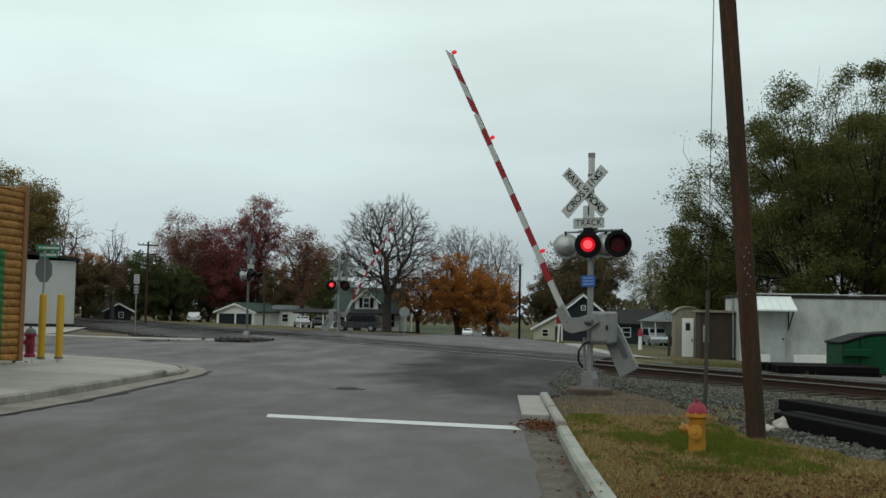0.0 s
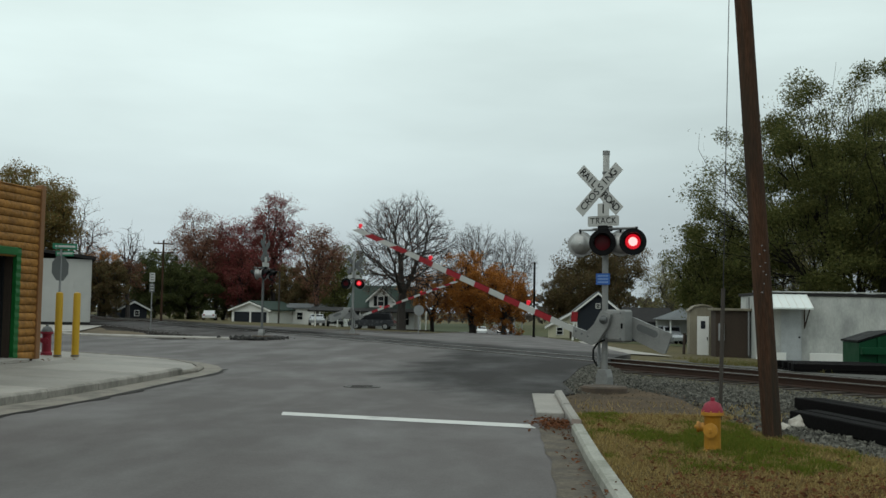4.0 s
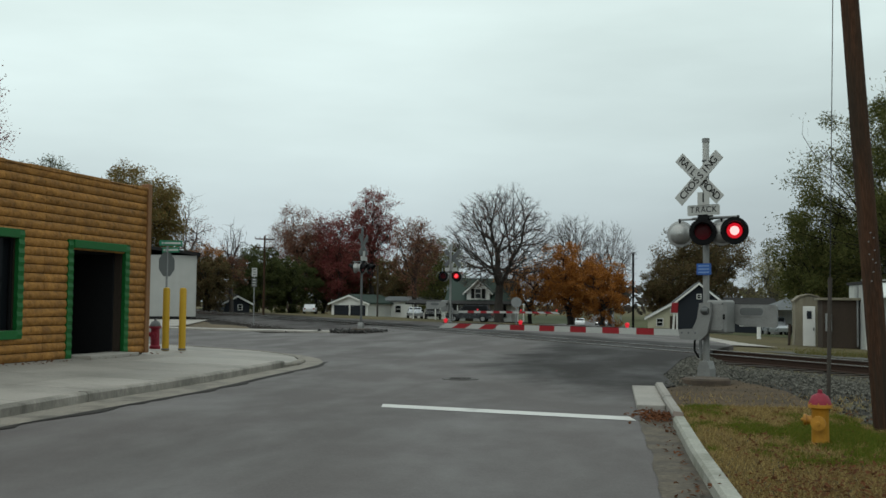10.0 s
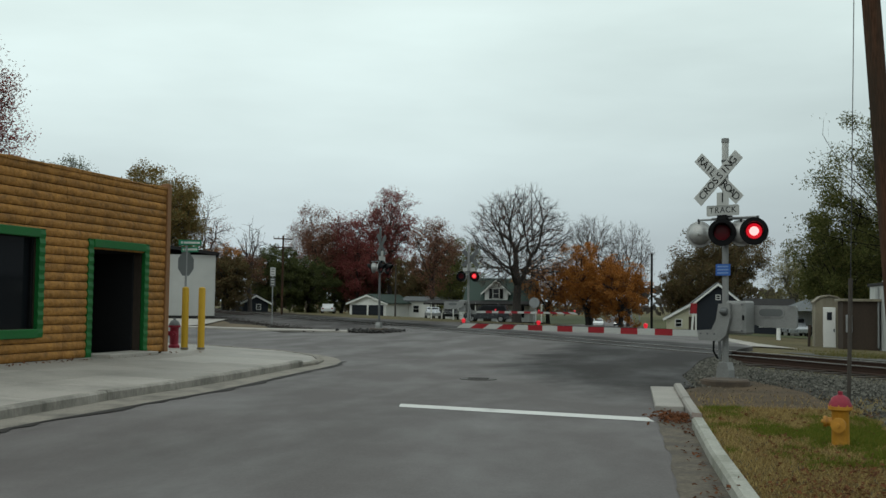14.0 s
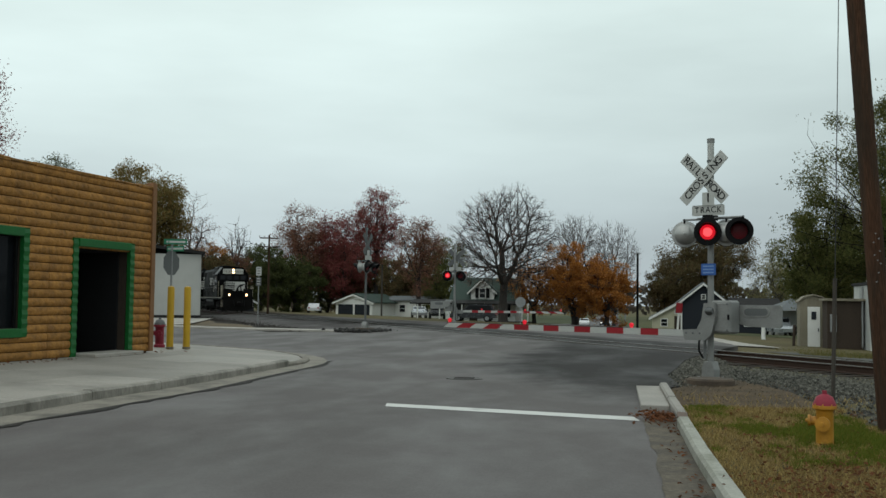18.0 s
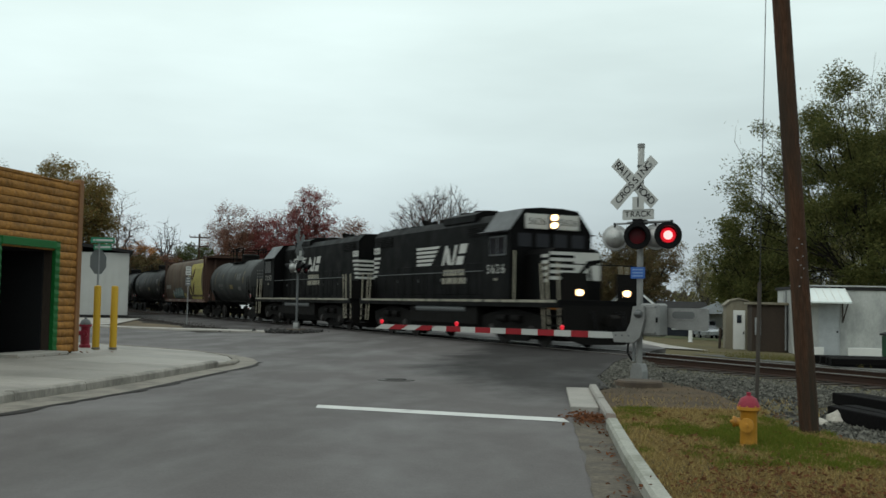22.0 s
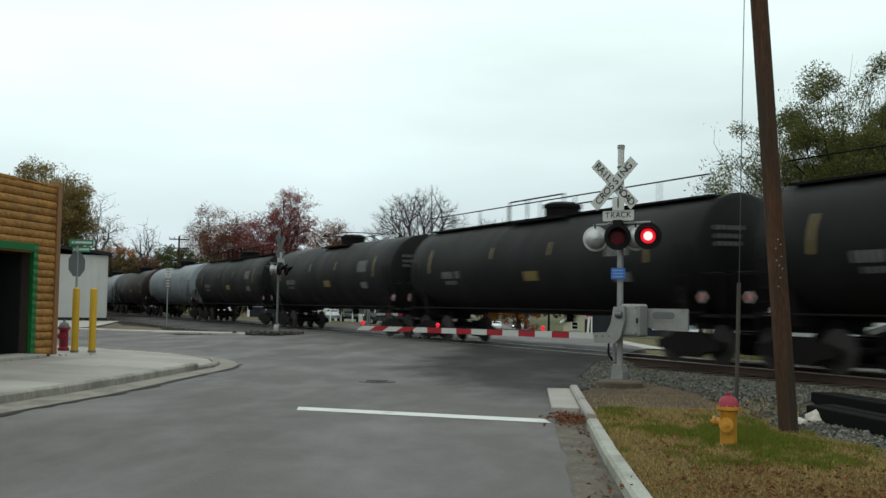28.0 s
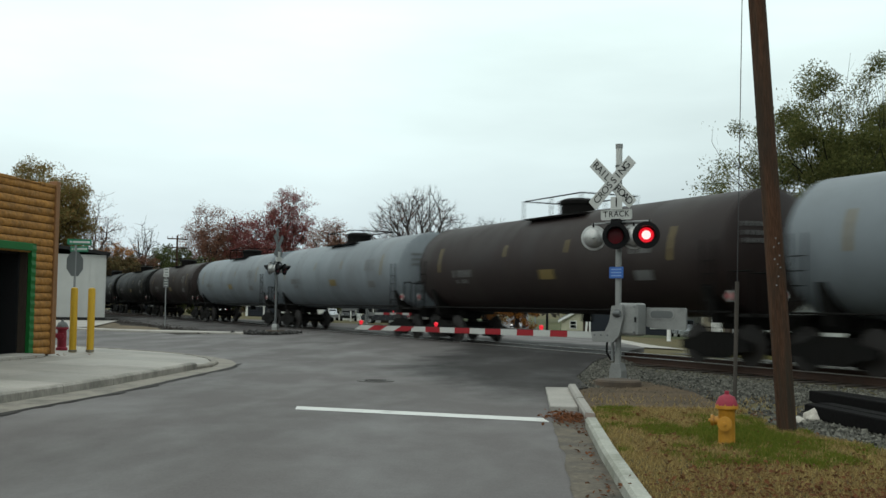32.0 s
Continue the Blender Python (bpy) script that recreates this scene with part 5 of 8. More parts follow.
M_CABROOF = mat("dull_grey_roof", (0.045, 0.047, 0.05), 0.5, vary=0.2, scale=3)
M_CABGLASS = glass("cab_glass", (0.012, 0.013, 0.015))
M_TEAL = mat("teal_spray_paint", (0.035, 0.085, 0.085), 0.6, vary=0.2)

bm = bmesh.new()
lathe(bm, [(0.02, -0.07), (0.40, -0.07), (0.42, -0.05), (0.44, 0.02), (0.47, 0.045), (0.47, 0.07), (0.02, 0.07)], 20, axis="Y")
WHEEL_ME = mesh_of("wheel", bm, M_WHEEL, True)
bm = bmesh.new()
tube(bm, (0, -0.72, 0), (0, 0.72, 0), 0.08, n=8)
AXLE_ME = mesh_of("axle", bm, M_UNDER)
bm = bmesh.new()
prism(bm, [(-1.15, 0.52), (-1.15, 0.34), (-0.75, 0.30), (-0.4, 0.16), (0.4, 0.16), (0.75, 0.30), (1.15, 0.34), (1.15, 0.52), (0.7, 0.62), (0.45, 0.74), (-0.45, 0.74), (-0.7, 0.62)], 0.14)
SIDE_ME = mesh_of("side_frame", bm, M_UNDER)
bm = bmesh.new()
quad_box(bm, (0, 0, 0.55), (0.42, 2.1, 0.3), None, 0.03)
BOLSTER_ME = mesh_of("bolster", bm, M_UNDER)
bm = bmesh.new()
lathe(bm, [(0.09, 0.22), (0.09, 0.5)], 10)
SPRING_ME = mesh_of("spring", bm, M_UNDER)


def truck(car, x, base=0.9, r=1.0):
    tr = new("truck")
    tr.parent = car
    tr.matrix_basis = pose(x, 0, 0)
    for sx in (-base, base):
        for sy in (-0.72, 0.72):
            shared("wheel", WHEEL_ME, tr, pose(sx, sy, 0.46, 0, 0, 0 if sy > 0 else 180))
        shared("axle", AXLE_ME, tr, pose(sx, 0, 0.46))
    for sy in (-1.0, 1.0):
        shared("side_frame", SIDE_ME, tr, Matrix.Translation((0, sy, 0)) @ Matrix.Diagonal((base / 0.9, 1, 1, 1)))
        for q in (-0.2, 0, 0.2):
            shared("spring", SPRING_ME, tr, pose(q, sy, 0))
    shared("bolster", BOLSTER_ME, tr, ident())
    return tr


def coupler(car, x, sgn):
    bm = bmesh.new()
    quad_box(bm, (x + sgn * 0.25, 0, 0.88), (0.6, 0.16, 0.18))
    prism(bm, [(x + sgn * 0.45, 0.72), (x + sgn * 0.72, 0.72), (x + sgn * 0.76, 0.95), (x + sgn * 0.6, 1.05), (x + sgn * 0.45, 1.02)], 0.3)
    part("coupler", bm, M_UNDER, car)


def ring_strip(bm, x0, x1, r, cz, a0, a1, n=8, seg=2):
    """A strip painted on a tank's shell, from angle a0 to a1 (degrees below the level line on the -y side are negative)."""
    vs = []
    for i in range(n + 1):
        a = radians(a0 + (a1 - a0) * i / n)
        for x in (x0, x1):
            vs.append((x, -math.cos(a) * r, cz + math.sin(a) * r))
    add_faces(bm, vs, [(2 * i, 2 * i + 1, 2 * i + 3, 2 * i + 2) for i in range(n)])


def tank_car(label, shell_m, half, radius=1.5, walkway=False, tall_frame=False, dark_ends=None, marks=True):
    car = thing("tank_car", label, "tank car", group="tank cars of the freight train")
    cz = 1.06 + radius
    body = half - 0.62
    dome = 0.36  # a shallow dished end behind a crisp jacket edge
    edge = body - dome
    dish = [(max(0.001, radius * f), edge + 0.03 + dome * (1 - f * f)) for f in (0.0, 0.2, 0.4, 0.6, 0.8, 0.92, 0.98)]
    prof = [(r, -x) for r, x in dish] + [(radius, -edge * k / 6) for k in range(6, -7, -1)] + [(r, x) for r, x in reversed(dish)]
    bm = bmesh.new()
    lathe(bm, prof, 36, Matrix.Translation((0, 0, cz)), "X")
    part("shell", bm, shell_m, car, smooth=True)
    for x in [-(body - dome) + (body - dome) * 2 * k / 5 for k in range(6)]:  # weld bands
        bm = bmesh.new()
        lathe(bm, [(radius - 0.01, x - 0.03), (radius + 0.006, x - 0.02), (radius + 0.006, x + 0.02), (radius - 0.01, x + 0.03)], 36, Matrix.Translation((0, 0, cz)), "X")
        part("weld_band", bm, shell_m, car, smooth=True)
    for sx in (-1, 1):
        xs = sx * (half - 1.7)
        bm = bmesh.new()  # saddle and stub sill
        quad_box(bm, (sx * (half - 1.2), 0, 0.98), (2.2, 0.75, 0.36), None, 0.02)
        part("stub_sill", bm, M_UNDER, car)
        bm = bmesh.new()
        prism(bm, [(-1.1, 0.95), (1.1, 0.95), (1.35, cz - 0.55), (1.15, cz - 0.62), (0.6, cz - radius + 0.14), (0, cz - radius + 0.02), (-0.6, cz - radius + 0.14), (-1.15, cz - 0.62), (-1.35, cz - 0.55)], 0.24, Matrix.Translation((xs, 0, 0)) @ pose(0, 0, 0, 0, 0, 90))
        part("saddle", bm, M_UNDER, car)
        bm = bmesh.new()
        quad_box(bm, (sx * (half - 0.5), 0, 1.13), (0.75, 2.75, 0.07))
        part("end_platform", bm, M_UNDER, car)
        rl = new("end_railing")
        rl.parent = car
        for sy in (-1.3, 1.3):
            tube_part("post", (sx * (half - 0.2), sy, 1.1), (sx * (half - 0.2), sy, 2.1), 0.022, M_UNDER, rl, n=5)
            tube_part("post", (sx * (half - 0.85), sy, 1.1), (sx * (half - 0.85), sy, 2.1), 0.022, M_UNDER, rl, n=5)
            tube_part("bar", (sx * (half - 0.2), sy, 2.1), (sx * (half - 0.85), sy, 2.1), 0.022, M_UNDER, rl, n=5)
        tube_part("bar", (sx * (half - 0.2), -1.3, 2.05), (sx * (half - 0.2), 1.3, 2.05), 0.022, M_UNDER, rl, n=5)
        truck(car, xs)
        coupler(car, sx * (half - 0.35), sx)
    for sy in (-1.36, 1.36):  # side running bars under the shell
        tube_part("grab_bar", (-(half - 0.8), sy, 1.2), (half - 0.8, sy, 1.2), 0.022, M_UNDER, car, n=5)
    # manway, platform and railings on top
    top = cz + radius
    bm = bmesh.new()
    lathe(bm, [(0.55, top - 0.1), (0.55, top + 0.22), (0.6, top + 0.24), (0.6, top + 0.34), (0.4, top + 0.42), (0.001, top + 0.44)], 20)
    part("manway", bm, M_UNDER, car, smooth=True)
    wlen = half - 1.2 if walkway else 1.6
    bm = bmesh.new()
    for sy in (-0.85, 0.85):
        quad_box(bm, (0, sy * 0.8, top - 0.14), (3.2, 0.5, 0.05))
    part("top_platform", bm, M_UNDER, car)
    if walkway:
        bm = bmesh.new()
        quad_box(bm, (0, -0.55, top - 0.08), (2 * wlen, 0.4, 0.05))
        part("walkway", bm, M_UNDER, car, "full-length top walkway")
    hr = new("top_railing")
    hr.parent = car
    h = 0.62 if tall_frame else 0.42
    span = wlen if walkway else 1.6
    nposts = 9 if walkway else 3
    if walkway:
        for sy in (-0.95, 0.95):
            for x in (-1.6, -0.5, 1.6):
                tube_part("hoop", (x, sy, top - 0.25), (x, sy, top + 0.5), 0.024, M_UNDER, hr, n=6)
            tube_part("hoop", (-1.6, sy, top + 0.5), (1.6, sy, top + 0.5), 0.024, M_UNDER, hr, n=6)
    for sy in (-0.95, 0.95) if not walkway else (-0.8,):
        for k in range(nposts):
            x = -span + 2 * span * k / (nposts - 1)
            tube_part("post", (x, sy, top - 0.2), (x, sy, top + h), 0.02, M_UNDER, hr, n=5)
        tube_part("bar", (-span, sy, top + h), (span, sy, top + h), 0.02, M_UNDER, hr, n=5)
    if not walkway:
        for x in (-1.6, 1.6):
            tube_part("bar", (x, -0.95, top + h), (x, 0.95, top + h), 0.02, M_UNDER, hr, n=5)
    if tall_frame:  # two high pipe hoops beside the manway
        for x0, x1, sy in ((-1.75, -0.55, -0.75), (-0.95, 1.0, 0.75), (-0.95, 1.0, -0.75)):
            tube_part("hoop", (x0, sy, top - 0.25), (x0, sy, top + 0.78), 0.028, M_UNDER, hr, n=6)
            tube_part("hoop", (x1, sy, top - 0.25), (x1, sy, top + 0.78), 0.028, M_UNDER, hr, n=6)
            tube_part("hoop", (x0, sy, top + 0.78), (x1, sy, top + 0.78), 0.028, M_UNDER, hr, n=6)
    for sx in (-1, 1):  # side ladders and hazard placards by the ends
        lx = sx * (body - dome - 0.35)
        ld = new("side_ladder")
        ld.parent = car
        for q in (-0.2, 0.2):
            tube_part("stile", (lx + q, -radius - 0.06, 0.75), (lx + q, -radius - 0.06, cz + 0.25), 0.018, M_UNDER, ld, n=5)
        for q in range(6):
            tube_part("rung", (lx - 0.2, -radius - 0.06, 0.85 + 0.3 * q), (lx + 0.2, -radius - 0.06, 0.85 + 0.3 * q), 0.012, M_UNDER, ld, n=5)
        pl = box_part("placard", (0, 0, 0), (0.2, 0.012, 0.2), M_SIGNW, car, "white diamond hazard placard", 0)
        pl.matrix_basis = Matrix.Translation((sx * (half - 0.75), -1.42, 1.55)) @ pose(0, 0, 0, 0, 45, 0)
        box_part("placard_mark", (0, -0.009, 0), (0.14, 0.006, 0.14), M_SIGNRED, pl, "red placard centre", 0)
    bm = bmesh.new()
    tube(bm, (0.5, 0, cz - radius - 0.22), (0.5, 0, cz - radius + 0.1), 0.16, n=12)
    part("bottom_outlet", bm, M_UNDER, car)
    rr = radius + 0.009
    for row, n_c in ((0.62, 6), (0.42, 5), (0.24, 5)):  # worn lettering on the leading end
        for k in range(n_c):
            y, z = -1.0 + 0.13 * k, row
            x = edge + 0.05 + dome * (1 - (y * y + z * z) / radius ** 2)
            box_part("end_stencil", (x, y, cz + z), (0.02, 0.08, 0.1), M_MARKW, car, bevel=0)
    if marks:
        for x0, w, a0, a1, mm in ((body - 2.2, 0.12, -6, 26, M_MARKY), (-body + 1.9, 0.12, -6, 26, M_MARKY), (-1.9, 0.1, 8, 22, M_MARKY), (1.6, 0.1, 8, 22, M_MARKY), (body - 3.9, 1.1, 2, 20, M_MARKW), (-body + 3.0, 1.5, -14, -5, M_MARKW), (-body + 3.2, 0.9, -22, -17, M_MARKW), (0.2, 0.8, -20, -9, M_MARKY), (body - 3.6, 0.7, -24, -14, M_MARKW)):
            n_c = int(w / 0.17) if mm is M_MARKW and w > 0.8 else 1  # characters too worn to read
            for k in range(n_c):
                if n_c == 1 or random.random() < 0.85:
                    bm = bmesh.new()
                    ring_strip(bm, x0 + k * 0.17, x0 + k * 0.17 + (0.11 if n_c > 1 else w), rr, cz, a0, a1, 3)
                    part("stencil", bm, mm, car, "worn painted marking")
    return car


def hopper_car(label):
    car = thing("covered_hopper", label, "hopper car")
    half = 8.95
    side = [(-1.25, 1.25), (-1.42, 1.6), (-1.52, 2.2), (-1.54, 2.9), (-1.48, 3.55), (-1.3, 4.06), (-0.95, 4.31), (-0.35, 4.40)]
    prof = side + [(-y, z) for y, z in reversed(side)]
    n = len(prof)
    L = 7.55
    bm = bmesh.new()
    vs = [(x, y, z) for x in (-L, L) for y, z in prof]
    add_faces(bm, vs, [(i, (i + 1) % n, n + (i + 1) % n, n + i) for i in range(n)] + [tuple(range(n)), tuple(range(2 * n - 1, n - 1, -1))])
    part("body", bm, M_HOPPER, car, smooth=True)

    def on_side(x0, x1, z0, z1, off=0.012, taper=0.0, bow=0.0):
        bm = bmesh.new()
        zs = [z0 + (z1 - z0) * i / 8 for i in range(9)]
        vs = []
        for i, z in enumerate(zs):
            y = None
            for (ya, za), (yb, zb) in zip(side, side[1:]):
                if za <= z <= zb:
                    y = ya + (yb - ya) * (z - za) / (zb - za)
            sag = bow * math.sin(math.pi * i / 8)
            vs += [(x0 + taper * i / 8 - sag, y - off, z), (x1 - 0.6 * sag, y - off, z)]
        add_faces(bm, vs, [(2 * i, 2 * i + 1, 2 * i + 3, 2 * i + 2) for i in range(8)])
        return bm

    part("painted_panel", on_side(3.15, 7.5, 1.3, 4.3, taper=0.3, bow=0.5), M_HOPYEL, car, "faded yellow painted panel")
    def side_y(z):
        for (ya, za), (yb, zb) in zip(side, side[1:]):
            if za <= z <= zb:
                return ya + (yb - ya) * (z - za) / (zb - za)
        return side[-1][0]

    # leaf shapes on the yellow panel
    def painted_leaf(cx, cz, lean, ln, wide, m, label):
        bm = bmesh.new()
        vs = []
        for i in range(11):
            t = i / 10
            z = cz - ln / 2 + ln * t
            h = wide * math.sin(math.pi * t) ** 0.8 * (1.15 - 0.5 * t) + 0.004
            x = cx + lean * (t - 0.5)
            vs += [(x - h, side_y(z) - 0.024, z), (x + h, side_y(z) - 0.024, z)]
        add_faces(bm, vs, [(2 * i, 2 * i + 1, 2 * i + 3, 2 * i + 2) for i in range(10)])
        part("painted_leaf", bm, m, car, label)

    faint = mat("olive_paint", (0.20, 0.17, 0.045), 0.75)
    for cz in (2.1, 3.2):
        painted_leaf(3.42, cz, -0.75, 1.05, 0.3, M_HOPEND, "dark painted leaf shape")
        painted_leaf(4.42, cz, 0.75, 1.05, 0.3, M_HOPEND, "dark painted leaf shape")
    for cz in (1.95, 2.75, 3.55):
        for off in (-0.13, 0.13):
            painted_leaf(5.55 + off, cz, -0.75, 0.85, 0.035, faint, "thin painted leaf outline")
            painted_leaf(6.45 + off, cz, 0.75, 0.85, 0.035, faint, "thin painted leaf outline")
    part("painted_stalk", on_side(5.98, 6.05, 1.45, 4.1, 0.02), faint, car)
    part("painted_stalk", on_side(3.88, 3.95, 1.45, 3.6, 0.02), M_HOPYEL, car)
    rnd = random.Random(4)
    for k in range(8):
        x = -3.9 + k * 0.5
        part("graffiti", on_side(x - 0.1, x + 0.56, 1.36, 1.95 + rnd.uniform(-0.15, 0.3), 0.014, rnd.uniform(-0.2, 0.2)), M_TEAL, car, "teal sprayed shape")
        part("graffiti", on_side(x, x + 0.1, 1.42, 1.95 + rnd.uniform(-0.1, 0.22), 0.02, rnd.uniform(-0.12, 0.12)), mat("white_spray", (0.42, 0.44, 0.41), 0.7) if k == 0 else bpy.data.materials["white_spray"], car, "pale sprayed stroke")
    for x in (-4.5, 0.35, 0.8):
        part("graffiti", on_side(x, x + 0.5, 1.38, 1.75, 0.012, 0.1), bpy.data.materials["olive_paint"], car, "faded ochre sprayed shape")
    part("stencil", on_side(-7.0, -4.95, 2.12, 2.44, 0.012), M_MARKW, car, "worn white marking strip")
    for k in range(9):
        part("stencil", on_side(-6.85 + k * 0.2, -6.74 + k * 0.2, 2.2, 2.36, 0.018), M_HOPTXT, car, "grey worn writing")
    for x0, x1 in ((-6.2, -5.2), (-2.1, -1.5), (2.2, 3.1), (5.6, 6.0)):
        box_part("sill_patch", ((x0 + x1) / 2, -1.445, 1.2), (x1 - x0, 0.012, 0.13), M_HOPTXT, car, bevel=0)
    for x0 in (-4.6, -1.6, 1.4, 4.4):
        for dx in (0.0, 0.035):
            part("side_seam", on_side(x0 + dx, x0 + 0.02 + dx, 1.4, 4.0, 0.008), M_HOPEND, car)
    bm = bmesh.new()
    for sy in (-1, 1):
        quad_box(bm, (0, sy * 1.36, 1.18), (16.4, 0.16, 0.2))
    part("side_sill", bm, mat("faded_red_sill", (0.13, 0.075, 0.058), 0.7, vary=0.35, scale=2, dirt=(0.04, 0.027, 0.022), dirt_amount=0.4), car, "faded pink-brown side sill")
    bm = bmesh.new()
    quad_box(bm, (0, 0, 4.50), (16.6, 0.9, 0.05))
    part("roof_walk", bm, M_HOPEND, car)
    bm = bmesh.new()
    quad_box(bm, (0, 0, 4.43), (14.0, 0.55, 0.10))
    part("hatch", bm, M_HOPEND, car)
    for sx in (-1, 1):
        bm = bmesh.new()
        prism(bm, [(sx * L, 4.3), (sx * 8.1, 1.2), (sx * L, 1.2)], 2.6)
        part("slope_sheet", bm, M_HOPEND, car)
        fr = new("end_frame")
        fr.parent = car
        for sy in (-1.45, 1.45):
            for x in (7.62, 8.25):
                box_part("stanchion", (sx * x, sy, 2.85), (0.09, 0.09, 3.3), M_HOPEND, fr, bevel=0)
            for k in range(8):
                tube_part("rung", (sx * 7.62, sy, 1.5 + k * 0.4), (sx * 8.25, sy, 1.5 + k * 0.4), 0.015, M_HOPEND, fr, n=4)
        box_part("end_beam", (sx * 8.3, 0, 1.2), (0.3, 2.9, 0.2), M_HOPEND, fr)
        box_part("end_top", (sx * 7.95, 0, 4.36), (0.8, 2.7, 0.12), M_HOPEND, fr)
        for sy in (-0.7, 0.7):
            box_part("brace", (sx * 8.0, sy, 2.7), (0.1, 0.12, 3.2), M_HOPEND, fr, bevel=0)
        truck(car, sx * 6.9)
        coupler(car, sx * 8.55, sx)
        box_part("centre_sill", (sx * 7.4, 0, 0.95), (2.4, 0.5, 0.35), M_UNDER, car)
    for x in (-4.3, -1.45, 1.45, 4.3):
        bm = bmesh.new()
        add_faces(bm, [(x - 1.3, -1.2, 1.25), (x + 1.3, -1.2, 1.25), (x + 1.3, 1.2, 1.25), (x - 1.3, 1.2, 1.25), (x - 0.4, -0.5, 0.5), (x + 0.4, -0.5, 0.5), (x + 0.4, 0.5, 0.5), (x - 0.4, 0.5, 0.5)], [(0, 1, 5, 4), (1, 2, 6, 5), (2, 3, 7, 6), (3, 0, 4, 7), (4, 5, 6, 7)])
        part("discharge_bay", bm, M_UNDER, car)
    return car


def locomotive(label, number, f=1, hood_end=-8.15, cab0=3.5, cab1=5.4, nose=6.88, mark=-3.45, lift=0.0, lit=True):
    """A four-axle road switcher; f: +1 with the cab leading, -1 with the cab trailing; mark: where its side emblem begins."""
    lo = thing("locomotive", label, "locomotive")

    def rect(name, x0, x1, y0, y1, z0, z1, material, parent, lab="", bevel=0.012):
        return box_part(name, (f * (x0 + x1) / 2, (y0 + y1) / 2, (z0 + z1) / 2), (abs(x1 - x0), y1 - y0, z1 - z0), material, parent, lab, bevel)

    def along(name, outline, x0, x1, material, parent, lab=""):
        bm = bmesh.new()
        prism(bm, outline, abs(x1 - x0), Matrix.Translation((f * (x0 + x1) / 2, 0, 0)) @ pose(0, 0, 0, 0, 0, 90))
        return part(name, bm, material, parent, lab)

    def flat(name, outline, sy, half, parent, lab, material=None):
        """A thin painted shape on a side wall, in world direction along the track."""
        bm = bmesh.new()
        prism(bm, outline, 0.016, Matrix.Translation((0, sy * (half + 0.012), 0)))
        return part(name, bm, material or M_LOCOW, parent, lab)

    fr = rect("frame", -8.4, 8.4, -1.48, 1.48, 1.22, 1.46, M_LOCO, lo)
    for sy in (-1, 1):
        for k in range(14):  # edge stripe, worn into lengths
            x = -8.1 + k * 1.17
            rect("sill_stripe", x, x + 1.09, sy * 1.49 - 0.012, sy * 1.49 + 0.012, 1.37, 1.45, M_SILLW, fr, "worn white frame stripe", 0)
    hood = along("long_hood", [(-0.92, 1.46), (0.92, 1.46), (0.92, 4.08), (0.7, 4.34), (-0.7, 4.34), (-0.92, 4.08)], hood_end, cab0, M_LOCO, lo)
    n_doors = int((cab0 - hood_end - 2.6) / 0.72)
    for k in range(n_doors):
        for sy in (-1, 1):
            x = hood_end + 2.2 + k * 0.72
            d = rect("hood_door", x, x + 0.66, sy * 0.925 - 0.012, sy * 0.925 + 0.012, 1.62, 2.72 + lift * 0.5, M_LOCO, hood)
            if k % 3 == 0:
                rect("door_latch", x + 0.56, x + 0.62, sy * 0.945 - 0.012, sy * 0.945 + 0.012, 2.1, 2.2, M_SIGNBACK, d, "", 0)
    for sy in (-1, 1):  # radiator and intake grilles high on the sides
        for a, b in ((hood_end + 0.5, hood_end + 2.1), (cab0 - 2.3, cab0 - 0.5)):
            g = rect("grille", a, b, sy * 0.93 - 0.012, sy * 0.93 + 0.012, 3.62, 4.02, M_UNDER, hood, "dark louvred grille", 0)
            for q in range(5):
                rect("louvre", a + 0.03, b - 0.03, sy * 0.95 - 0.014, sy * 0.95 + 0.014, 3.66 + 0.075 * q, 3.685 + 0.075 * q, M_LOCO, g, "", 0)
    roof = along("brake_housing", [(-0.88, 4.2), (0.88, 4.2), (0.86, 4.44), (0.6, 4.56), (-0.6, 4.56), (-0.86, 4.44)], cab0 - 4.6, cab0 - 1.9, M_LOCO, lo, "raised roof housing")
    for x in (cab0 - 3.9, cab0 - 2.7, hood_end + 0.9, hood_end + 2.0, hood_end + 3.1):
        z = 4.53 if x > cab0 - 4.6 else 4.32
        bm = bmesh.new()
        lathe(bm, [(0.5, z), (0.5, z + 0.09), (0.44, z + 0.12), (0.12, z + 0.13), (0.001, z + 0.13)], 16, Matrix.Translation((f * x, 0, 0)))
        part("roof_fan", bm, M_UNDER, lo, smooth=True)
    rect("exhaust", cab0 - 6.1, cab0 - 5.4, -0.3, 0.3, 4.3, 4.56, M_UNDER, lo, "", 0.03)
    hn = new("horn")
    hn.parent = lo
    hn.matrix_basis = pose(f * (hood_end + 3.9), 0, 4.34)
    tube_part("stem", (0, 0, -0.05), (0, 0, 0.16), 0.05, M_UNDER, hn)
    for k in range(5):
        bm = bmesh.new()
        lathe(bm, [(0.035, -0.12), (0.04, 0.28), (0.07, 0.40), (0.125, 0.46)], 8, pose(0, (k - 2) * 0.15, 0.16 + 0.07 * (k % 2), 0, 0, 8 * (k - 2) + (180 if k % 2 else 0)), "X")
        part("trumpet", bm, M_UNDER, hn, smooth=True)
    # cab
    cab = along("cab", [(-1.5, 1.46), (1.5, 1.46), (1.5, 3.66), (0.98, 4.36), (0.4, 4.42), (-0.4, 4.42), (-0.98, 4.36), (-1.5, 3.66)], cab0, cab1, M_LOCO, lo)
    mid = (cab0 + cab1) / 2
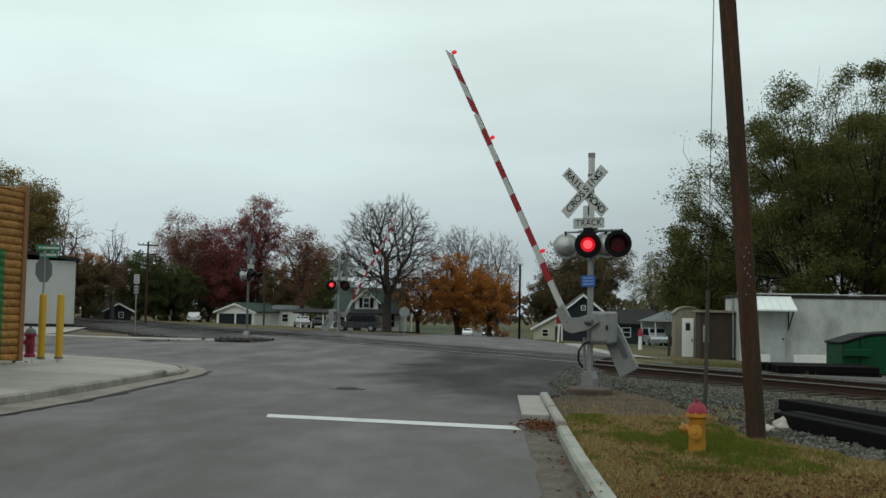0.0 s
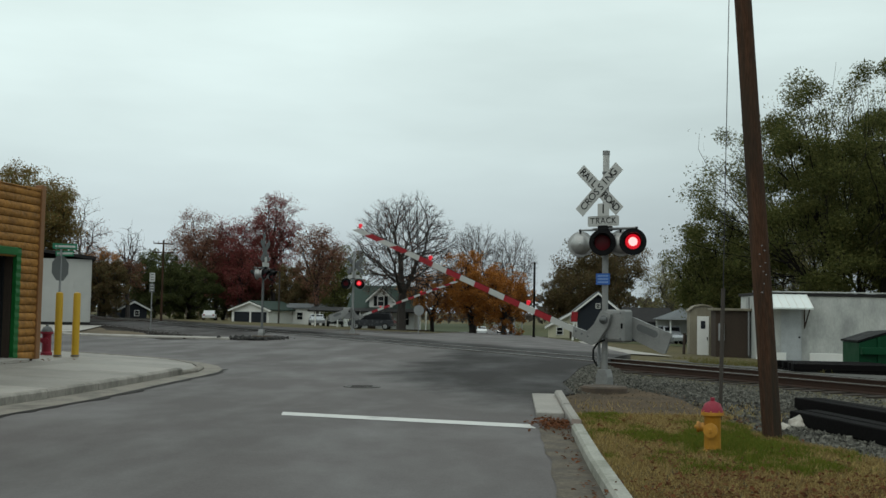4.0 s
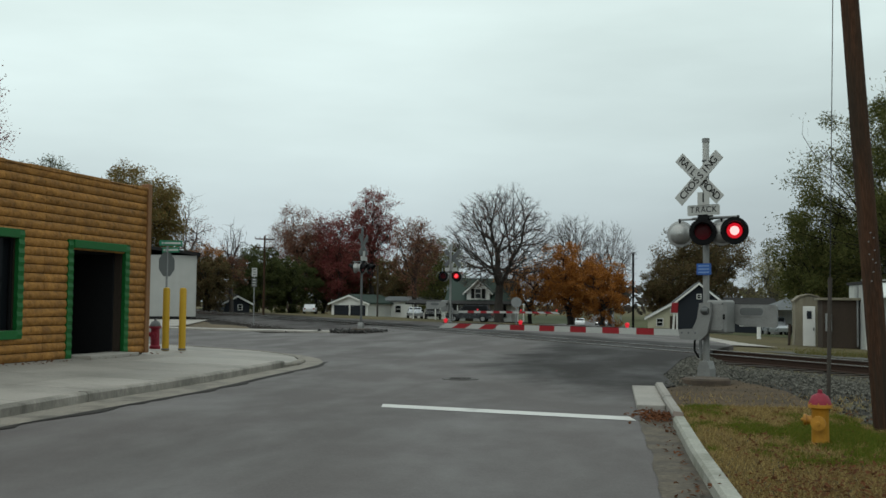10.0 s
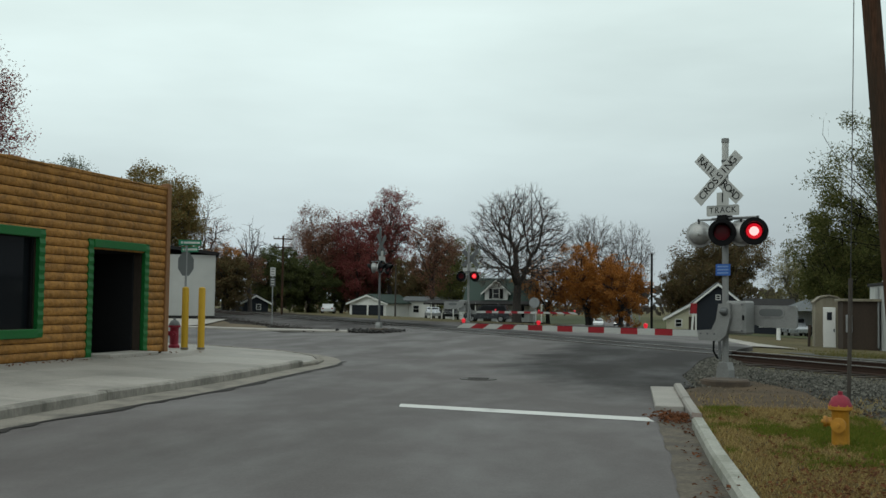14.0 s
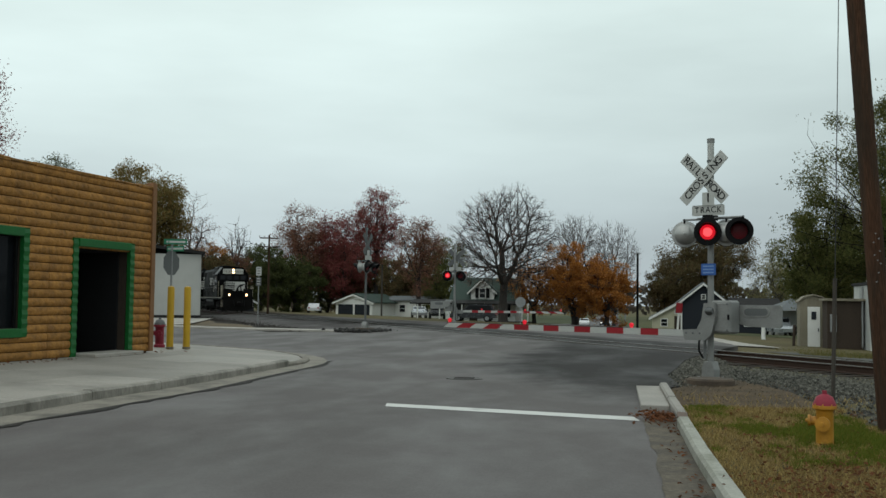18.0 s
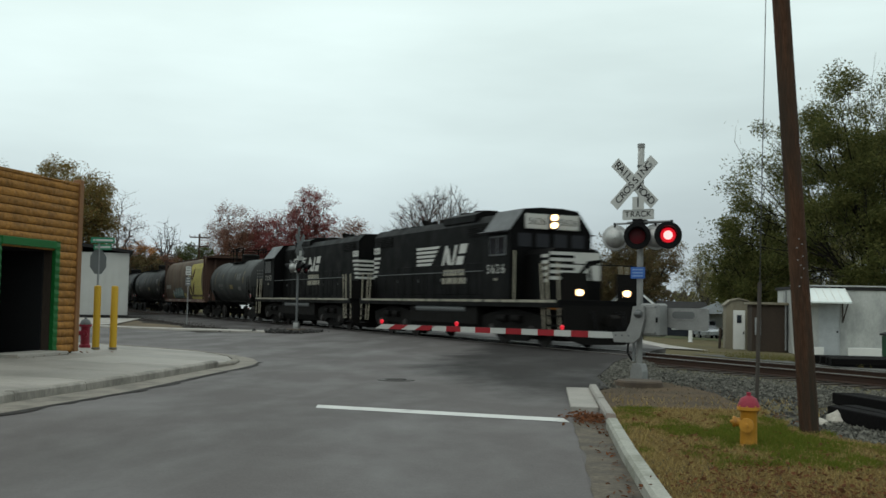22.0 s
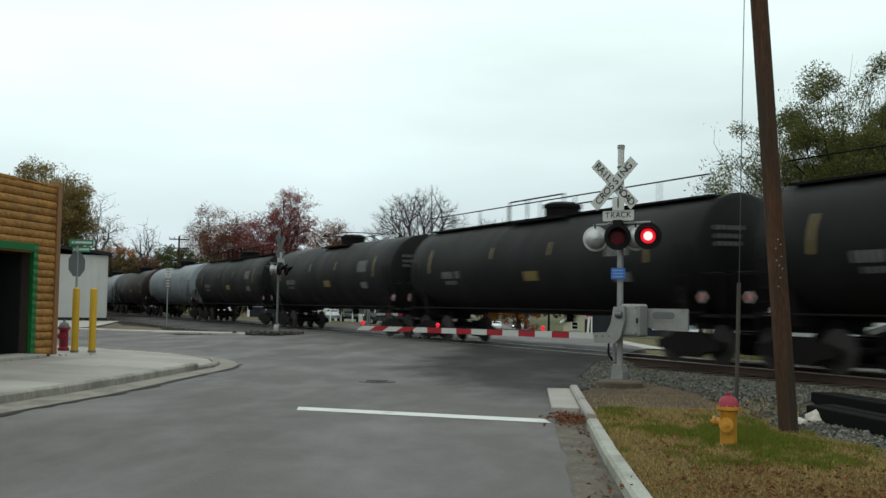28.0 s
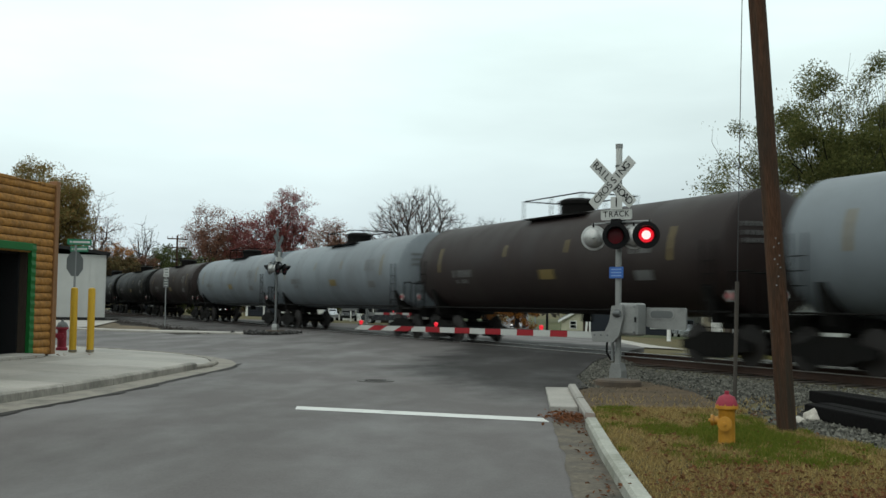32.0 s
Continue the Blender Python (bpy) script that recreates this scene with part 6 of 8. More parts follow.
    for sy in (-1, 1):
        bm = bmesh.new()
        add_faces(bm, [(f * (cab0 + 0.02), sy * 1.515, 3.665), (f * (cab1 - 0.02), sy * 1.515, 3.665), (f * (cab1 - 0.02), sy * 0.995, 4.366), (f * (cab0 + 0.02), sy * 0.995, 4.366)], [(0, 1, 2, 3)])
        part("cab_roof_slope", bm, M_CABROOF, cab, "dull grey sloping cab roof")
        rect("sun_visor", cab0 + 0.15, cab1 - 0.15, min(sy * 1.5, sy * 1.78), max(sy * 1.5, sy * 1.78), 3.60, 3.635, M_CABROOF, cab, "thin grey sun visor")
        x = mid + 0.12
        w = rect("cab_window", x - 0.56, x + 0.56, sy * 1.51 - 0.02, sy * 1.51 + 0.02, 2.86, 3.5, M_SIGNBACK, cab, "grey-framed side window")
        for q in (-0.27, 0.27):
            rect("pane", x + q - 0.23, x + q + 0.23, sy * 1.53 - 0.01, sy * 1.53 + 0.01, 2.91, 3.45, M_CABGLASS, w, "", 0)
        for j, ch in enumerate(number):
            text_part("numeral", ch, 0.42, M_LOCOW, cab, Matrix.Translation((f * mid + (-sy) * (j - 1.5) * 0.34, sy * 1.515, 2.42 + lift)) @ pose(0, 0, 0, 90, 0, 0 if sy < 0 else 180), depth=0.004)
    for y in (-0.98, -0.33, 0.33, 0.98):
        rect("windscreen", cab1, cab1 + 0.02, y - 0.24, y + 0.24, 3.14, 3.58, M_CABGLASS, cab, "windscreen pane", 0.006)
    nb = rect("number_board", cab1 - 0.02, cab1 + 0.09, -0.98, 0.98, 3.72, 4.2, M_LOCOW, cab, "pale number boards across the cab front")
    for y in (-0.58, 0.58):
        for j, ch in enumerate(number):
            text_part("numeral", ch, 0.3, M_BLACK, nb, Matrix.Translation((f * (cab1 + 0.095), y + f * (j - 1.5) * 0.17, 3.95)) @ pose(0, 0, 0, 90, 0, 90 * f), depth=0.002)
    hl = new("headlight")
    hl.parent = lo
    rect("headlight_case", cab1 + 0.09, cab1 + 0.15, -0.16, 0.16, 3.7, 4.24, M_UNDER, hl)
    for z in (3.85, 4.1):
        bm = bmesh.new()
        lathe(bm, [(0.1, f * (cab1 + 0.15)), (0.1, f * (cab1 + 0.2)), (0.07, f * (cab1 + 0.21)), (0.001, f * (cab1 + 0.215))], 14, Matrix.Translation((0, 0, z)), "X")
        part("headlight_lens", bm, M_HEAD if lit else M_GLASS, hl, "lit warm-white headlight" if lit else "unlit headlight", smooth=True)
    # low nose, with its stripes and a pale shape on the end
    ns = along("nose", [(-0.95, 1.46), (0.95, 1.46), (0.95, 2.88), (0.74, 3.06), (-0.74, 3.06), (-0.95, 2.88)], cab1, nose, M_LOCO, lo)

    def end_marks(x, z_top, parent):
        """Stripes on an end wall, running into a broad pale shape with a dark cut in it."""
        out = 1 if x > 0 else -1
        for k in range(5):
            rect("end_stripe", x, x + 0.014 * out, f * out * -0.92 if f * out > 0 else -0.05, -0.05 if f * out > 0 else 0.92, z_top - 0.1 - 0.19 * k, z_top - 0.19 * k, M_LOCOW, parent, "white end stripe", 0)
        for pts in ([(-0.05, 0.0), (0.9, 0.0), (0.9, -0.2), (0.42, -0.26), (0.12, -0.62), (0.05, -0.86), (-0.05, -0.86)], [(0.9, -0.3), (0.55, -0.42), (0.62, -0.86), (0.9, -0.86)], [(0.44, -0.46), (0.3, -0.62), (0.32, -0.86), (0.5, -0.86)]):
            bm = bmesh.new()
            prism(bm, [(y, z_top + z) for y, z in pts], 0.02, Matrix.Translation((f * x, 0, 0)) @ pose(0, 0, 0, 0, 0, 90))
            part("end_shape", bm, M_LOCOW, parent, "broad white shape on the end wall")

    end_marks(nose, 2.94, ns)
    for sy in (-1, 1):
        for k in range(5):
            rect("nose_stripe", nose - 0.42 + 0.05 * k, nose - 0.02, sy * 0.955 - 0.01, sy * 0.955 + 0.01, 2.76 - 0.19 * k, 2.86 - 0.19 * k, M_LOCOW, ns, "white nose stripe", 0)
    # hood end
    for sy in (-1, 1):
        for k in range(5):
            rect("hood_stripe", hood_end + 0.01, hood_end + 0.75 - 0.09 * k, sy * 0.925 - 0.01, sy * 0.925 + 0.01, 3.12 - 0.19 * k, 3.22 - 0.19 * k, M_LOCOW, hood, "white stripe round the hood end", 0)
        rect("hood_number_board", hood_end + 0.02, hood_end + 0.7, sy * 0.94 - 0.02, sy * 0.94 + 0.02, 3.36, 3.62, M_LOCOW, hood, "pale number board")
        for j, ch in enumerate(number):
            text_part("numeral", ch, 0.2, M_BLACK, hood, Matrix.Translation((f * (hood_end + 0.36) + (-sy) * (j - 1.5) * 0.13, sy * 0.962, 3.49)) @ pose(0, 0, 0, 90, 0, 0 if sy < 0 else 180), depth=0.002)
        # side emblem: slanted stripes, a bold block mark, and two rows of small bars
        o = mark if sy < 0 else -mark - 4.7
        z0 = 3.44 + lift
        for k in range(5):
            flat("emblem_stripe", [(o + 0.02 * k, z0 - 0.155 * k), (o + 2.22 - 0.17 * k, z0 - 0.155 * k), (o + 2.1 - 0.17 * k, z0 - 0.095 - 0.155 * k), (o + 0.02 * k, z0 - 0.095 - 0.155 * k)], sy, 0.92, hood, "white slanted emblem stripe")
        for pts in ([(0.0, 0.0), (0.17, 0.0), (0.52, 0.72), (0.32, 0.72)], [(0.4, 0.12), (0.62, 0.0), (0.84, 0.0), (0.6, 0.6), (0.46, 0.66)], [(0.86, 0.0), (1.04, 0.0), (1.36, 0.72), (1.16, 0.72)],
                    [(1.22, 0.0), (1.78, 0.0), (1.92, 0.3), (1.36, 0.3)], [(1.46, 0.4), (2.04, 0.4), (2.2, 0.74), (1.62, 0.74)]):
            flat("emblem_block", [(o + 2.42 + x, z0 - 0.74 + z) for x, z in pts], sy, 0.92, hood, "bold white emblem shape")
        for row, n_c, dx in ((2.42, 7, 0.1), (2.12, 8, 0.0)):
            for k in range(n_c):
                x = o + 2.5 + dx + k * 0.255
                flat("lettering_bar", [(x, row - 0.11 + lift), (x + 0.2, row - 0.11 + lift), (x + 0.2, row + 0.11 + lift), (x, row + 0.11 + lift)], sy, 0.92, hood, "small white lettering bar", M_SILLW)
    end_marks(hood_end, 3.2, hood)
    rect("builder_plate", mid - 0.1, mid + 0.1, -1.52, -1.5, 2.06 + lift, 2.14 + lift, M_SILLW, cab, "", 0)
    # handrails and steps
    hr = new("handrail")
    hr.parent = lo
    for sy in (-1, 1):
        for k in range(12):
            x = -7.4 + k * 0.98
            if x < cab0:
                tube_part("post", (f * x, sy * 1.44, 1.45), (f * x, sy * 1.44, 2.4), 0.013, M_UNDER, hr, n=5)
        tube_part("bar", (f * -7.5, sy * 1.44, 2.4), (f * cab0, sy * 1.44, 2.4), 0.014, M_SIGNBACK, hr, "thin grey handrail", n=5)
        for sx in (-1, 1):
            for x0, x1 in ((8.35, 8.2), (7.75, 7.55), (7.45, 7.2)):
                tube_part("stair_rail", (sx * x0, sy * 1.42, 0.55), (sx * x1, sy * 1.42, 2.55), 0.024, M_GRAB, hr, "tan stair handrail", n=6)
            for k in range(4):
                box_part("step", (sx * 8.05, sy * 1.3, 0.42 + k * 0.28), (0.62, 0.3, 0.045), M_UNDER, hr, bevel=0)
        tube_part("grab_rail", (f * (cab1 + 0.12), sy * 1.4, 1.45), (f * (cab1 + 0.12), sy * 1.4, 3.0), 0.022, M_GRAB, hr, "tan cab grab rail", n=6)
    for sx in (-1, 1):
        tube_part("end_bar", (sx * 8.42, -1.4, 2.5), (sx * 8.42, 1.4, 2.5), 0.018, M_UNDER, hr, n=5)
        bm = bmesh.new()
        prism(bm, [(-1.42, 1.3), (1.42, 1.3), (1.36, 0.35), (0.7, 0.16), (-0.7, 0.16), (-1.36, 0.35)], 0.1, Matrix.Translation((sx * 8.5, 0, 0)) @ pose(0, 0, 0, 0, 0, 90))
        part("pilot", bm, M_UNDER, lo, "black steel pilot plate")
        coupler(lo, sx * 8.4, sx)
        truck(lo, sx * 5.05, 1.32)
        for sy in (-1, 1):
            bm = bmesh.new()
            prism(bm, [(-2.05, 0.62), (-1.75, 0.36), (-0.95, 0.34), (-0.55, 0.52), (0.55, 0.52), (0.95, 0.34), (1.75, 0.36), (2.05, 0.62), (2.05, 0.92), (1.5, 1.02), (0.5, 1.14), (-0.5, 1.14), (-1.5, 1.02), (-2.05, 0.92)], 0.2, Matrix.Translation((sx * 5.05, sy * 1.12, 0)))
            part("truck_frame", bm, M_UNDER, lo, "heavy cast truck frame")
            for x in (-1.32, 1.32):
                bm = bmesh.new()
                lathe(bm, [(0.001, -1.3), (0.14, -1.29), (0.17, -1.2), (0.17, -1.1)] if sy < 0 else [(0.17, 1.1), (0.17, 1.2), (0.14, 1.29), (0.001, 1.3)], 12, Matrix.Translation((sx * 5.05 + x, 0, 0.5)), "Y")
                part("axle_box", bm, M_WHEEL, lo, smooth=True)
            tube_part("brake_cylinder", (sx * 5.05 - 0.75, sy * 1.28, 0.86), (sx * 5.05 - 0.2, sy * 1.28, 0.86), 0.11, M_UNDER, lo)
            tube_part("brake_cylinder", (sx * 5.05 + 0.2, sy * 1.28, 0.86), (sx * 5.05 + 0.75, sy * 1.28, 0.86), 0.11, M_UNDER, lo)
        bm = bmesh.new()
        quad_box(bm, (sx * 5.05, 0, 0.68), (4.2, 1.3, 0.95))
        part("traction_motors", bm, M_UNDER, lo, "dark motors between the wheels")
        for sy in (-1, 1):
            box_part("end_panel", (sx * 8.36, sy * 0.95, 1.85), (0.05, 0.9, 0.8), M_UNDER, lo, "black end guard panel")
        for y in (-0.45, 0.4, 0.62):
            bm = bmesh.new()
            tube(bm, (sx * 8.56, y, 1.15), (sx * 8.72, y * 0.9, 0.62), 0.03, n=6)
            part("air_hose", bm, M_BLACK, lo)
    for sy in (-0.82, 0.82):
        bm = bmesh.new()
        lathe(bm, [(0.13, f * 8.3), (0.13, f * 8.44)], 14, Matrix.Translation((0, sy, 1.68)), "X")
        dl = part("ditch_light", bm, M_UNDER, lo, "lit ditch light" if lit else "unlit ditch light")
        bm = bmesh.new()
        lathe(bm, [(0.095, f * 8.44), (0.09, f * 8.47), (0.001, f * 8.48)], 14, Matrix.Translation((0, sy, 1.68)), "X")
        part("ditch_lens", bm, M_HEAD if lit else M_GLASS, dl, "glowing warm-white lens" if lit else "dark lens", smooth=True)
    along("fuel_tank", [(-1.38, 1.22), (1.38, 1.22), (1.38, 0.62), (1.1, 0.34), (-1.1, 0.34), (-1.38, 0.62)], -2.9, 2.9, M_UNDER, lo, "black under-frame fuel tank")
    for sy in (-1, 1):
        tube_part("air_reservoir", (-2.3, sy * 1.3, 1.12), (2.0, sy * 1.3, 1.12), 0.13, M_SIGNBACK, lo, "long grey air reservoir")
    return lo


SPEED = 18.35
TRAIN = []  # (thing, place along the track at 26 s)
TRAIN.append((locomotive("black diesel locomotive with white stripes, cab leading, lights lit", "5626"), 38.97))
TRAIN.append((locomotive("black diesel locomotive running cab-last behind the leader", "7112", -1, -7.85, 4.35, 6.5, 8.05, -2.3, 0.12, False), 20.95))
TRAIN.append((tank_car("short charcoal tank car with a tall railing round its dome", M_TANKS, 6.6, 1.42, False, True), 5.32))
TRAIN.append((hopper_car("brown covered hopper with faded yellow panel and graffiti"), -10.12))
tank_b = tank_car("long black tank car with a small top platform", M_TANKB, 9.02)
tank_w = tank_car("long black tank car with a full-length top walkway", M_TANKB, 9.02, walkway=True)
tank_g = tank_car("long pale grey tank car", M_TANKG, 9.02)
tank_n = tank_car("long brown-black tank car", M_TANKN, 9.02)
used = set()
for i, kind in enumerate((tank_w, tank_w, tank_w, tank_b, tank_w, tank_g, tank_n, tank_g, tank_g, tank_n, tank_b, tank_b)):
    ob = kind if kind not in used else copy_thing(kind, ident())
    used.add(kind)
    TRAIN.append((ob, -27.72 - 18.1 * i))

# ---- trees ----
def leaf_mat(name, a, b, rough=0.8):
    """Leaves of two colours, mixed leaf by leaf."""
    m = bpy.data.materials.new(name)
    m.use_nodes = True
    n, l = m.node_tree.nodes, m.node_tree.links
    p = n["Principled BSDF"]
    g = n.new("ShaderNodeNewGeometry")
    mx = n.new("ShaderNodeMix")
    mx.data_type = "RGBA"
    mx.inputs[6].default_value, mx.inputs[7].default_value = (*a, 1), (*b, 1)
    l.new(g.outputs["Random Per Island"], mx.inputs["Factor"])
    l.new(mx.outputs[2], p.inputs["Base Color"])
    p.inputs["Roughness"].default_value = rough
    p.inputs["Specular IOR Level"].default_value = 0.03
    tr = n.new("ShaderNodeBsdfTranslucent")  # daylight through the thin leaf
    l.new(mx.outputs[2], tr.inputs["Color"])
    both = n.new("ShaderNodeMixShader")
    both.inputs[0].default_value = 0.35
    l.new(p.outputs[0], both.inputs[1])
    l.new(tr.outputs[0], both.inputs[2])
    l.new(both.outputs[0], n["Material Output"].inputs["Surface"])
    return m


M_BARK = mat("dark_bark", (0.026, 0.021, 0.018), 0.9, vary=0.35, scale=3, fine=20, stretch=(3, 3, 0.5))
M_BARKD = mat("wet_dark_bark", (0.017, 0.0145, 0.0125), 0.9, vary=0.3, scale=3, fine=20, stretch=(3, 3, 0.5), spec=0.1)
M_BARKG = mat("grey_twig_bark", (0.065, 0.055, 0.05), 0.9, vary=0.3, scale=3)
M_BARKP = mat("pale_grey_bark", (0.075, 0.068, 0.06), 0.9, vary=0.3, scale=3, stretch=(3, 3, 0.5))
L_RED = leaf_mat("red_maple_leaves", (0.27, 0.065, 0.07), (0.16, 0.075, 0.055))
L_RUST = leaf_mat("rusty_leaves", (0.24, 0.105, 0.075), (0.15, 0.09, 0.06))
L_ORANGE = leaf_mat("orange_leaves", (0.42, 0.165, 0.035), (0.26, 0.115, 0.04))
L_DKGREEN = leaf_mat("dark_green_leaves", (0.055, 0.07, 0.03), (0.09, 0.095, 0.035))
L_WILLOW = leaf_mat("green_autumn_leaves", (0.055, 0.07, 0.024), (0.15, 0.145, 0.05))
L_OLIVE = leaf_mat("olive_brown_leaves", (0.22, 0.13, 0.05), (0.14, 0.135, 0.05))
L_BROWN = leaf_mat("brown_green_leaves", (0.15, 0.095, 0.052), (0.095, 0.09, 0.04))
L_YELLOW = leaf_mat("yellow_green_leaves", (0.27, 0.235, 0.11), (0.17, 0.165, 0.08))


def tree(name, label, x, y, z, height, spread, leaf=None, count=14440, size=0.170, bark=None, seed=1, trunk=0.28, first=0.22, tips=420, twigs=0, upto=1.0, low=0.0, cover=1.0, stems=1, fluff=0.085, ragged=0.22, vase=False, shell=0.42, clumps=0, clump_r=1.0, gap=0.0):
    """A tree whose limbs fork towards tips spread through an uneven crown; its leaves sit round the tips.
    spread: the crown's width to its height; first: where the crown begins; low, upto: the part of the height that bears leaves."""
    rnd = random.Random(seed)
    bark = bark or M_BARK
    verts, faces, cut = [], [], [0]
    c0, c1 = height * first, height
    half_h, half_w = (c1 - c0) / 2, height * spread / 2
    mid = (c0 + c1) / 2
    pts = []
    while len(pts) < tips:
        d = Vector((rnd.gauss(0, 1), rnd.gauss(0, 1), rnd.gauss(0, 1))).normalized()
        rad = rnd.random() ** shell
        lump = 1 + ragged * 1.6 * noise.noise(d * 1.7 + Vector((seed * 3.1, 0, 0))) + ragged * noise.noise(d * 4.0 + Vector((0, seed, 0)))
        q = Vector((d.x * half_w, d.y * half_w, d.z * half_h)) * rad * lump
        if q.z < 0:
            q.x *= 0.92
            q.y *= 0.92
        pts.append(q + Vector((0, 0, mid)))

    def seg(a, b, r0, r1, n):
        d = b - a
        if d.length < 1e-4:
            return
        q = d.to_track_quat("Z", "Y").to_matrix()
        base = len(verts)
        for c, r in ((a, r0), (b, r1)):
            for i in range(n):
                t = 2 * math.pi * i / n
                verts.append(tuple(c + q @ Vector((math.cos(t) * r, math.sin(t) * r, 0))))
        for i in range(n):
            faces.append((base + i, base + (i + 1) % n, base + n + (i + 1) % n, base + n + i))

    def limb(a, b, r0, r1, bend):
        """A gently bowed limb."""
        n = 6 if r0 > 0.06 else (4 if r0 > 0.03 else 3)
        m1 = a.lerp(b, 0.5) + Vector((rnd.gauss(0, 1), rnd.gauss(0, 1), rnd.gauss(0, 0.4) - 0.6)) * bend * (b - a).length
        seg(a, m1, r0, (r0 + r1) / 2, n)
        seg(m1, b, (r0 + r1) / 2, r1, n)

    def radius_of(k):
        return max(0.009 if vase else 0.011, trunk * (k / tips) ** (0.46 if vase else 0.47))

    def fork(node, group, r):
        k = len(group)
        if k <= 3:
            for t in group:
                limb(node, t, min(r, 0.03), 0.008, 0.07)
                for _ in range(twigs):
                    o = (t - node).normalized() + Vector((rnd.gauss(0, 0.5), rnd.gauss(0, 0.5), rnd.gauss(0.15, 0.4)))
                    a = node.lerp(t, rnd.uniform(0.4, 1.0))
                    seg(a, a + o.normalized() * rnd.uniform(0.3, 0.75) * height / 15, 0.0055 if vase else 0.011, 0.003, 3)
            return
        parts = 2 if k < 24 else 3
        seeds = rnd.sample(group, parts)
        sets = [[] for _ in seeds]
        for t in group:
            sets[min(range(parts), key=lambda i: ((t - node).normalized() - (seeds[i] - node).normalized()).length if vase else (t - seeds[i]).length)].append(t)
        for g in sets:
            if not g:
                continue
            cen = sum(g, Vector()) / len(g)
            f = (0.34 if vase else 0.5) if len(g) > 8 else 0.6
            nxt = node.lerp(cen, f * rnd.uniform(0.8, 1.15))
            r1 = min(r * 0.95, radius_of(len(g)))
            limb(node, nxt, r1 * 1.08, r1 * 0.92, 0.055 if vase else 0.06)
            fork(nxt, g, r1)

    if stems == 1:
        top = Vector((rnd.gauss(0, 0.02) * height, rnd.gauss(0, 0.02) * height, c0 + 0.08 * height))
        seg(Vector((0, 0, -0.3)), Vector((0, 0, 0.35)), trunk * 1.45, trunk * 1.08, 8)
        limb(Vector((0, 0, 0.3)), top, trunk * 1.08, trunk * 0.9, 0.02)
        cut[0] = len(faces)
        fork(top, pts, trunk * 0.9)
    else:
        groups = [[] for _ in range(stems)]
        for t in pts:
            groups[int((math.atan2(t.y, t.x) / 6.2832 + 0.5) * stems * 0.9999)].append(t)
        for g in groups:
            if len(g) > 3:
                cen = sum(g, Vector()) / len(g)
                foot = Vector((cen.x, cen.y, 0)).normalized() * 0.35 + Vector((0, 0, -0.3))
                knee = foot.lerp(cen, 0.42)
                limb(foot, knee, trunk * 0.8, trunk * 0.62, 0.04)
                fork(knee, g, trunk * 0.62)
    tr = thing(name, label, "tree", pose(x, y, z, 0, 0, seed * 37))
    for kind, fs in (("trunk", faces[:cut[0]]), ("crown", faces[cut[0]:])):
        if fs:
            lo = min(min(f) for f in fs)
            hi = max(max(f) for f in fs) + 1
            me = bpy.data.meshes.new(kind)
            me.from_pydata(verts[lo:hi], [], [tuple(i - lo for i in f) for f in fs])
            me.materials.append(bark)
            shared(kind, me, tr, ident())
    if leaf:
        ends = np.array([tuple(q) for q in pts if low * height <= q.z <= upto * height and rnd.random() < cover])
        rs = np.random.RandomState(seed)
        wt = rs.gamma(1.3, 1.0, len(ends))  # some boughs bear more leaves than others
        if clumps:  # leaves gathered in separate masses, with sky between them
            keep = [ends[rs.randint(len(ends))]]
            while len(keep) < clumps:
                cand = ends[rs.randint(0, len(ends), 5)]
                far = [np.min(np.linalg.norm(np.array(keep) - c, axis=1)) for c in cand]
                keep.append(cand[int(np.argmax(far))])
            near = np.min(np.linalg.norm(ends[:, None, :] - np.array(keep)[None], axis=2), axis=1)
            wt = wt * np.where(near < clump_r, 1.0, gap)
        cen = ends[rs.choice(len(ends), count, p=wt / wt.sum())]
        off = rs.normal(0, 1, (count, 3))
        ln = np.linalg.norm(off, axis=1)
        off *= np.where(ln > 1.7, rs.uniform(0.3, 1.0, count) * 1.7 / ln, 1.0)[:, None] * (fluff * height * 0.5) * np.array((1, 1, 0.8))
        ax = rs.normal(0, 1, (count, 3))
        ax /= np.linalg.norm(ax, axis=1)[:, None]
        sd = np.cross(ax, rs.normal(0, 1, (count, 3)))
        sd /= np.linalg.norm(sd, axis=1)[:, None]
        w = (size * rs.uniform(0.55, 1.25, count))[:, None]
        base = cen + off
        lv = np.stack((base - ax * w, base + sd * w * 0.75, base + ax * w), 1).reshape(-1, 3).tolist()
        lf = np.arange(3 * count).reshape(-1, 3).tolist()
        me = bpy.data.meshes.new("foliage")
        me.from_pydata(lv, [], lf)
        me.materials.append(leaf)
        shared("foliage", me, tr, ident())
    return tr


def at(px_az, dist):
    """A place by its bearing to the right of the first view and its distance ahead."""
    return math.tan(radians(px_az)) * dist, dist


def gz(x, y):
    return level(GROUND, across(x, y))


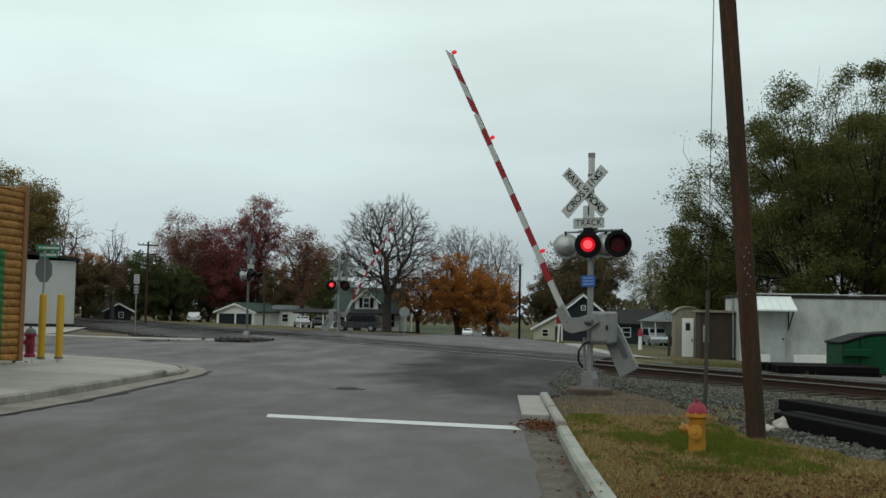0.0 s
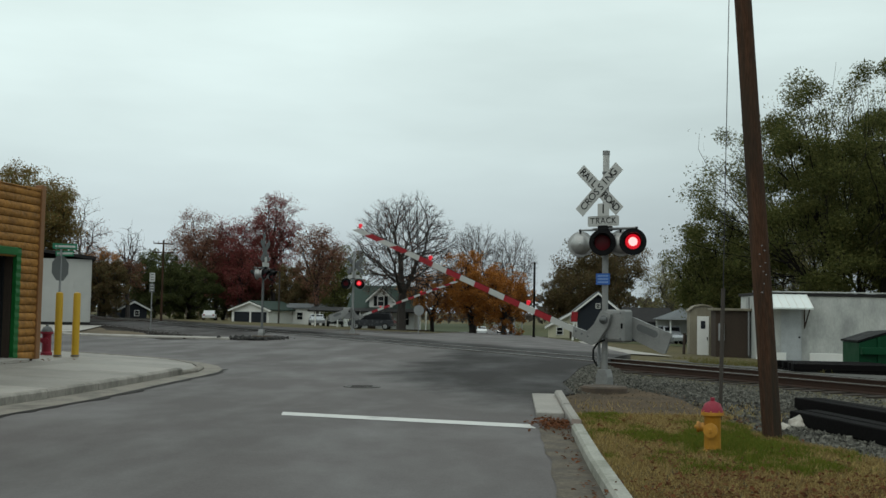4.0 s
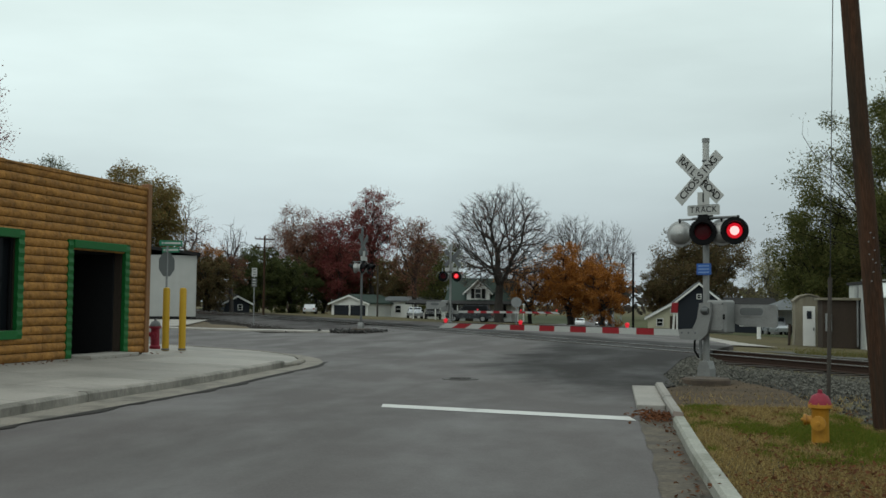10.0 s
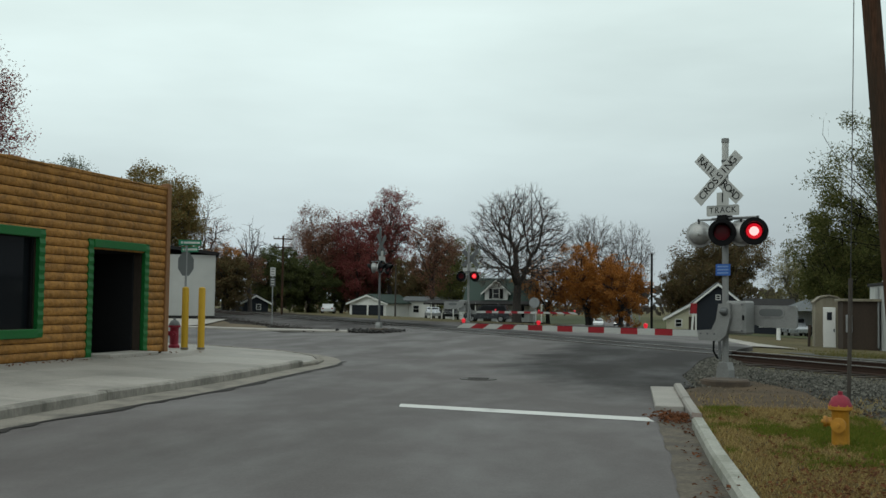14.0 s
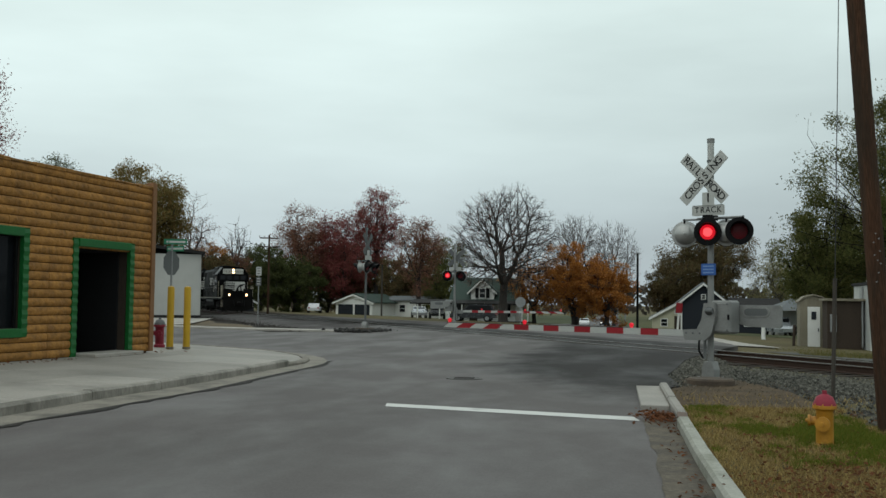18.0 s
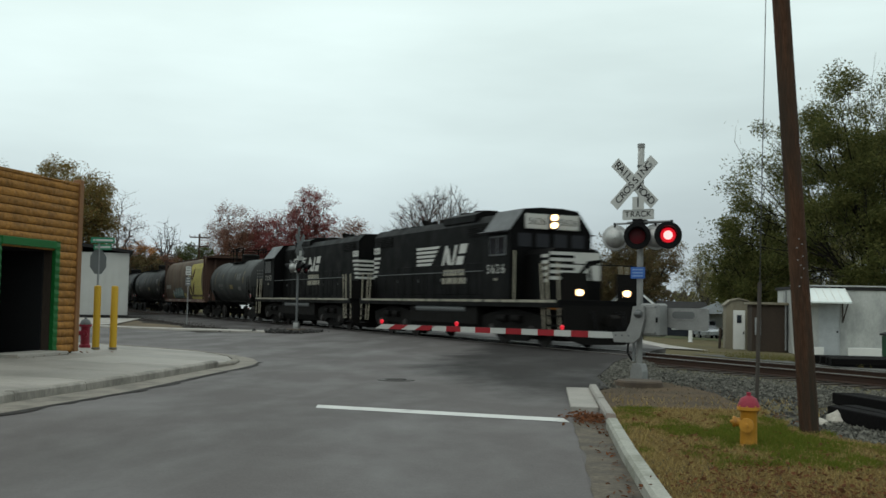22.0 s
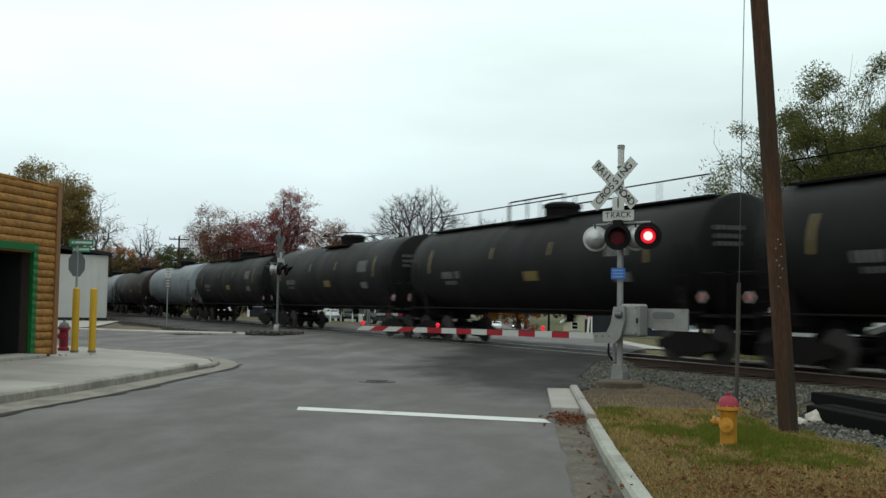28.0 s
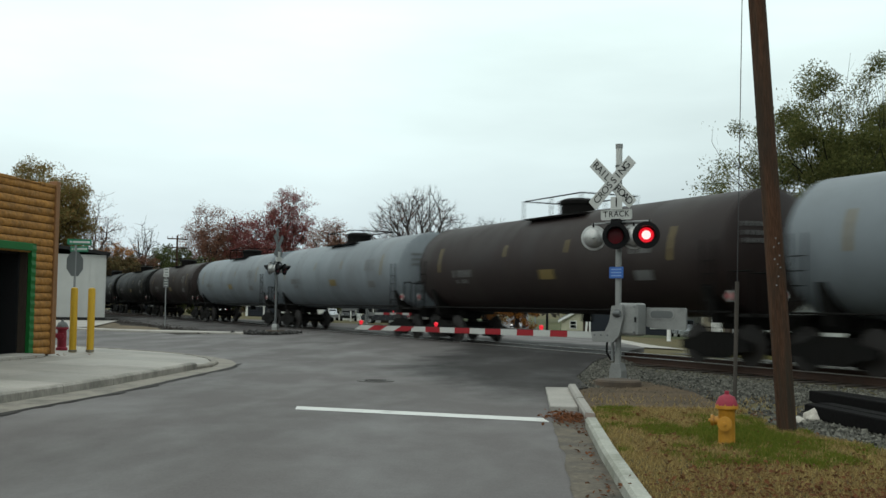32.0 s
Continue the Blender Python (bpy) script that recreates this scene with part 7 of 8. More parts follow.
TREES = [
    # name, label, bearing, distance, height, crown width to height, options
    ("oak_tree", "broad bare oak with a rounded crown of fine branches", -3.0, 114, 14.8, 0.84, dict(bark=M_BARK, leaf=L_RUST, count=9000, size=0.06, tips=1500, twigs=8, trunk=0.5, first=0.2, seed=5, ragged=0.12, vase=True, shell=0.27, fluff=0.035)),
    ("bare_tree", "tall bare grey tree with fine upright twigs", 1.0, 130, 14.2, 0.55, dict(bark=M_BARKG, tips=1000, twigs=7, trunk=0.28, seed=8, vase=True, shell=0.33)),
    ("bare_tree", "bare grey tree behind the orange maple", 3.0, 134, 13.4, 0.5, dict(bark=M_BARKG, tips=900, twigs=7, trunk=0.24, seed=21, vase=True, shell=0.33)),
    ("maple_tree", "low orange maple in full autumn colour", 0.9, 122, 9.4, 1.0, dict(leaf=L_ORANGE, count=36369, size=0.119, trunk=0.35, seed=11, first=0.12, tips=420)),
    ("maple_tree", "small orange maple beside the road", 2.6, 119, 7.4, 0.95, dict(leaf=L_ORANGE, count=23501, size=0.119, trunk=0.28, seed=12, first=0.08, tips=320)),
    ("maple_tree", "russet maple with thinning leaves", -1.3, 124, 8.2, 1.1, dict(leaf=L_ORANGE, count=12310, size=0.102, trunk=0.25, seed=14, first=0.1, tips=350, twigs=1)),
    ("red_tree", "tall dark red autumn tree", -9.9, 164, 21.0, 0.42, dict(leaf=L_RED, count=20143, size=0.136, trunk=0.38, seed=3, first=0.3, tips=520, twigs=1, fluff=0.05)),
    ("red_tree", "red maple with a dense crown", -11.7, 162, 16.2, 0.62, dict(leaf=L_RED, count=36369, size=0.145, trunk=0.38, seed=4, first=0.14, tips=480)),
    ("rusty_tree", "rust-coloured tree with thin leaves", -14.2, 160, 17.2, 0.52, dict(leaf=L_RUST, count=20143, size=0.136, trunk=0.33, seed=6, first=0.16, tips=480, twigs=1)),
    ("red_tree", "sparse red-leaved tree with reaching limbs", -7.6, 138, 13.6, 0.52, dict(leaf=L_RUST, count=12310, size=0.128, trunk=0.33, seed=9, first=0.3, tips=420, twigs=1)),
    ("rusty_tree", "brown-leaved tree with open limbs", -13.0, 166, 14.8, 0.6, dict(leaf=L_RUST, count=16786, size=0.153, seed=16, tips=400)),
    ("green_tree", "dark green shade tree behind the garage", -10.6, 168, 10.4, 1.2, dict(leaf=L_BROWN, count=33573, size=0.170, seed=17, first=0.06)),
    ("green_tree", "dark green and yellow tree behind the garage", -8.2, 158, 9.4, 1.0, dict(leaf=L_BROWN, count=29096, size=0.170, seed=18, first=0.06)),
    ("green_tree", "dark shade tree behind the red maple", -12.6, 166, 9.8, 1.2, dict(leaf=L_DKGREEN, count=31334, size=0.170, seed=41, first=0.05)),
    ("green_tree", "dense dark green hedge tree beside the track", -16.2, 146, 9.6, 0.95, dict(leaf=L_DKGREEN, count=36369, size=0.153, seed=19, first=0.05)),
    ("green_tree", "dense dark green tree beside the track", -14.4, 152, 8.4, 1.1, dict(leaf=L_DKGREEN, count=33573, size=0.153, seed=20, first=0.05)),
    ("green_tree", "dark shrubby tree at the track side", -18.7, 128, 7.6, 0.9, dict(leaf=L_BROWN, count=27977, size=0.145, seed=22, first=0.05)),
    ("bare_tree", "bare grey tree above the steel building", -19.9, 128, 14.6, 0.5, dict(bark=M_BARKG, leaf=L_RUST, count=2796, size=0.102, tips=420, twigs=3, seed=23)),
    ("bare_tree", "small bare tree with rusty lower leaves", -17.5, 132, 12.0, 0.36, dict(bark=M_BARKG, leaf=L_RUST, count=5035, size=0.102, tips=320, twigs=3, upto=0.6, seed=24)),
    ("orange_tree", "orange-brown tree behind the steel building", -18.9, 130, 9.6, 0.6, dict(leaf=L_ORANGE, count=10071, size=0.119, seed=25, tips=300)),
    ("green_tree", "olive-green tree behind the far signal", -6.4, 150, 11.6, 0.78, dict(leaf=L_WILLOW, count=26000, size=0.136, seed=26, first=0.1)),
    ("brown_tree", "dark brown-leaved oak with a broad crown", 7.9, 124, 12.6, 0.82, dict(leaf=L_BROWN, count=47560, size=0.136, trunk=0.42, seed=27, first=0.14, tips=600)),
    ("brown_tree", "dark oak beside the far road", 5.9, 132, 9.4, 0.6, dict(leaf=L_BROWN, count=23501, size=0.136, seed=28, first=0.08)),
    ("pale_tree", "pale yellow-green tree with thinning leaves", 11.5, 122, 10.4, 0.6, dict(bark=M_BARKP, leaf=L_YELLOW, count=14000, size=0.10, seed=29, tips=420, twigs=2)),
    ("pale_tree", "yellow-green tree at the yard's edge", 13.7, 112, 8.6, 0.8, dict(bark=M_BARKP, leaf=L_YELLOW, count=9386, size=0.111, seed=30, tips=380, twigs=1)),
    ("willow_tree", "broad many-stemmed tree with dark green leaf masses and fanning limbs", 21.0, 64, 17.3, 1.12, dict(bark=M_BARKD, leaf=L_WILLOW, count=215000, size=0.095, seed=31, stems=5, trunk=0.40, first=0.08, tips=1500, twigs=1, fluff=0.062, ragged=0.3, vase=True, shell=0.42, clumps=84, clump_r=1.5, gap=0.06, low=0.24)),
    ("willow_tree", "low many-stemmed tree with dark green leaf masses", 14.2, 70, 9.2, 0.8, dict(bark=M_BARKD, leaf=L_WILLOW, count=80000, size=0.09, seed=32, stems=4, trunk=0.24, first=0.04, tips=600, twigs=1, fluff=0.10, ragged=0.3, vase=True, shell=0.45, clumps=30, clump_r=1.2, gap=0.12)),
    ("willow_tree", "tall dark green tree beyond the block building", 24.4, 70, 19.0, 0.74, dict(bark=M_BARKD, leaf=L_WILLOW, count=190000, size=0.10, seed=33, stems=4, trunk=0.36, first=0.14, tips=1000, twigs=1, fluff=0.06, ragged=0.3, vase=True, shell=0.45, clumps=50, clump_r=1.6, gap=0.10)),
    ("willow_tree", "yellowing tree behind the block building", 17.6, 92, 13.5, 0.7, dict(bark=M_BARKP, leaf=L_YELLOW, count=45000, size=0.09, seed=34, stems=3, trunk=0.3, tips=600, twigs=1, vase=True, fluff=0.07, clumps=24, clump_r=1.4, gap=0.15)),
    ("shop_tree", "brown and green tree behind the shop", -22.4, 98, 14.6, 0.62, dict(leaf=L_OLIVE, count=60000, size=0.13, seed=35, first=0.2, tips=420)),
    ("shop_tree", "dark green leafy tree behind the shop", -27.0, 96, 15.0, 0.62, dict(leaf=L_DKGREEN, count=50000, size=0.12, seed=36, first=0.2, tips=420)),
    ("shop_tree", "bare twiggy tree behind the shop", -30.0, 60, 9.8, 0.6, dict(bark=M_BARKG, tips=420, twigs=3, seed=37)),
    ("shop_tree", "tall red-leaved tree beyond the shop", -31.4, 58, 17.0, 0.32, dict(leaf=L_RED, count=26600, size=0.093, seed=38, tips=420, twigs=1)),
]
for name, label, az, dist, h, spread, opt in TREES:
    x, y = at(az, dist)
    tree(name, label, x, y, gz(x, y) - 0.1, h, spread, **opt)

# the far line of woods, uneven
def far_woods(name, label, y, x0, x1, lo, hi, leafm, seed, size=1.3):
    rnd = random.Random(seed)
    verts, faces = [], []
    n = int((x1 - x0) * 9)
    for _ in range(n):
        x = rnd.uniform(x0, x1)
        top = lo + (hi - lo) * (0.5 + 0.5 * noise.noise(Vector((x * 0.045, seed, 0)))) + 1.5 * noise.noise(Vector((x * 0.3, seed, 3)))
        z = rnd.uniform(-1, 1) ** 2 * 0 + top * (1 - rnd.random() ** 1.6 * 1.05)
        c = Vector((x, y + rnd.uniform(-6, 6), z - 1.0))
        e = Euler([rnd.uniform(0, 6.28) for _ in range(3)]).to_matrix()
        w = size * rnd.uniform(0.5, 1.2)
        b = len(verts)
        verts += [tuple(c + e @ Vector(q)) for q in ((-w, 0, 0), (0, -w * 0.6, 0), (w, 0, 0), (0, w * 0.6, 0))]
        faces.append((b, b + 1, b + 2, b + 3))
    me = bpy.data.meshes.new(name)
    me.from_pydata(verts, [], faces)
    me.materials.append(leafm)
    return tagged(new(name, me), label, "woods", kind="stuff")


far_woods("far_woods", "distant brown and grey line of autumn woods", 330, -330, 330, 5, 11, leaf_mat("far_brown_woods", (0.11, 0.085, 0.07), (0.075, 0.07, 0.06)), 3, 1.5)
far_woods("far_woods", "brown hedgerow woods beyond the houses", 190, -160, -20, 4, 9, L_BROWN, 5, 0.9)
far_woods("far_woods", "olive hedgerow woods beyond the yard", 175, 22, 130, 3, 7.5, leaf_mat("olive_woods", (0.15, 0.14, 0.08), (0.10, 0.095, 0.06)), 7, 0.5)
far_woods("track_side_hedge", "dark hedge along the far side of the track", 150, -75, -39, 2.0, 5, L_DKGREEN, 9, 0.6)

# ---- street furniture ----
def utility_pole(label, m, h, r0, r1, material, arms=0, lamp=False):
    p = thing("utility_pole", label, "utility pole", m)
    tube_part("pole", (0, 0, -0.3), (0, 0, h), r0, material, p, r1=r1, n=14)
    for k in range(arms):
        z = h - 0.35 - 0.9 * k
        box_part("crossarm", (0, -0.12, z), (2.0, 0.1, 0.12), material, p)
        for x in (-1.0, -0.5, 0.5, 1.0):
            tube_part("insulator", (x, -0.12, z + 0.06), (x, -0.12, z + 0.24), 0.045, M_GALV, p, n=7)
    if lamp:
        tube_part("lamp_arm", (0, 0, h - 1.6), (-2.0, 0, h - 1.1), 0.035, M_GALV, p)
        box_part("lamp_head", (-2.2, 0, h - 1.1), (0.6, 0.25, 0.14), M_GALV, p)
    return p


lp = utility_pole("tall leaning dark creosoted utility pole by the lawn", Matrix.Translation((3.7, 12.28, 0.05)) @ pose(0, 0, 0, 0.8, -4.05, 0), 10.5, 0.113, 0.088, M_POLE)
for k in range(9):
    tube_part("staple", (-0.02 + 0.03 * (k % 3 - 1), -0.15, 1.75 + k * 0.06 + 0.04 * (k % 4)), (-0.02 + 0.03 * (k % 3 - 1), -0.165, 1.75 + k * 0.06 + 0.04 * (k % 4)), 0.008, M_GALV, lp, n=5)
guy = thing("guy_wire", "taut steel guy wire with a grey anchor pipe", "guy wire")
tube_part("anchor_pipe", (3.56, 14.15, 0.0), (3.60, 14.15, 1.88), 0.027, M_POLEGREY, guy, "dark grey anchor pipe")
tube_part("wire", (3.60, 14.15, 1.86), (3.50, 13.2, 9.8), 0.006, M_WIRE, guy, n=5)
utility_pole("distant wooden utility pole with two crossarms", pose(*at(-15.8, 105), 0.0, 0, 0, 25), 8.2, 0.13, 0.09, M_POLE, 2)
utility_pole("dark street-light pole beside the far road", pose(*at(4.25, 96), -0.75, 0, 0, 0), 6.9, 0.115, 0.09, M_UNDER, 0, True)
utility_pole("thin weathered service pole by the garage", pose(*at(-9.65, 138), -0.6, 0, 0, 0), 7.0, 0.13, 0.1, M_POLEGREY, 0)
utility_pole("thin pole far down the road", pose(*at(3.6, 210), -2.8), 7.4, 0.12, 0.1, M_GALV, 0, True)
utility_pole("thin pole farther down the road", pose(*at(3.2, 250), -3.0), 8.0, 0.12, 0.1, M_GALV, 0, True)


def hydrant(label, m, body_m, cap_m, s=1.0):
    h = thing("fire_hydrant", label, "fire hydrant", m)
    bm = bmesh.new()
    lathe(bm, [(0.12 * s, -0.05), (0.12 * s, 0.03 * s), (0.095 * s, 0.05 * s), (0.092 * s, 0.40 * s), (0.105 * s, 0.42 * s), (0.13 * s, 0.43 * s), (0.13 * s, 0.465 * s)], 20)
    part("barrel", bm, body_m, h, smooth=True)
    bm = bmesh.new()
    lathe(bm, [(0.125 * s, 0.466 * s), (0.115 * s, 0.50 * s), (0.085 * s, 0.56 * s), (0.035 * s, 0.585 * s), (0.026 * s, 0.59 * s), (0.026 * s, 0.625 * s), (0.001, 0.63 * s)], 20)
    part("bonnet", bm, cap_m, h, "domed red bonnet", smooth=True)
    for sx, r in ((-1, 0.05),):
        bm = bmesh.new()
        lathe(bm, [(r * s, sx * 0.08 * s), (r * s, sx * 0.14 * s), (r * 1.25 * s, sx * 0.142 * s), (r * 1.25 * s, sx * 0.172 * s), (0.02 * s, sx * 0.178 * s), (0.018 * s, sx * 0.2 * s)], 12, Matrix.Translation((0, 0, 0.29 * s)), "X")
        part("side_cap", bm, body_m, h, smooth=True)
    bm = bmesh.new()
    lathe(bm, [(0.065 * s, -0.08 * s), (0.065 * s, -0.13 * s), (0.08 * s, -0.132 * s), (0.08 * s, -0.165 * s), (0.022 * s, -0.17 * s), (0.02 * s, -0.19 * s)], 14, Matrix.Translation((0, 0, 0.27 * s)), "Y")
    part("front_cap", bm, body_m, h, smooth=True)
    for k in range(8):
        a = k * math.pi / 4
        tube_part("bolt", (0.117 * s * math.cos(a), 0.117 * s * math.sin(a), 0.425 * s), (0.117 * s * math.cos(a), 0.117 * s * math.sin(a), 0.482 * s), 0.01 * s, body_m, h, n=6)
    return h


hydrant("yellow fire hydrant with a faded red bonnet on the lawn", pose(2.69, 11.0, 0.08, 0, 0, -22), M_HYDY, M_HYDR, 0.92)
hydrant("dark red fire hydrant behind the yellow bollards", pose(-10.2, 26.0, 0.27, 0, 0, 10), M_HYDR, M_SIGNBACK, 1.18)
for x, y in ((-9.54, 25.0), (-9.17, 25.15)):
    b = thing("bollard", "tall yellow plastic-sleeved bollard on the sidewalk", "bollard", pose(x, y, 0.27), "bollards at the street corner")
    bm = bmesh.new()
    lathe(bm, [(0.082, -0.02), (0.085, 0.02), (0.085, 1.46), (0.075, 1.52), (0.001, 1.54)], 18)
    part("sleeve", bm, M_YELLOW, b, smooth=True)
    bm = bmesh.new()
    lathe(bm, [(0.1, -0.01), (0.1, 0.03), (0.086, 0.035)], 18)
    part("foot_ring", bm, M_KERB, b)

st = thing("stop_sign", "octagonal stop sign seen from behind, with green street plates", "street sign", pose(-10.66, 27.9, 0.2, 0, 0, 8))
tube_part("post", (0, 0.03, 0), (0, 0.03, 2.95), 0.03, M_GALV, st)
bm = bmesh.new()
prism(bm, [(0.36 * math.cos(math.pi / 8 + k * math.pi / 4), 2.28 + 0.36 * math.sin(math.pi / 8 + k * math.pi / 4)) for k in range(8)], 0.006)
part("octagon", bm, M_SIGNBACK, st, "bare metal back of the octagon", pose(0, 0, 0, 0, 0, 64))
for z, rz, w in ((2.87, 10, 0.62), (2.68, -28, 0.6)):
    pl = box_part("street_plate", (0, 0, 0), (w, 0.012, 0.15), M_SIGNGREEN, st, "green street-name plate", 0.003)
    pl.matrix_basis = Matrix.Translation((0.1, 0.0, z)) @ pose(0, 0, 0, 0, 0, rz)
    for k, wd in enumerate((0.05, 0.34, 0.09)):
        box_part("name_bar", ((-0.22, 0.0, 0.22)[k], -0.009, 0), (wd, 0.004, 0.055), M_SIGNW, pl, bevel=0)
s2 = thing("roadside_sign", "two small white regulatory plates on a thin post", "street sign", pose(-17.1, 58.4, 0.1, 0, 0, 12))
tube_part("post", (0, 0.03, -0.2), (0, 0.03, 3.3), 0.03, M_GALV, s2)
for z, h in ((3.03, 0.5), (2.44, 0.5)):
    pl = box_part("plate", (0, 0, z), (0.3, 0.01, h), M_SIGNW if z > 2.5 else M_SIGNBACK, s2)
    for k in range(3):
        box_part("text_bar", (0, -0.008, z + 0.16 - 0.15 * k), (0.18, 0.004, 0.045), M_SIGNBACK if z > 2.5 else M_SIGNW, pl, bevel=0)

# manhole, rock, marker posts
mh = thing("manhole_cover", "dark iron manhole cover in the asphalt", "manhole cover", pose(-1.8, 20.3, 0.026))
bm = bmesh.new()
lathe(bm, [(0.36, -0.02), (0.36, 0.006), (0.31, 0.008), (0.3, 0.002), (0.001, 0.002)], 24)
part("cover", bm, M_IRON, mh)
for k in range(6):
    box_part("tread_bar", (0, -0.2 + 0.08 * k, 0.006), (0.4, 0.02, 0.008), M_IRON, mh, bevel=0)


def boulder(label, m, s, seed):
    bm = bmesh.new()
    bmesh.ops.create_icosphere(bm, subdivisions=2, radius=1)
    for v in bm.verts:
        n = noise.noise(v.co * 1.3 + Vector((seed, 0, 0)))
        v.co *= 1 + 0.35 * n
        v.co.x, v.co.y, v.co.z = v.co.x * s[0], v.co.y * s[1], v.co.z * s[2]
    ob = part("rock", bm, mat("pale_limestone", (0.40, 0.37, 0.32), 0.9, vary=0.25, scale=5) if "rock" not in bpy.data.meshes else bpy.data.materials["pale_limestone"], None, m=m)
    return tagged(ob, label, "rock")


boulder("pale limestone rock at the pole's foot", pose(4.55, 13.9, 0.1), (0.17, 0.14, 0.12), 1)
boulder("small pale rock beside the pole", pose(4.2, 13.5, 0.08), (0.1, 0.08, 0.08), 4)
for az, d, lab in ((10.75, 60, "white post with an orange-red cap beyond the track"),):
    x, y = at(az, d)
    mp = thing("marker_post", lab, "marker post", pose(x, y, gz(x, y)))
    tube_part("post", (0, 0, -0.1), (0, 0, 0.8), 0.12, M_WHITE, mp, r1=0.1)
    tube_part("cap", (0, 0, 0.78), (0, 0, 1.2), 0.15, M_SIGNRED, mp, "faded red cap", r1=0.08)
x, y = at(12.25, 46)
fp = thing("fence_post", "short weathered wooden fence post in the yard", "post", pose(x, y, gz(x, y), 0, 2, 10))
box_part("post", (0, 0, 0.42), (0.1, 0.1, 1.0), M_BROWN, fp)
x, y = at(6.35, 84)
wp = thing("white_sign_post", "white leaning post with a red plate", "sign", pose(x, y, gz(x, y), 0, 4, 0))
box_part("post", (0, 0, 0.9), (0.16, 0.06, 1.9), M_WHITE, wp)
box_part("plate", (0, -0.05, 1.9), (0.5, 0.03, 0.8), M_SIGNRED, wp)
x, y = at(-2.05, 72)
ob = thing("round_sign", "round pale sign seen from behind on a thin post", "street sign", pose(x, y, gz(x, y)))
tube_part("post", (0, 0, 0), (0, 0, 1.6), 0.035, M_GALV, ob)
bm = bmesh.new()
lathe(bm, [(0.36, -0.008), (0.36, 0.008)], 20, Matrix.Translation((0, 0, 1.75)), "Y")
part("disc", bm, M_GALV, ob)


def car_thing(name, label, m, paint, kind="suv"):
    c = thing(name, label, "car", m)
    lo, hi = (0.95, 1.72) if kind == "suv" else (0.85, 1.42)
    bm = bmesh.new()
    prism(bm, [(-2.3, 0.38), (2.25, 0.38), (2.3, 0.7), (2.1, lo - 0.03), (1.0, lo + 0.06), (-2.2, lo + 0.06), (-2.33, 0.75)], 1.8)
    part("body", bm, paint, c)
    bm = bmesh.new()
    if kind == "pickup":
        pts = [(-0.4, lo), (1.05, lo), (0.55, hi), (-0.3, hi)]
    else:
        pts = [(-2.15, lo), (1.1, lo), (0.45, hi), (-1.9 if kind == "suv" else -1.1, hi)]
    prism(bm, pts, 1.55)
    cabp = part("cabin", bm, paint, c)
    bm = bmesh.new()
    prism(bm, [(pts[0][0] + 0.15, lo + 0.05), (pts[1][0] - 0.15, lo + 0.05), (pts[2][0] - 0.05, hi - 0.1), (pts[3][0] + 0.1, hi - 0.1)], 1.58)
    part("side_window", bm, M_GLASS, cabp, "dark side glass")
    bm = bmesh.new()
    quad_box(bm, (pts[1][0] - 0.3, 0, (lo + hi) / 2), (0.06, 1.35, hi - lo - 0.2), pose(0, 0, 0))
    part("windscreen", bm, M_GLASS, cabp, "dark windscreen")
    for x in (-1.45, 1.45):
        for y in (-0.84, 0.84):
            bm = bmesh.new()
            lathe(bm, [(0.2, -0.1), (0.34, -0.1), (0.36, 0.0), (0.34, 0.1), (0.2, 0.1)], 14, Matrix.Translation((x, y, 0.36)), "Y")
            w = part("wheel", bm, M_BLACK, c, smooth=True)
            bm = bmesh.new()
            lathe(bm, [(0.21, -0.105), (0.12, -0.09), (0.12, 0.09), (0.21, 0.105)], 10, Matrix.Translation((x, y, 0.36)), "Y")
            part("rim", bm, M_GALV, w)
    for y in (-0.65, 0.65):
        box_part("headlight", (2.24, y, 0.72), (0.08, 0.32, 0.16), M_WHITE, c)
        box_part("tail_light", (-2.3, y, 0.78), (0.08, 0.25, 0.2), M_SIGNRED, c)
    return c


M_CARD = mat("dark_car_paint", (0.02, 0.022, 0.026), 0.25, vary=0.1)
M_CARS = mat("silver_car_paint", (0.35, 0.37, 0.39), 0.3, metal=0.4, vary=0.08)
M_CARW = mat("white_car_paint", (0.62, 0.63, 0.64), 0.3, vary=0.05)


def parked(name, label, az, d, turn, paint, kind):
    x, y = at(az, d)
    return car_thing(name, label, pose(x, y, gz(x, y) - 0.02, 0, 0, turn), paint, kind)


parked("parked_suv", "dark SUV parked before the white house", -4.6, 104, 176, M_CARD, "suv")
parked("parked_pickup", "silver pickup parked by the porch", -7.6, 128, -80, M_CARS, "pickup")
parked("parked_car", "dark car parked by the porch", -6.6, 124, -85, M_CARD, "sedan")
parked("parked_car", "pale car under a white cover beside the garage", -13.3, 150, 100, M_CARW, "sedan")
parked("parked_suv", "silver SUV parked under the carport", 11.55, 99, -90, M_CARS, "suv")
parked("parked_suv", "dark SUV parked near the carport", 13.0, 100, 170, M_CARD, "suv")
parked("white_car", "white car standing on the far road", 1.42, 190, -92, M_CARW, "sedan")
parked("dark_hatchback", "silver hatchback standing on the far road", 2.9, 180, 88, M_CARS, "sedan")
lit_car = parked("oncoming_car", "dark car far down the road with headlights on", 2.5, 205, -92, M_CARD, "suv")
for ch in lit_car.children:
    if ch.name.startswith("headlight"):
        ch.data.materials[0] = glow("car_headlight_glow", (1.0, 0.95, 0.85), 3.0)

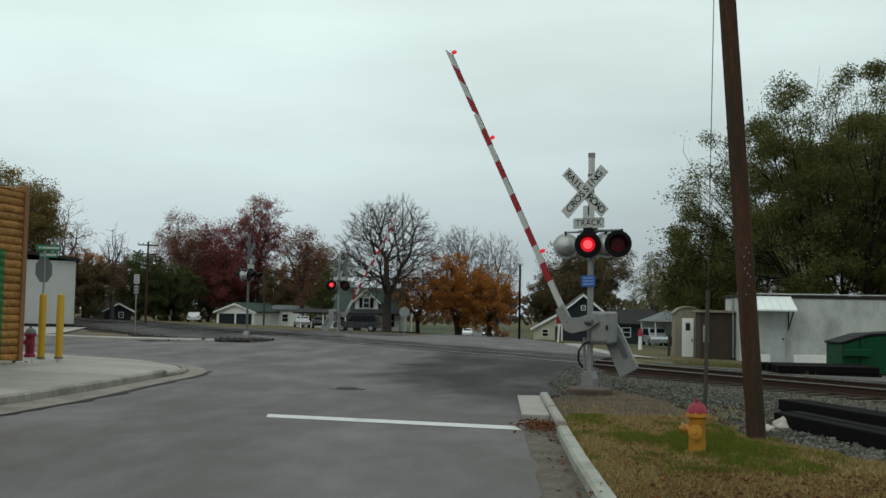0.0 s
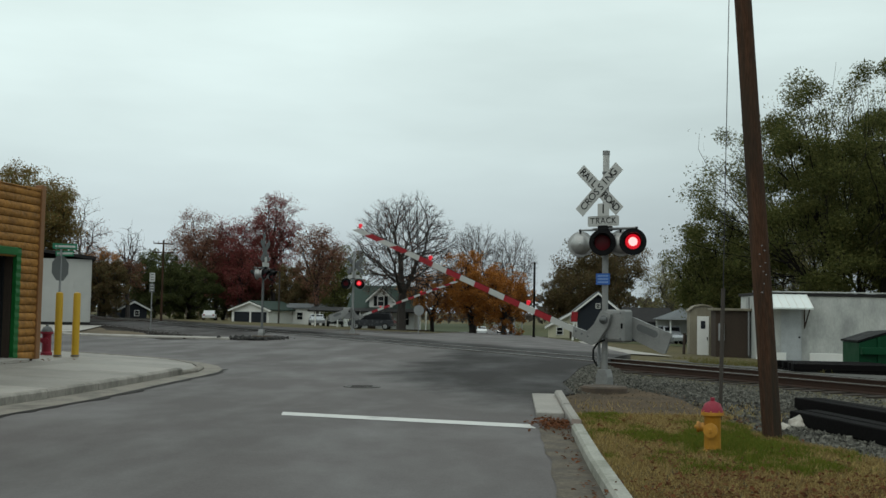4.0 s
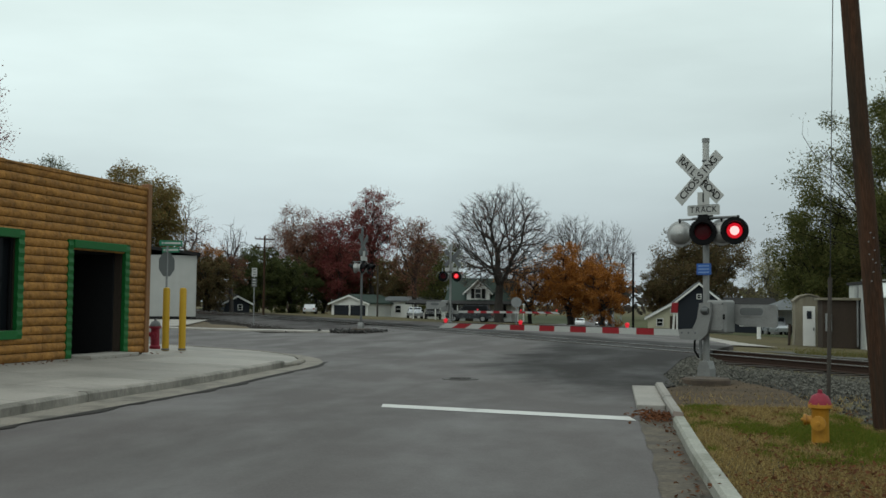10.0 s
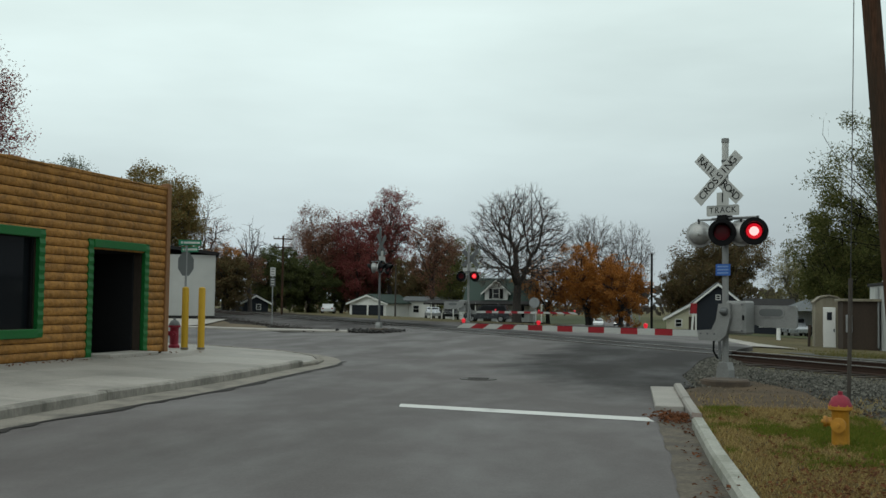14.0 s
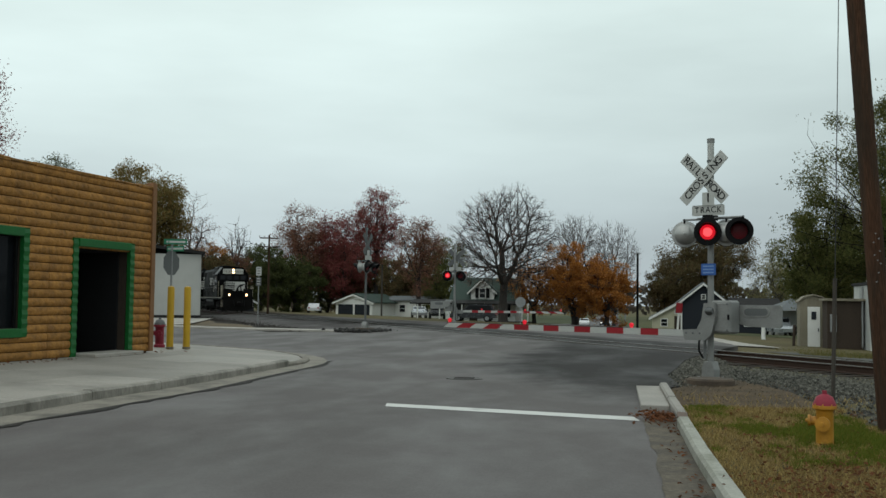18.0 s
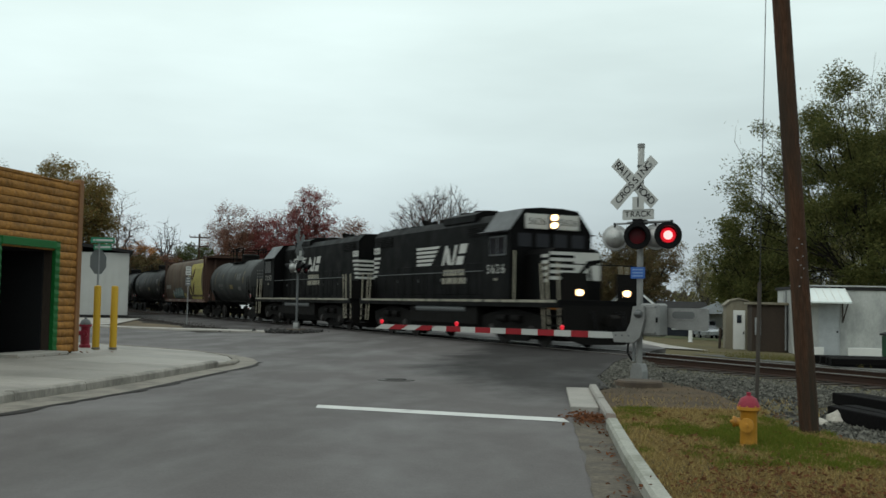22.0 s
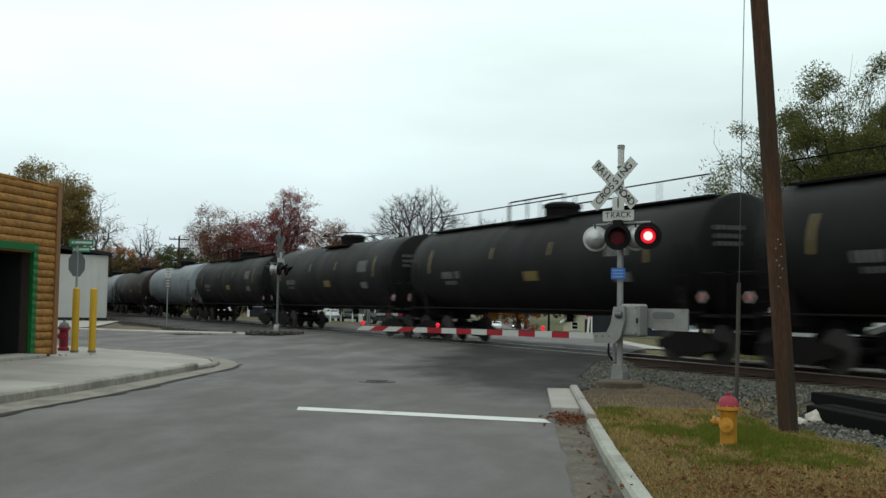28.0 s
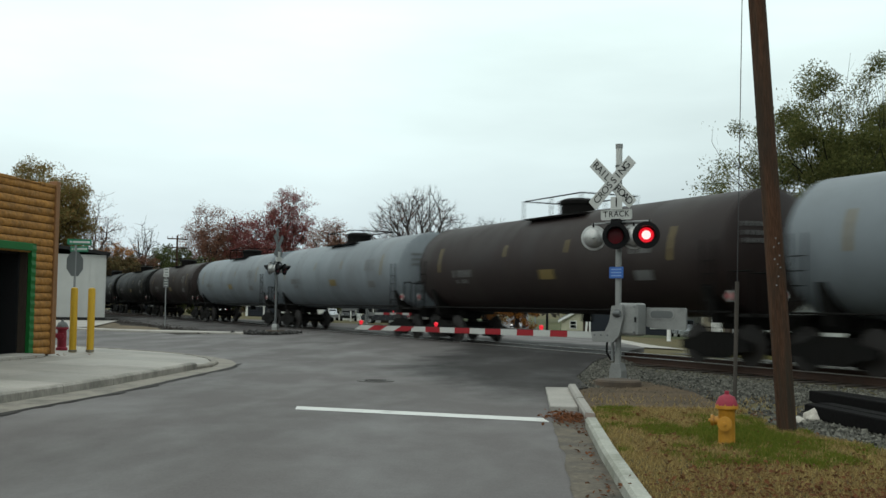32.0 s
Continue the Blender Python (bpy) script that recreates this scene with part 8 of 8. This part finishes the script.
# ---- grass blades, fallen leaves ----
def blades(name, label, count, place, lo, hi, material, width=0.006):
    rnd = random.Random(len(name) + count)
    verts, faces = [], []
    for _ in range(count):
        x, y, z = place(rnd)
        a = rnd.uniform(0, 6.28)
        h = rnd.uniform(lo, hi)
        dx, dy = math.cos(a) * width, math.sin(a) * width
        lx, ly = rnd.gauss(0, 0.6) * h, rnd.gauss(0, 0.6) * h
        b = len(verts)
        verts += [(x - dx, y - dy, z - 0.005), (x + dx, y + dy, z - 0.005), (x + lx, y + ly, z + h)]
        faces.append((b, b + 1, b + 2))
    me = bpy.data.meshes.new(name)
    me.from_pydata(verts, [], faces)
    me.materials.append(material)
    return tagged(new(name, me), label, "grass", kind="stuff")


def lawn_spot(green):
    def spot(rnd):
        while True:
            y = rnd.uniform(7.0, 16.5)
            x = 1.31 + 0.047 * (y - 7) + rnd.random() * 4.2
            edge = 3.7 if y > 12.5 else 3.7 + (12.5 - y) * 0.28
            if y > 14.75 or x > edge + 0.25 * noise.noise(Vector((x * 2, y * 2, 0))):
                continue
            n = 0.7 * noise.noise(Vector((x * 0.8, y * 0.55, 2.0))) + 0.6 * noise.noise(Vector((x * 2.1, y * 1.5, 7.0))) + 0.5 * noise.noise(Vector((x * 5.5, y * 4.0, 3.0)))
            n = 1.9 * n + 0.42 - 0.75 * abs(y - 12.2 + 0.35 * (x - 2)) / 1.5 - 0.30 * max(0, x - 2.3)
            if (n > rnd.gauss(0.12, 0.3)) == green:
                return x, y, level(GROUND, across(x, y)) + 0.10
    return spot


L_VERGE = leaf_mat("verge_grass", (0.085, 0.095, 0.028), (0.17, 0.135, 0.06))
L_GRASSG = leaf_mat("green_grass", (0.06, 0.105, 0.014), (0.165, 0.155, 0.028))
L_GRASSS = leaf_mat("straw_grass", (0.41, 0.31, 0.125), (0.15, 0.092, 0.038))
blades("green_grass", "patches of short green autumn grass", 34000, lawn_spot(True), 0.02, 0.065, L_GRASSG, 0.006)
blades("straw_grass", "patches of dry straw-coloured grass", 44000, lawn_spot(False), 0.015, 0.055, L_GRASSS, 0.006)


def verge_spot(rnd):
    while True:
        s, u = rnd.uniform(-30, 4), 4.6 + abs(rnd.gauss(0, 2.2))
        p = TRACK @ Vector((s, u, 0))
        if noise.noise(p * 0.35) > rnd.uniform(-0.1, 0.3) and 7.5 < p.x < 10.2:
            return p.x, p.y, level(GROUND, u) + 0.02


def pad_spot(rnd):
    x, y = rnd.uniform(1.9, 5.0), rnd.uniform(14.6, 17.4)
    return x, y, 0.055


blades("verge_weeds", "tufts of dry weeds and grass beyond the track", 2200, verge_spot, 0.04, 0.16, L_VERGE, 0.01)
blades("weeds", "dry weeds on the bare dirt by the signal", 500, pad_spot, 0.02, 0.09, L_GRASSS)


def litter(name, label, count, place, material, size):
    rnd = random.Random(count)
    verts, faces = [], []
    for _ in range(count):
        c = Vector(place(rnd))
        e = Euler((rnd.gauss(0, 0.35), rnd.gauss(0, 0.35), rnd.uniform(0, 6.28))).to_matrix()
        w = size * rnd.uniform(0.6, 1.3)
        b = len(verts)
        verts += [tuple(c + e @ Vector(q)) for q in ((-w, 0, 0), (-0.3 * w, -w * 0.6, 0.004), (w, 0, 0), (-0.3 * w, w * 0.6, 0.004))]
        faces.append((b, b + 1, b + 2, b + 3))
    me = bpy.data.meshes.new(name)
    me.from_pydata(verts, [], faces)
    me.materials.append(material)
    return tagged(new(name, me), label, "fallen leaves", kind="stuff")


L_LITTER = leaf_mat("fallen_leaf", (0.17, 0.066, 0.032), (0.085, 0.042, 0.024))
litter("fallen_leaves", "fallen brown and red leaves on the lawn", 520, lambda r: (1.75 + 2.2 * r.random(), r.uniform(7.2, 14.5), 0.13), L_LITTER, 0.03)
for cx, cy, sg, nn in ((1.9, 8.2, 0.35, 420), (2.9, 7.9, 0.4, 520), (3.7, 8.8, 0.35, 330), (2.4, 9.2, 0.3, 180), (2.1, 10.3, 0.25, 90)):
    litter("fallen_leaves", "drift of brown and rust leaves in the grass", nn, lambda r: (cx + r.gauss(0, sg), cy + r.gauss(0, sg), 0.12 + r.random() * 0.03), L_LITTER, 0.022)
litter("fallen_leaves", "red-brown leaves heaped in the gutter by the kerb", 420, lambda r: (1.32 + r.gauss(0, 0.14), r.gauss(13.9, 0.35), 0.045 + r.random() * 0.03), L_LITTER, 0.035)
litter("fallen_leaves", "scattered leaves along the gutter", 70, lambda r: (lambda y: (1.08 + 0.06 * (y - 7) - abs(r.gauss(0, 0.1)), y, 0.04))(r.uniform(7.5, 13.6)), L_LITTER, 0.028)
litter("fallen_leaves", "a few dark leaves along the shop wall", 120, lambda r: (lambda y: (wall_x(y) + 0.15 + abs(r.gauss(0, 0.35)), y, 0.295))(r.uniform(14, 23.2)), L_LITTER, 0.035)


# ---- what moves ----
def swing(arm, base, rows, flip=1):
    walk(arm, [(t, Matrix.Translation(base) @ pose(0, 0, 0, 0, flip * a, 0)) for t, a in rows])


GATE_ROWS = [(0, 62.5), (0.5, 57.5), (1, 52.5), (1.5, 47), (2, 41.5), (2.5, 36), (3, 30.5), (3.5, 25.5), (4.5, 16), (5.5, 8), (6, 4.2), (6.5, 1.5), (7, 0), (8, 0), (32, 0)]


def key_lamp(ob, times):
    """Forward of the dark lens while lit, drawn back behind it in between."""
    rows = []
    for on, off in times:
        rows += [(on - 0.02, 0.03), (on + 0.02, 0.0), (off - 0.02, 0.0), (off + 0.02, 0.03)]
    start = ([v for t, v in rows if t <= 0.0] or [0.03])[-1]
    rows = [(0.0, start)] + [r for r in rows if 0.02 < r[0] < 31.98]
    rows.append((32.0, rows[-1][1]))
    walk(ob, [(t, pose(0, v, 0)) for t, v in rows])


def flash(bulb, left):
    """The roundel glows for a moment before and after its core is hot."""
    beats = [1.194 * k for k in range(-2, 28)]
    on, core_on, core_off, off = (0.95, 0.99, 1.47, 1.55) if left else (1.49, 1.55, 2.14, 2.23)
    key_lamp(bulb, [(on + b, off + b) for b in beats])
    for core in bulb.children:
        key_lamp(core, [(core_on + b, core_off + b) for b in beats])


def motions():
    for ob, s26 in TRAIN:
        walk(ob, [(t, TRACK @ pose(s26 + SPEED * (t - 26), 0, RAIL_Z)) for t in (0, 16, 32)])
    for arm, weight in (near_arm, far_arm):
        swing(arm, (0.12, 0.0, 1.31), GATE_ROWS)
        swing(weight, (0.29, 0.25, 1.26), GATE_ROWS)
    for pair in (near_bulbs, far_bulbs):
        flash(pair[0], True)
        flash(pair[1], False)


motions()
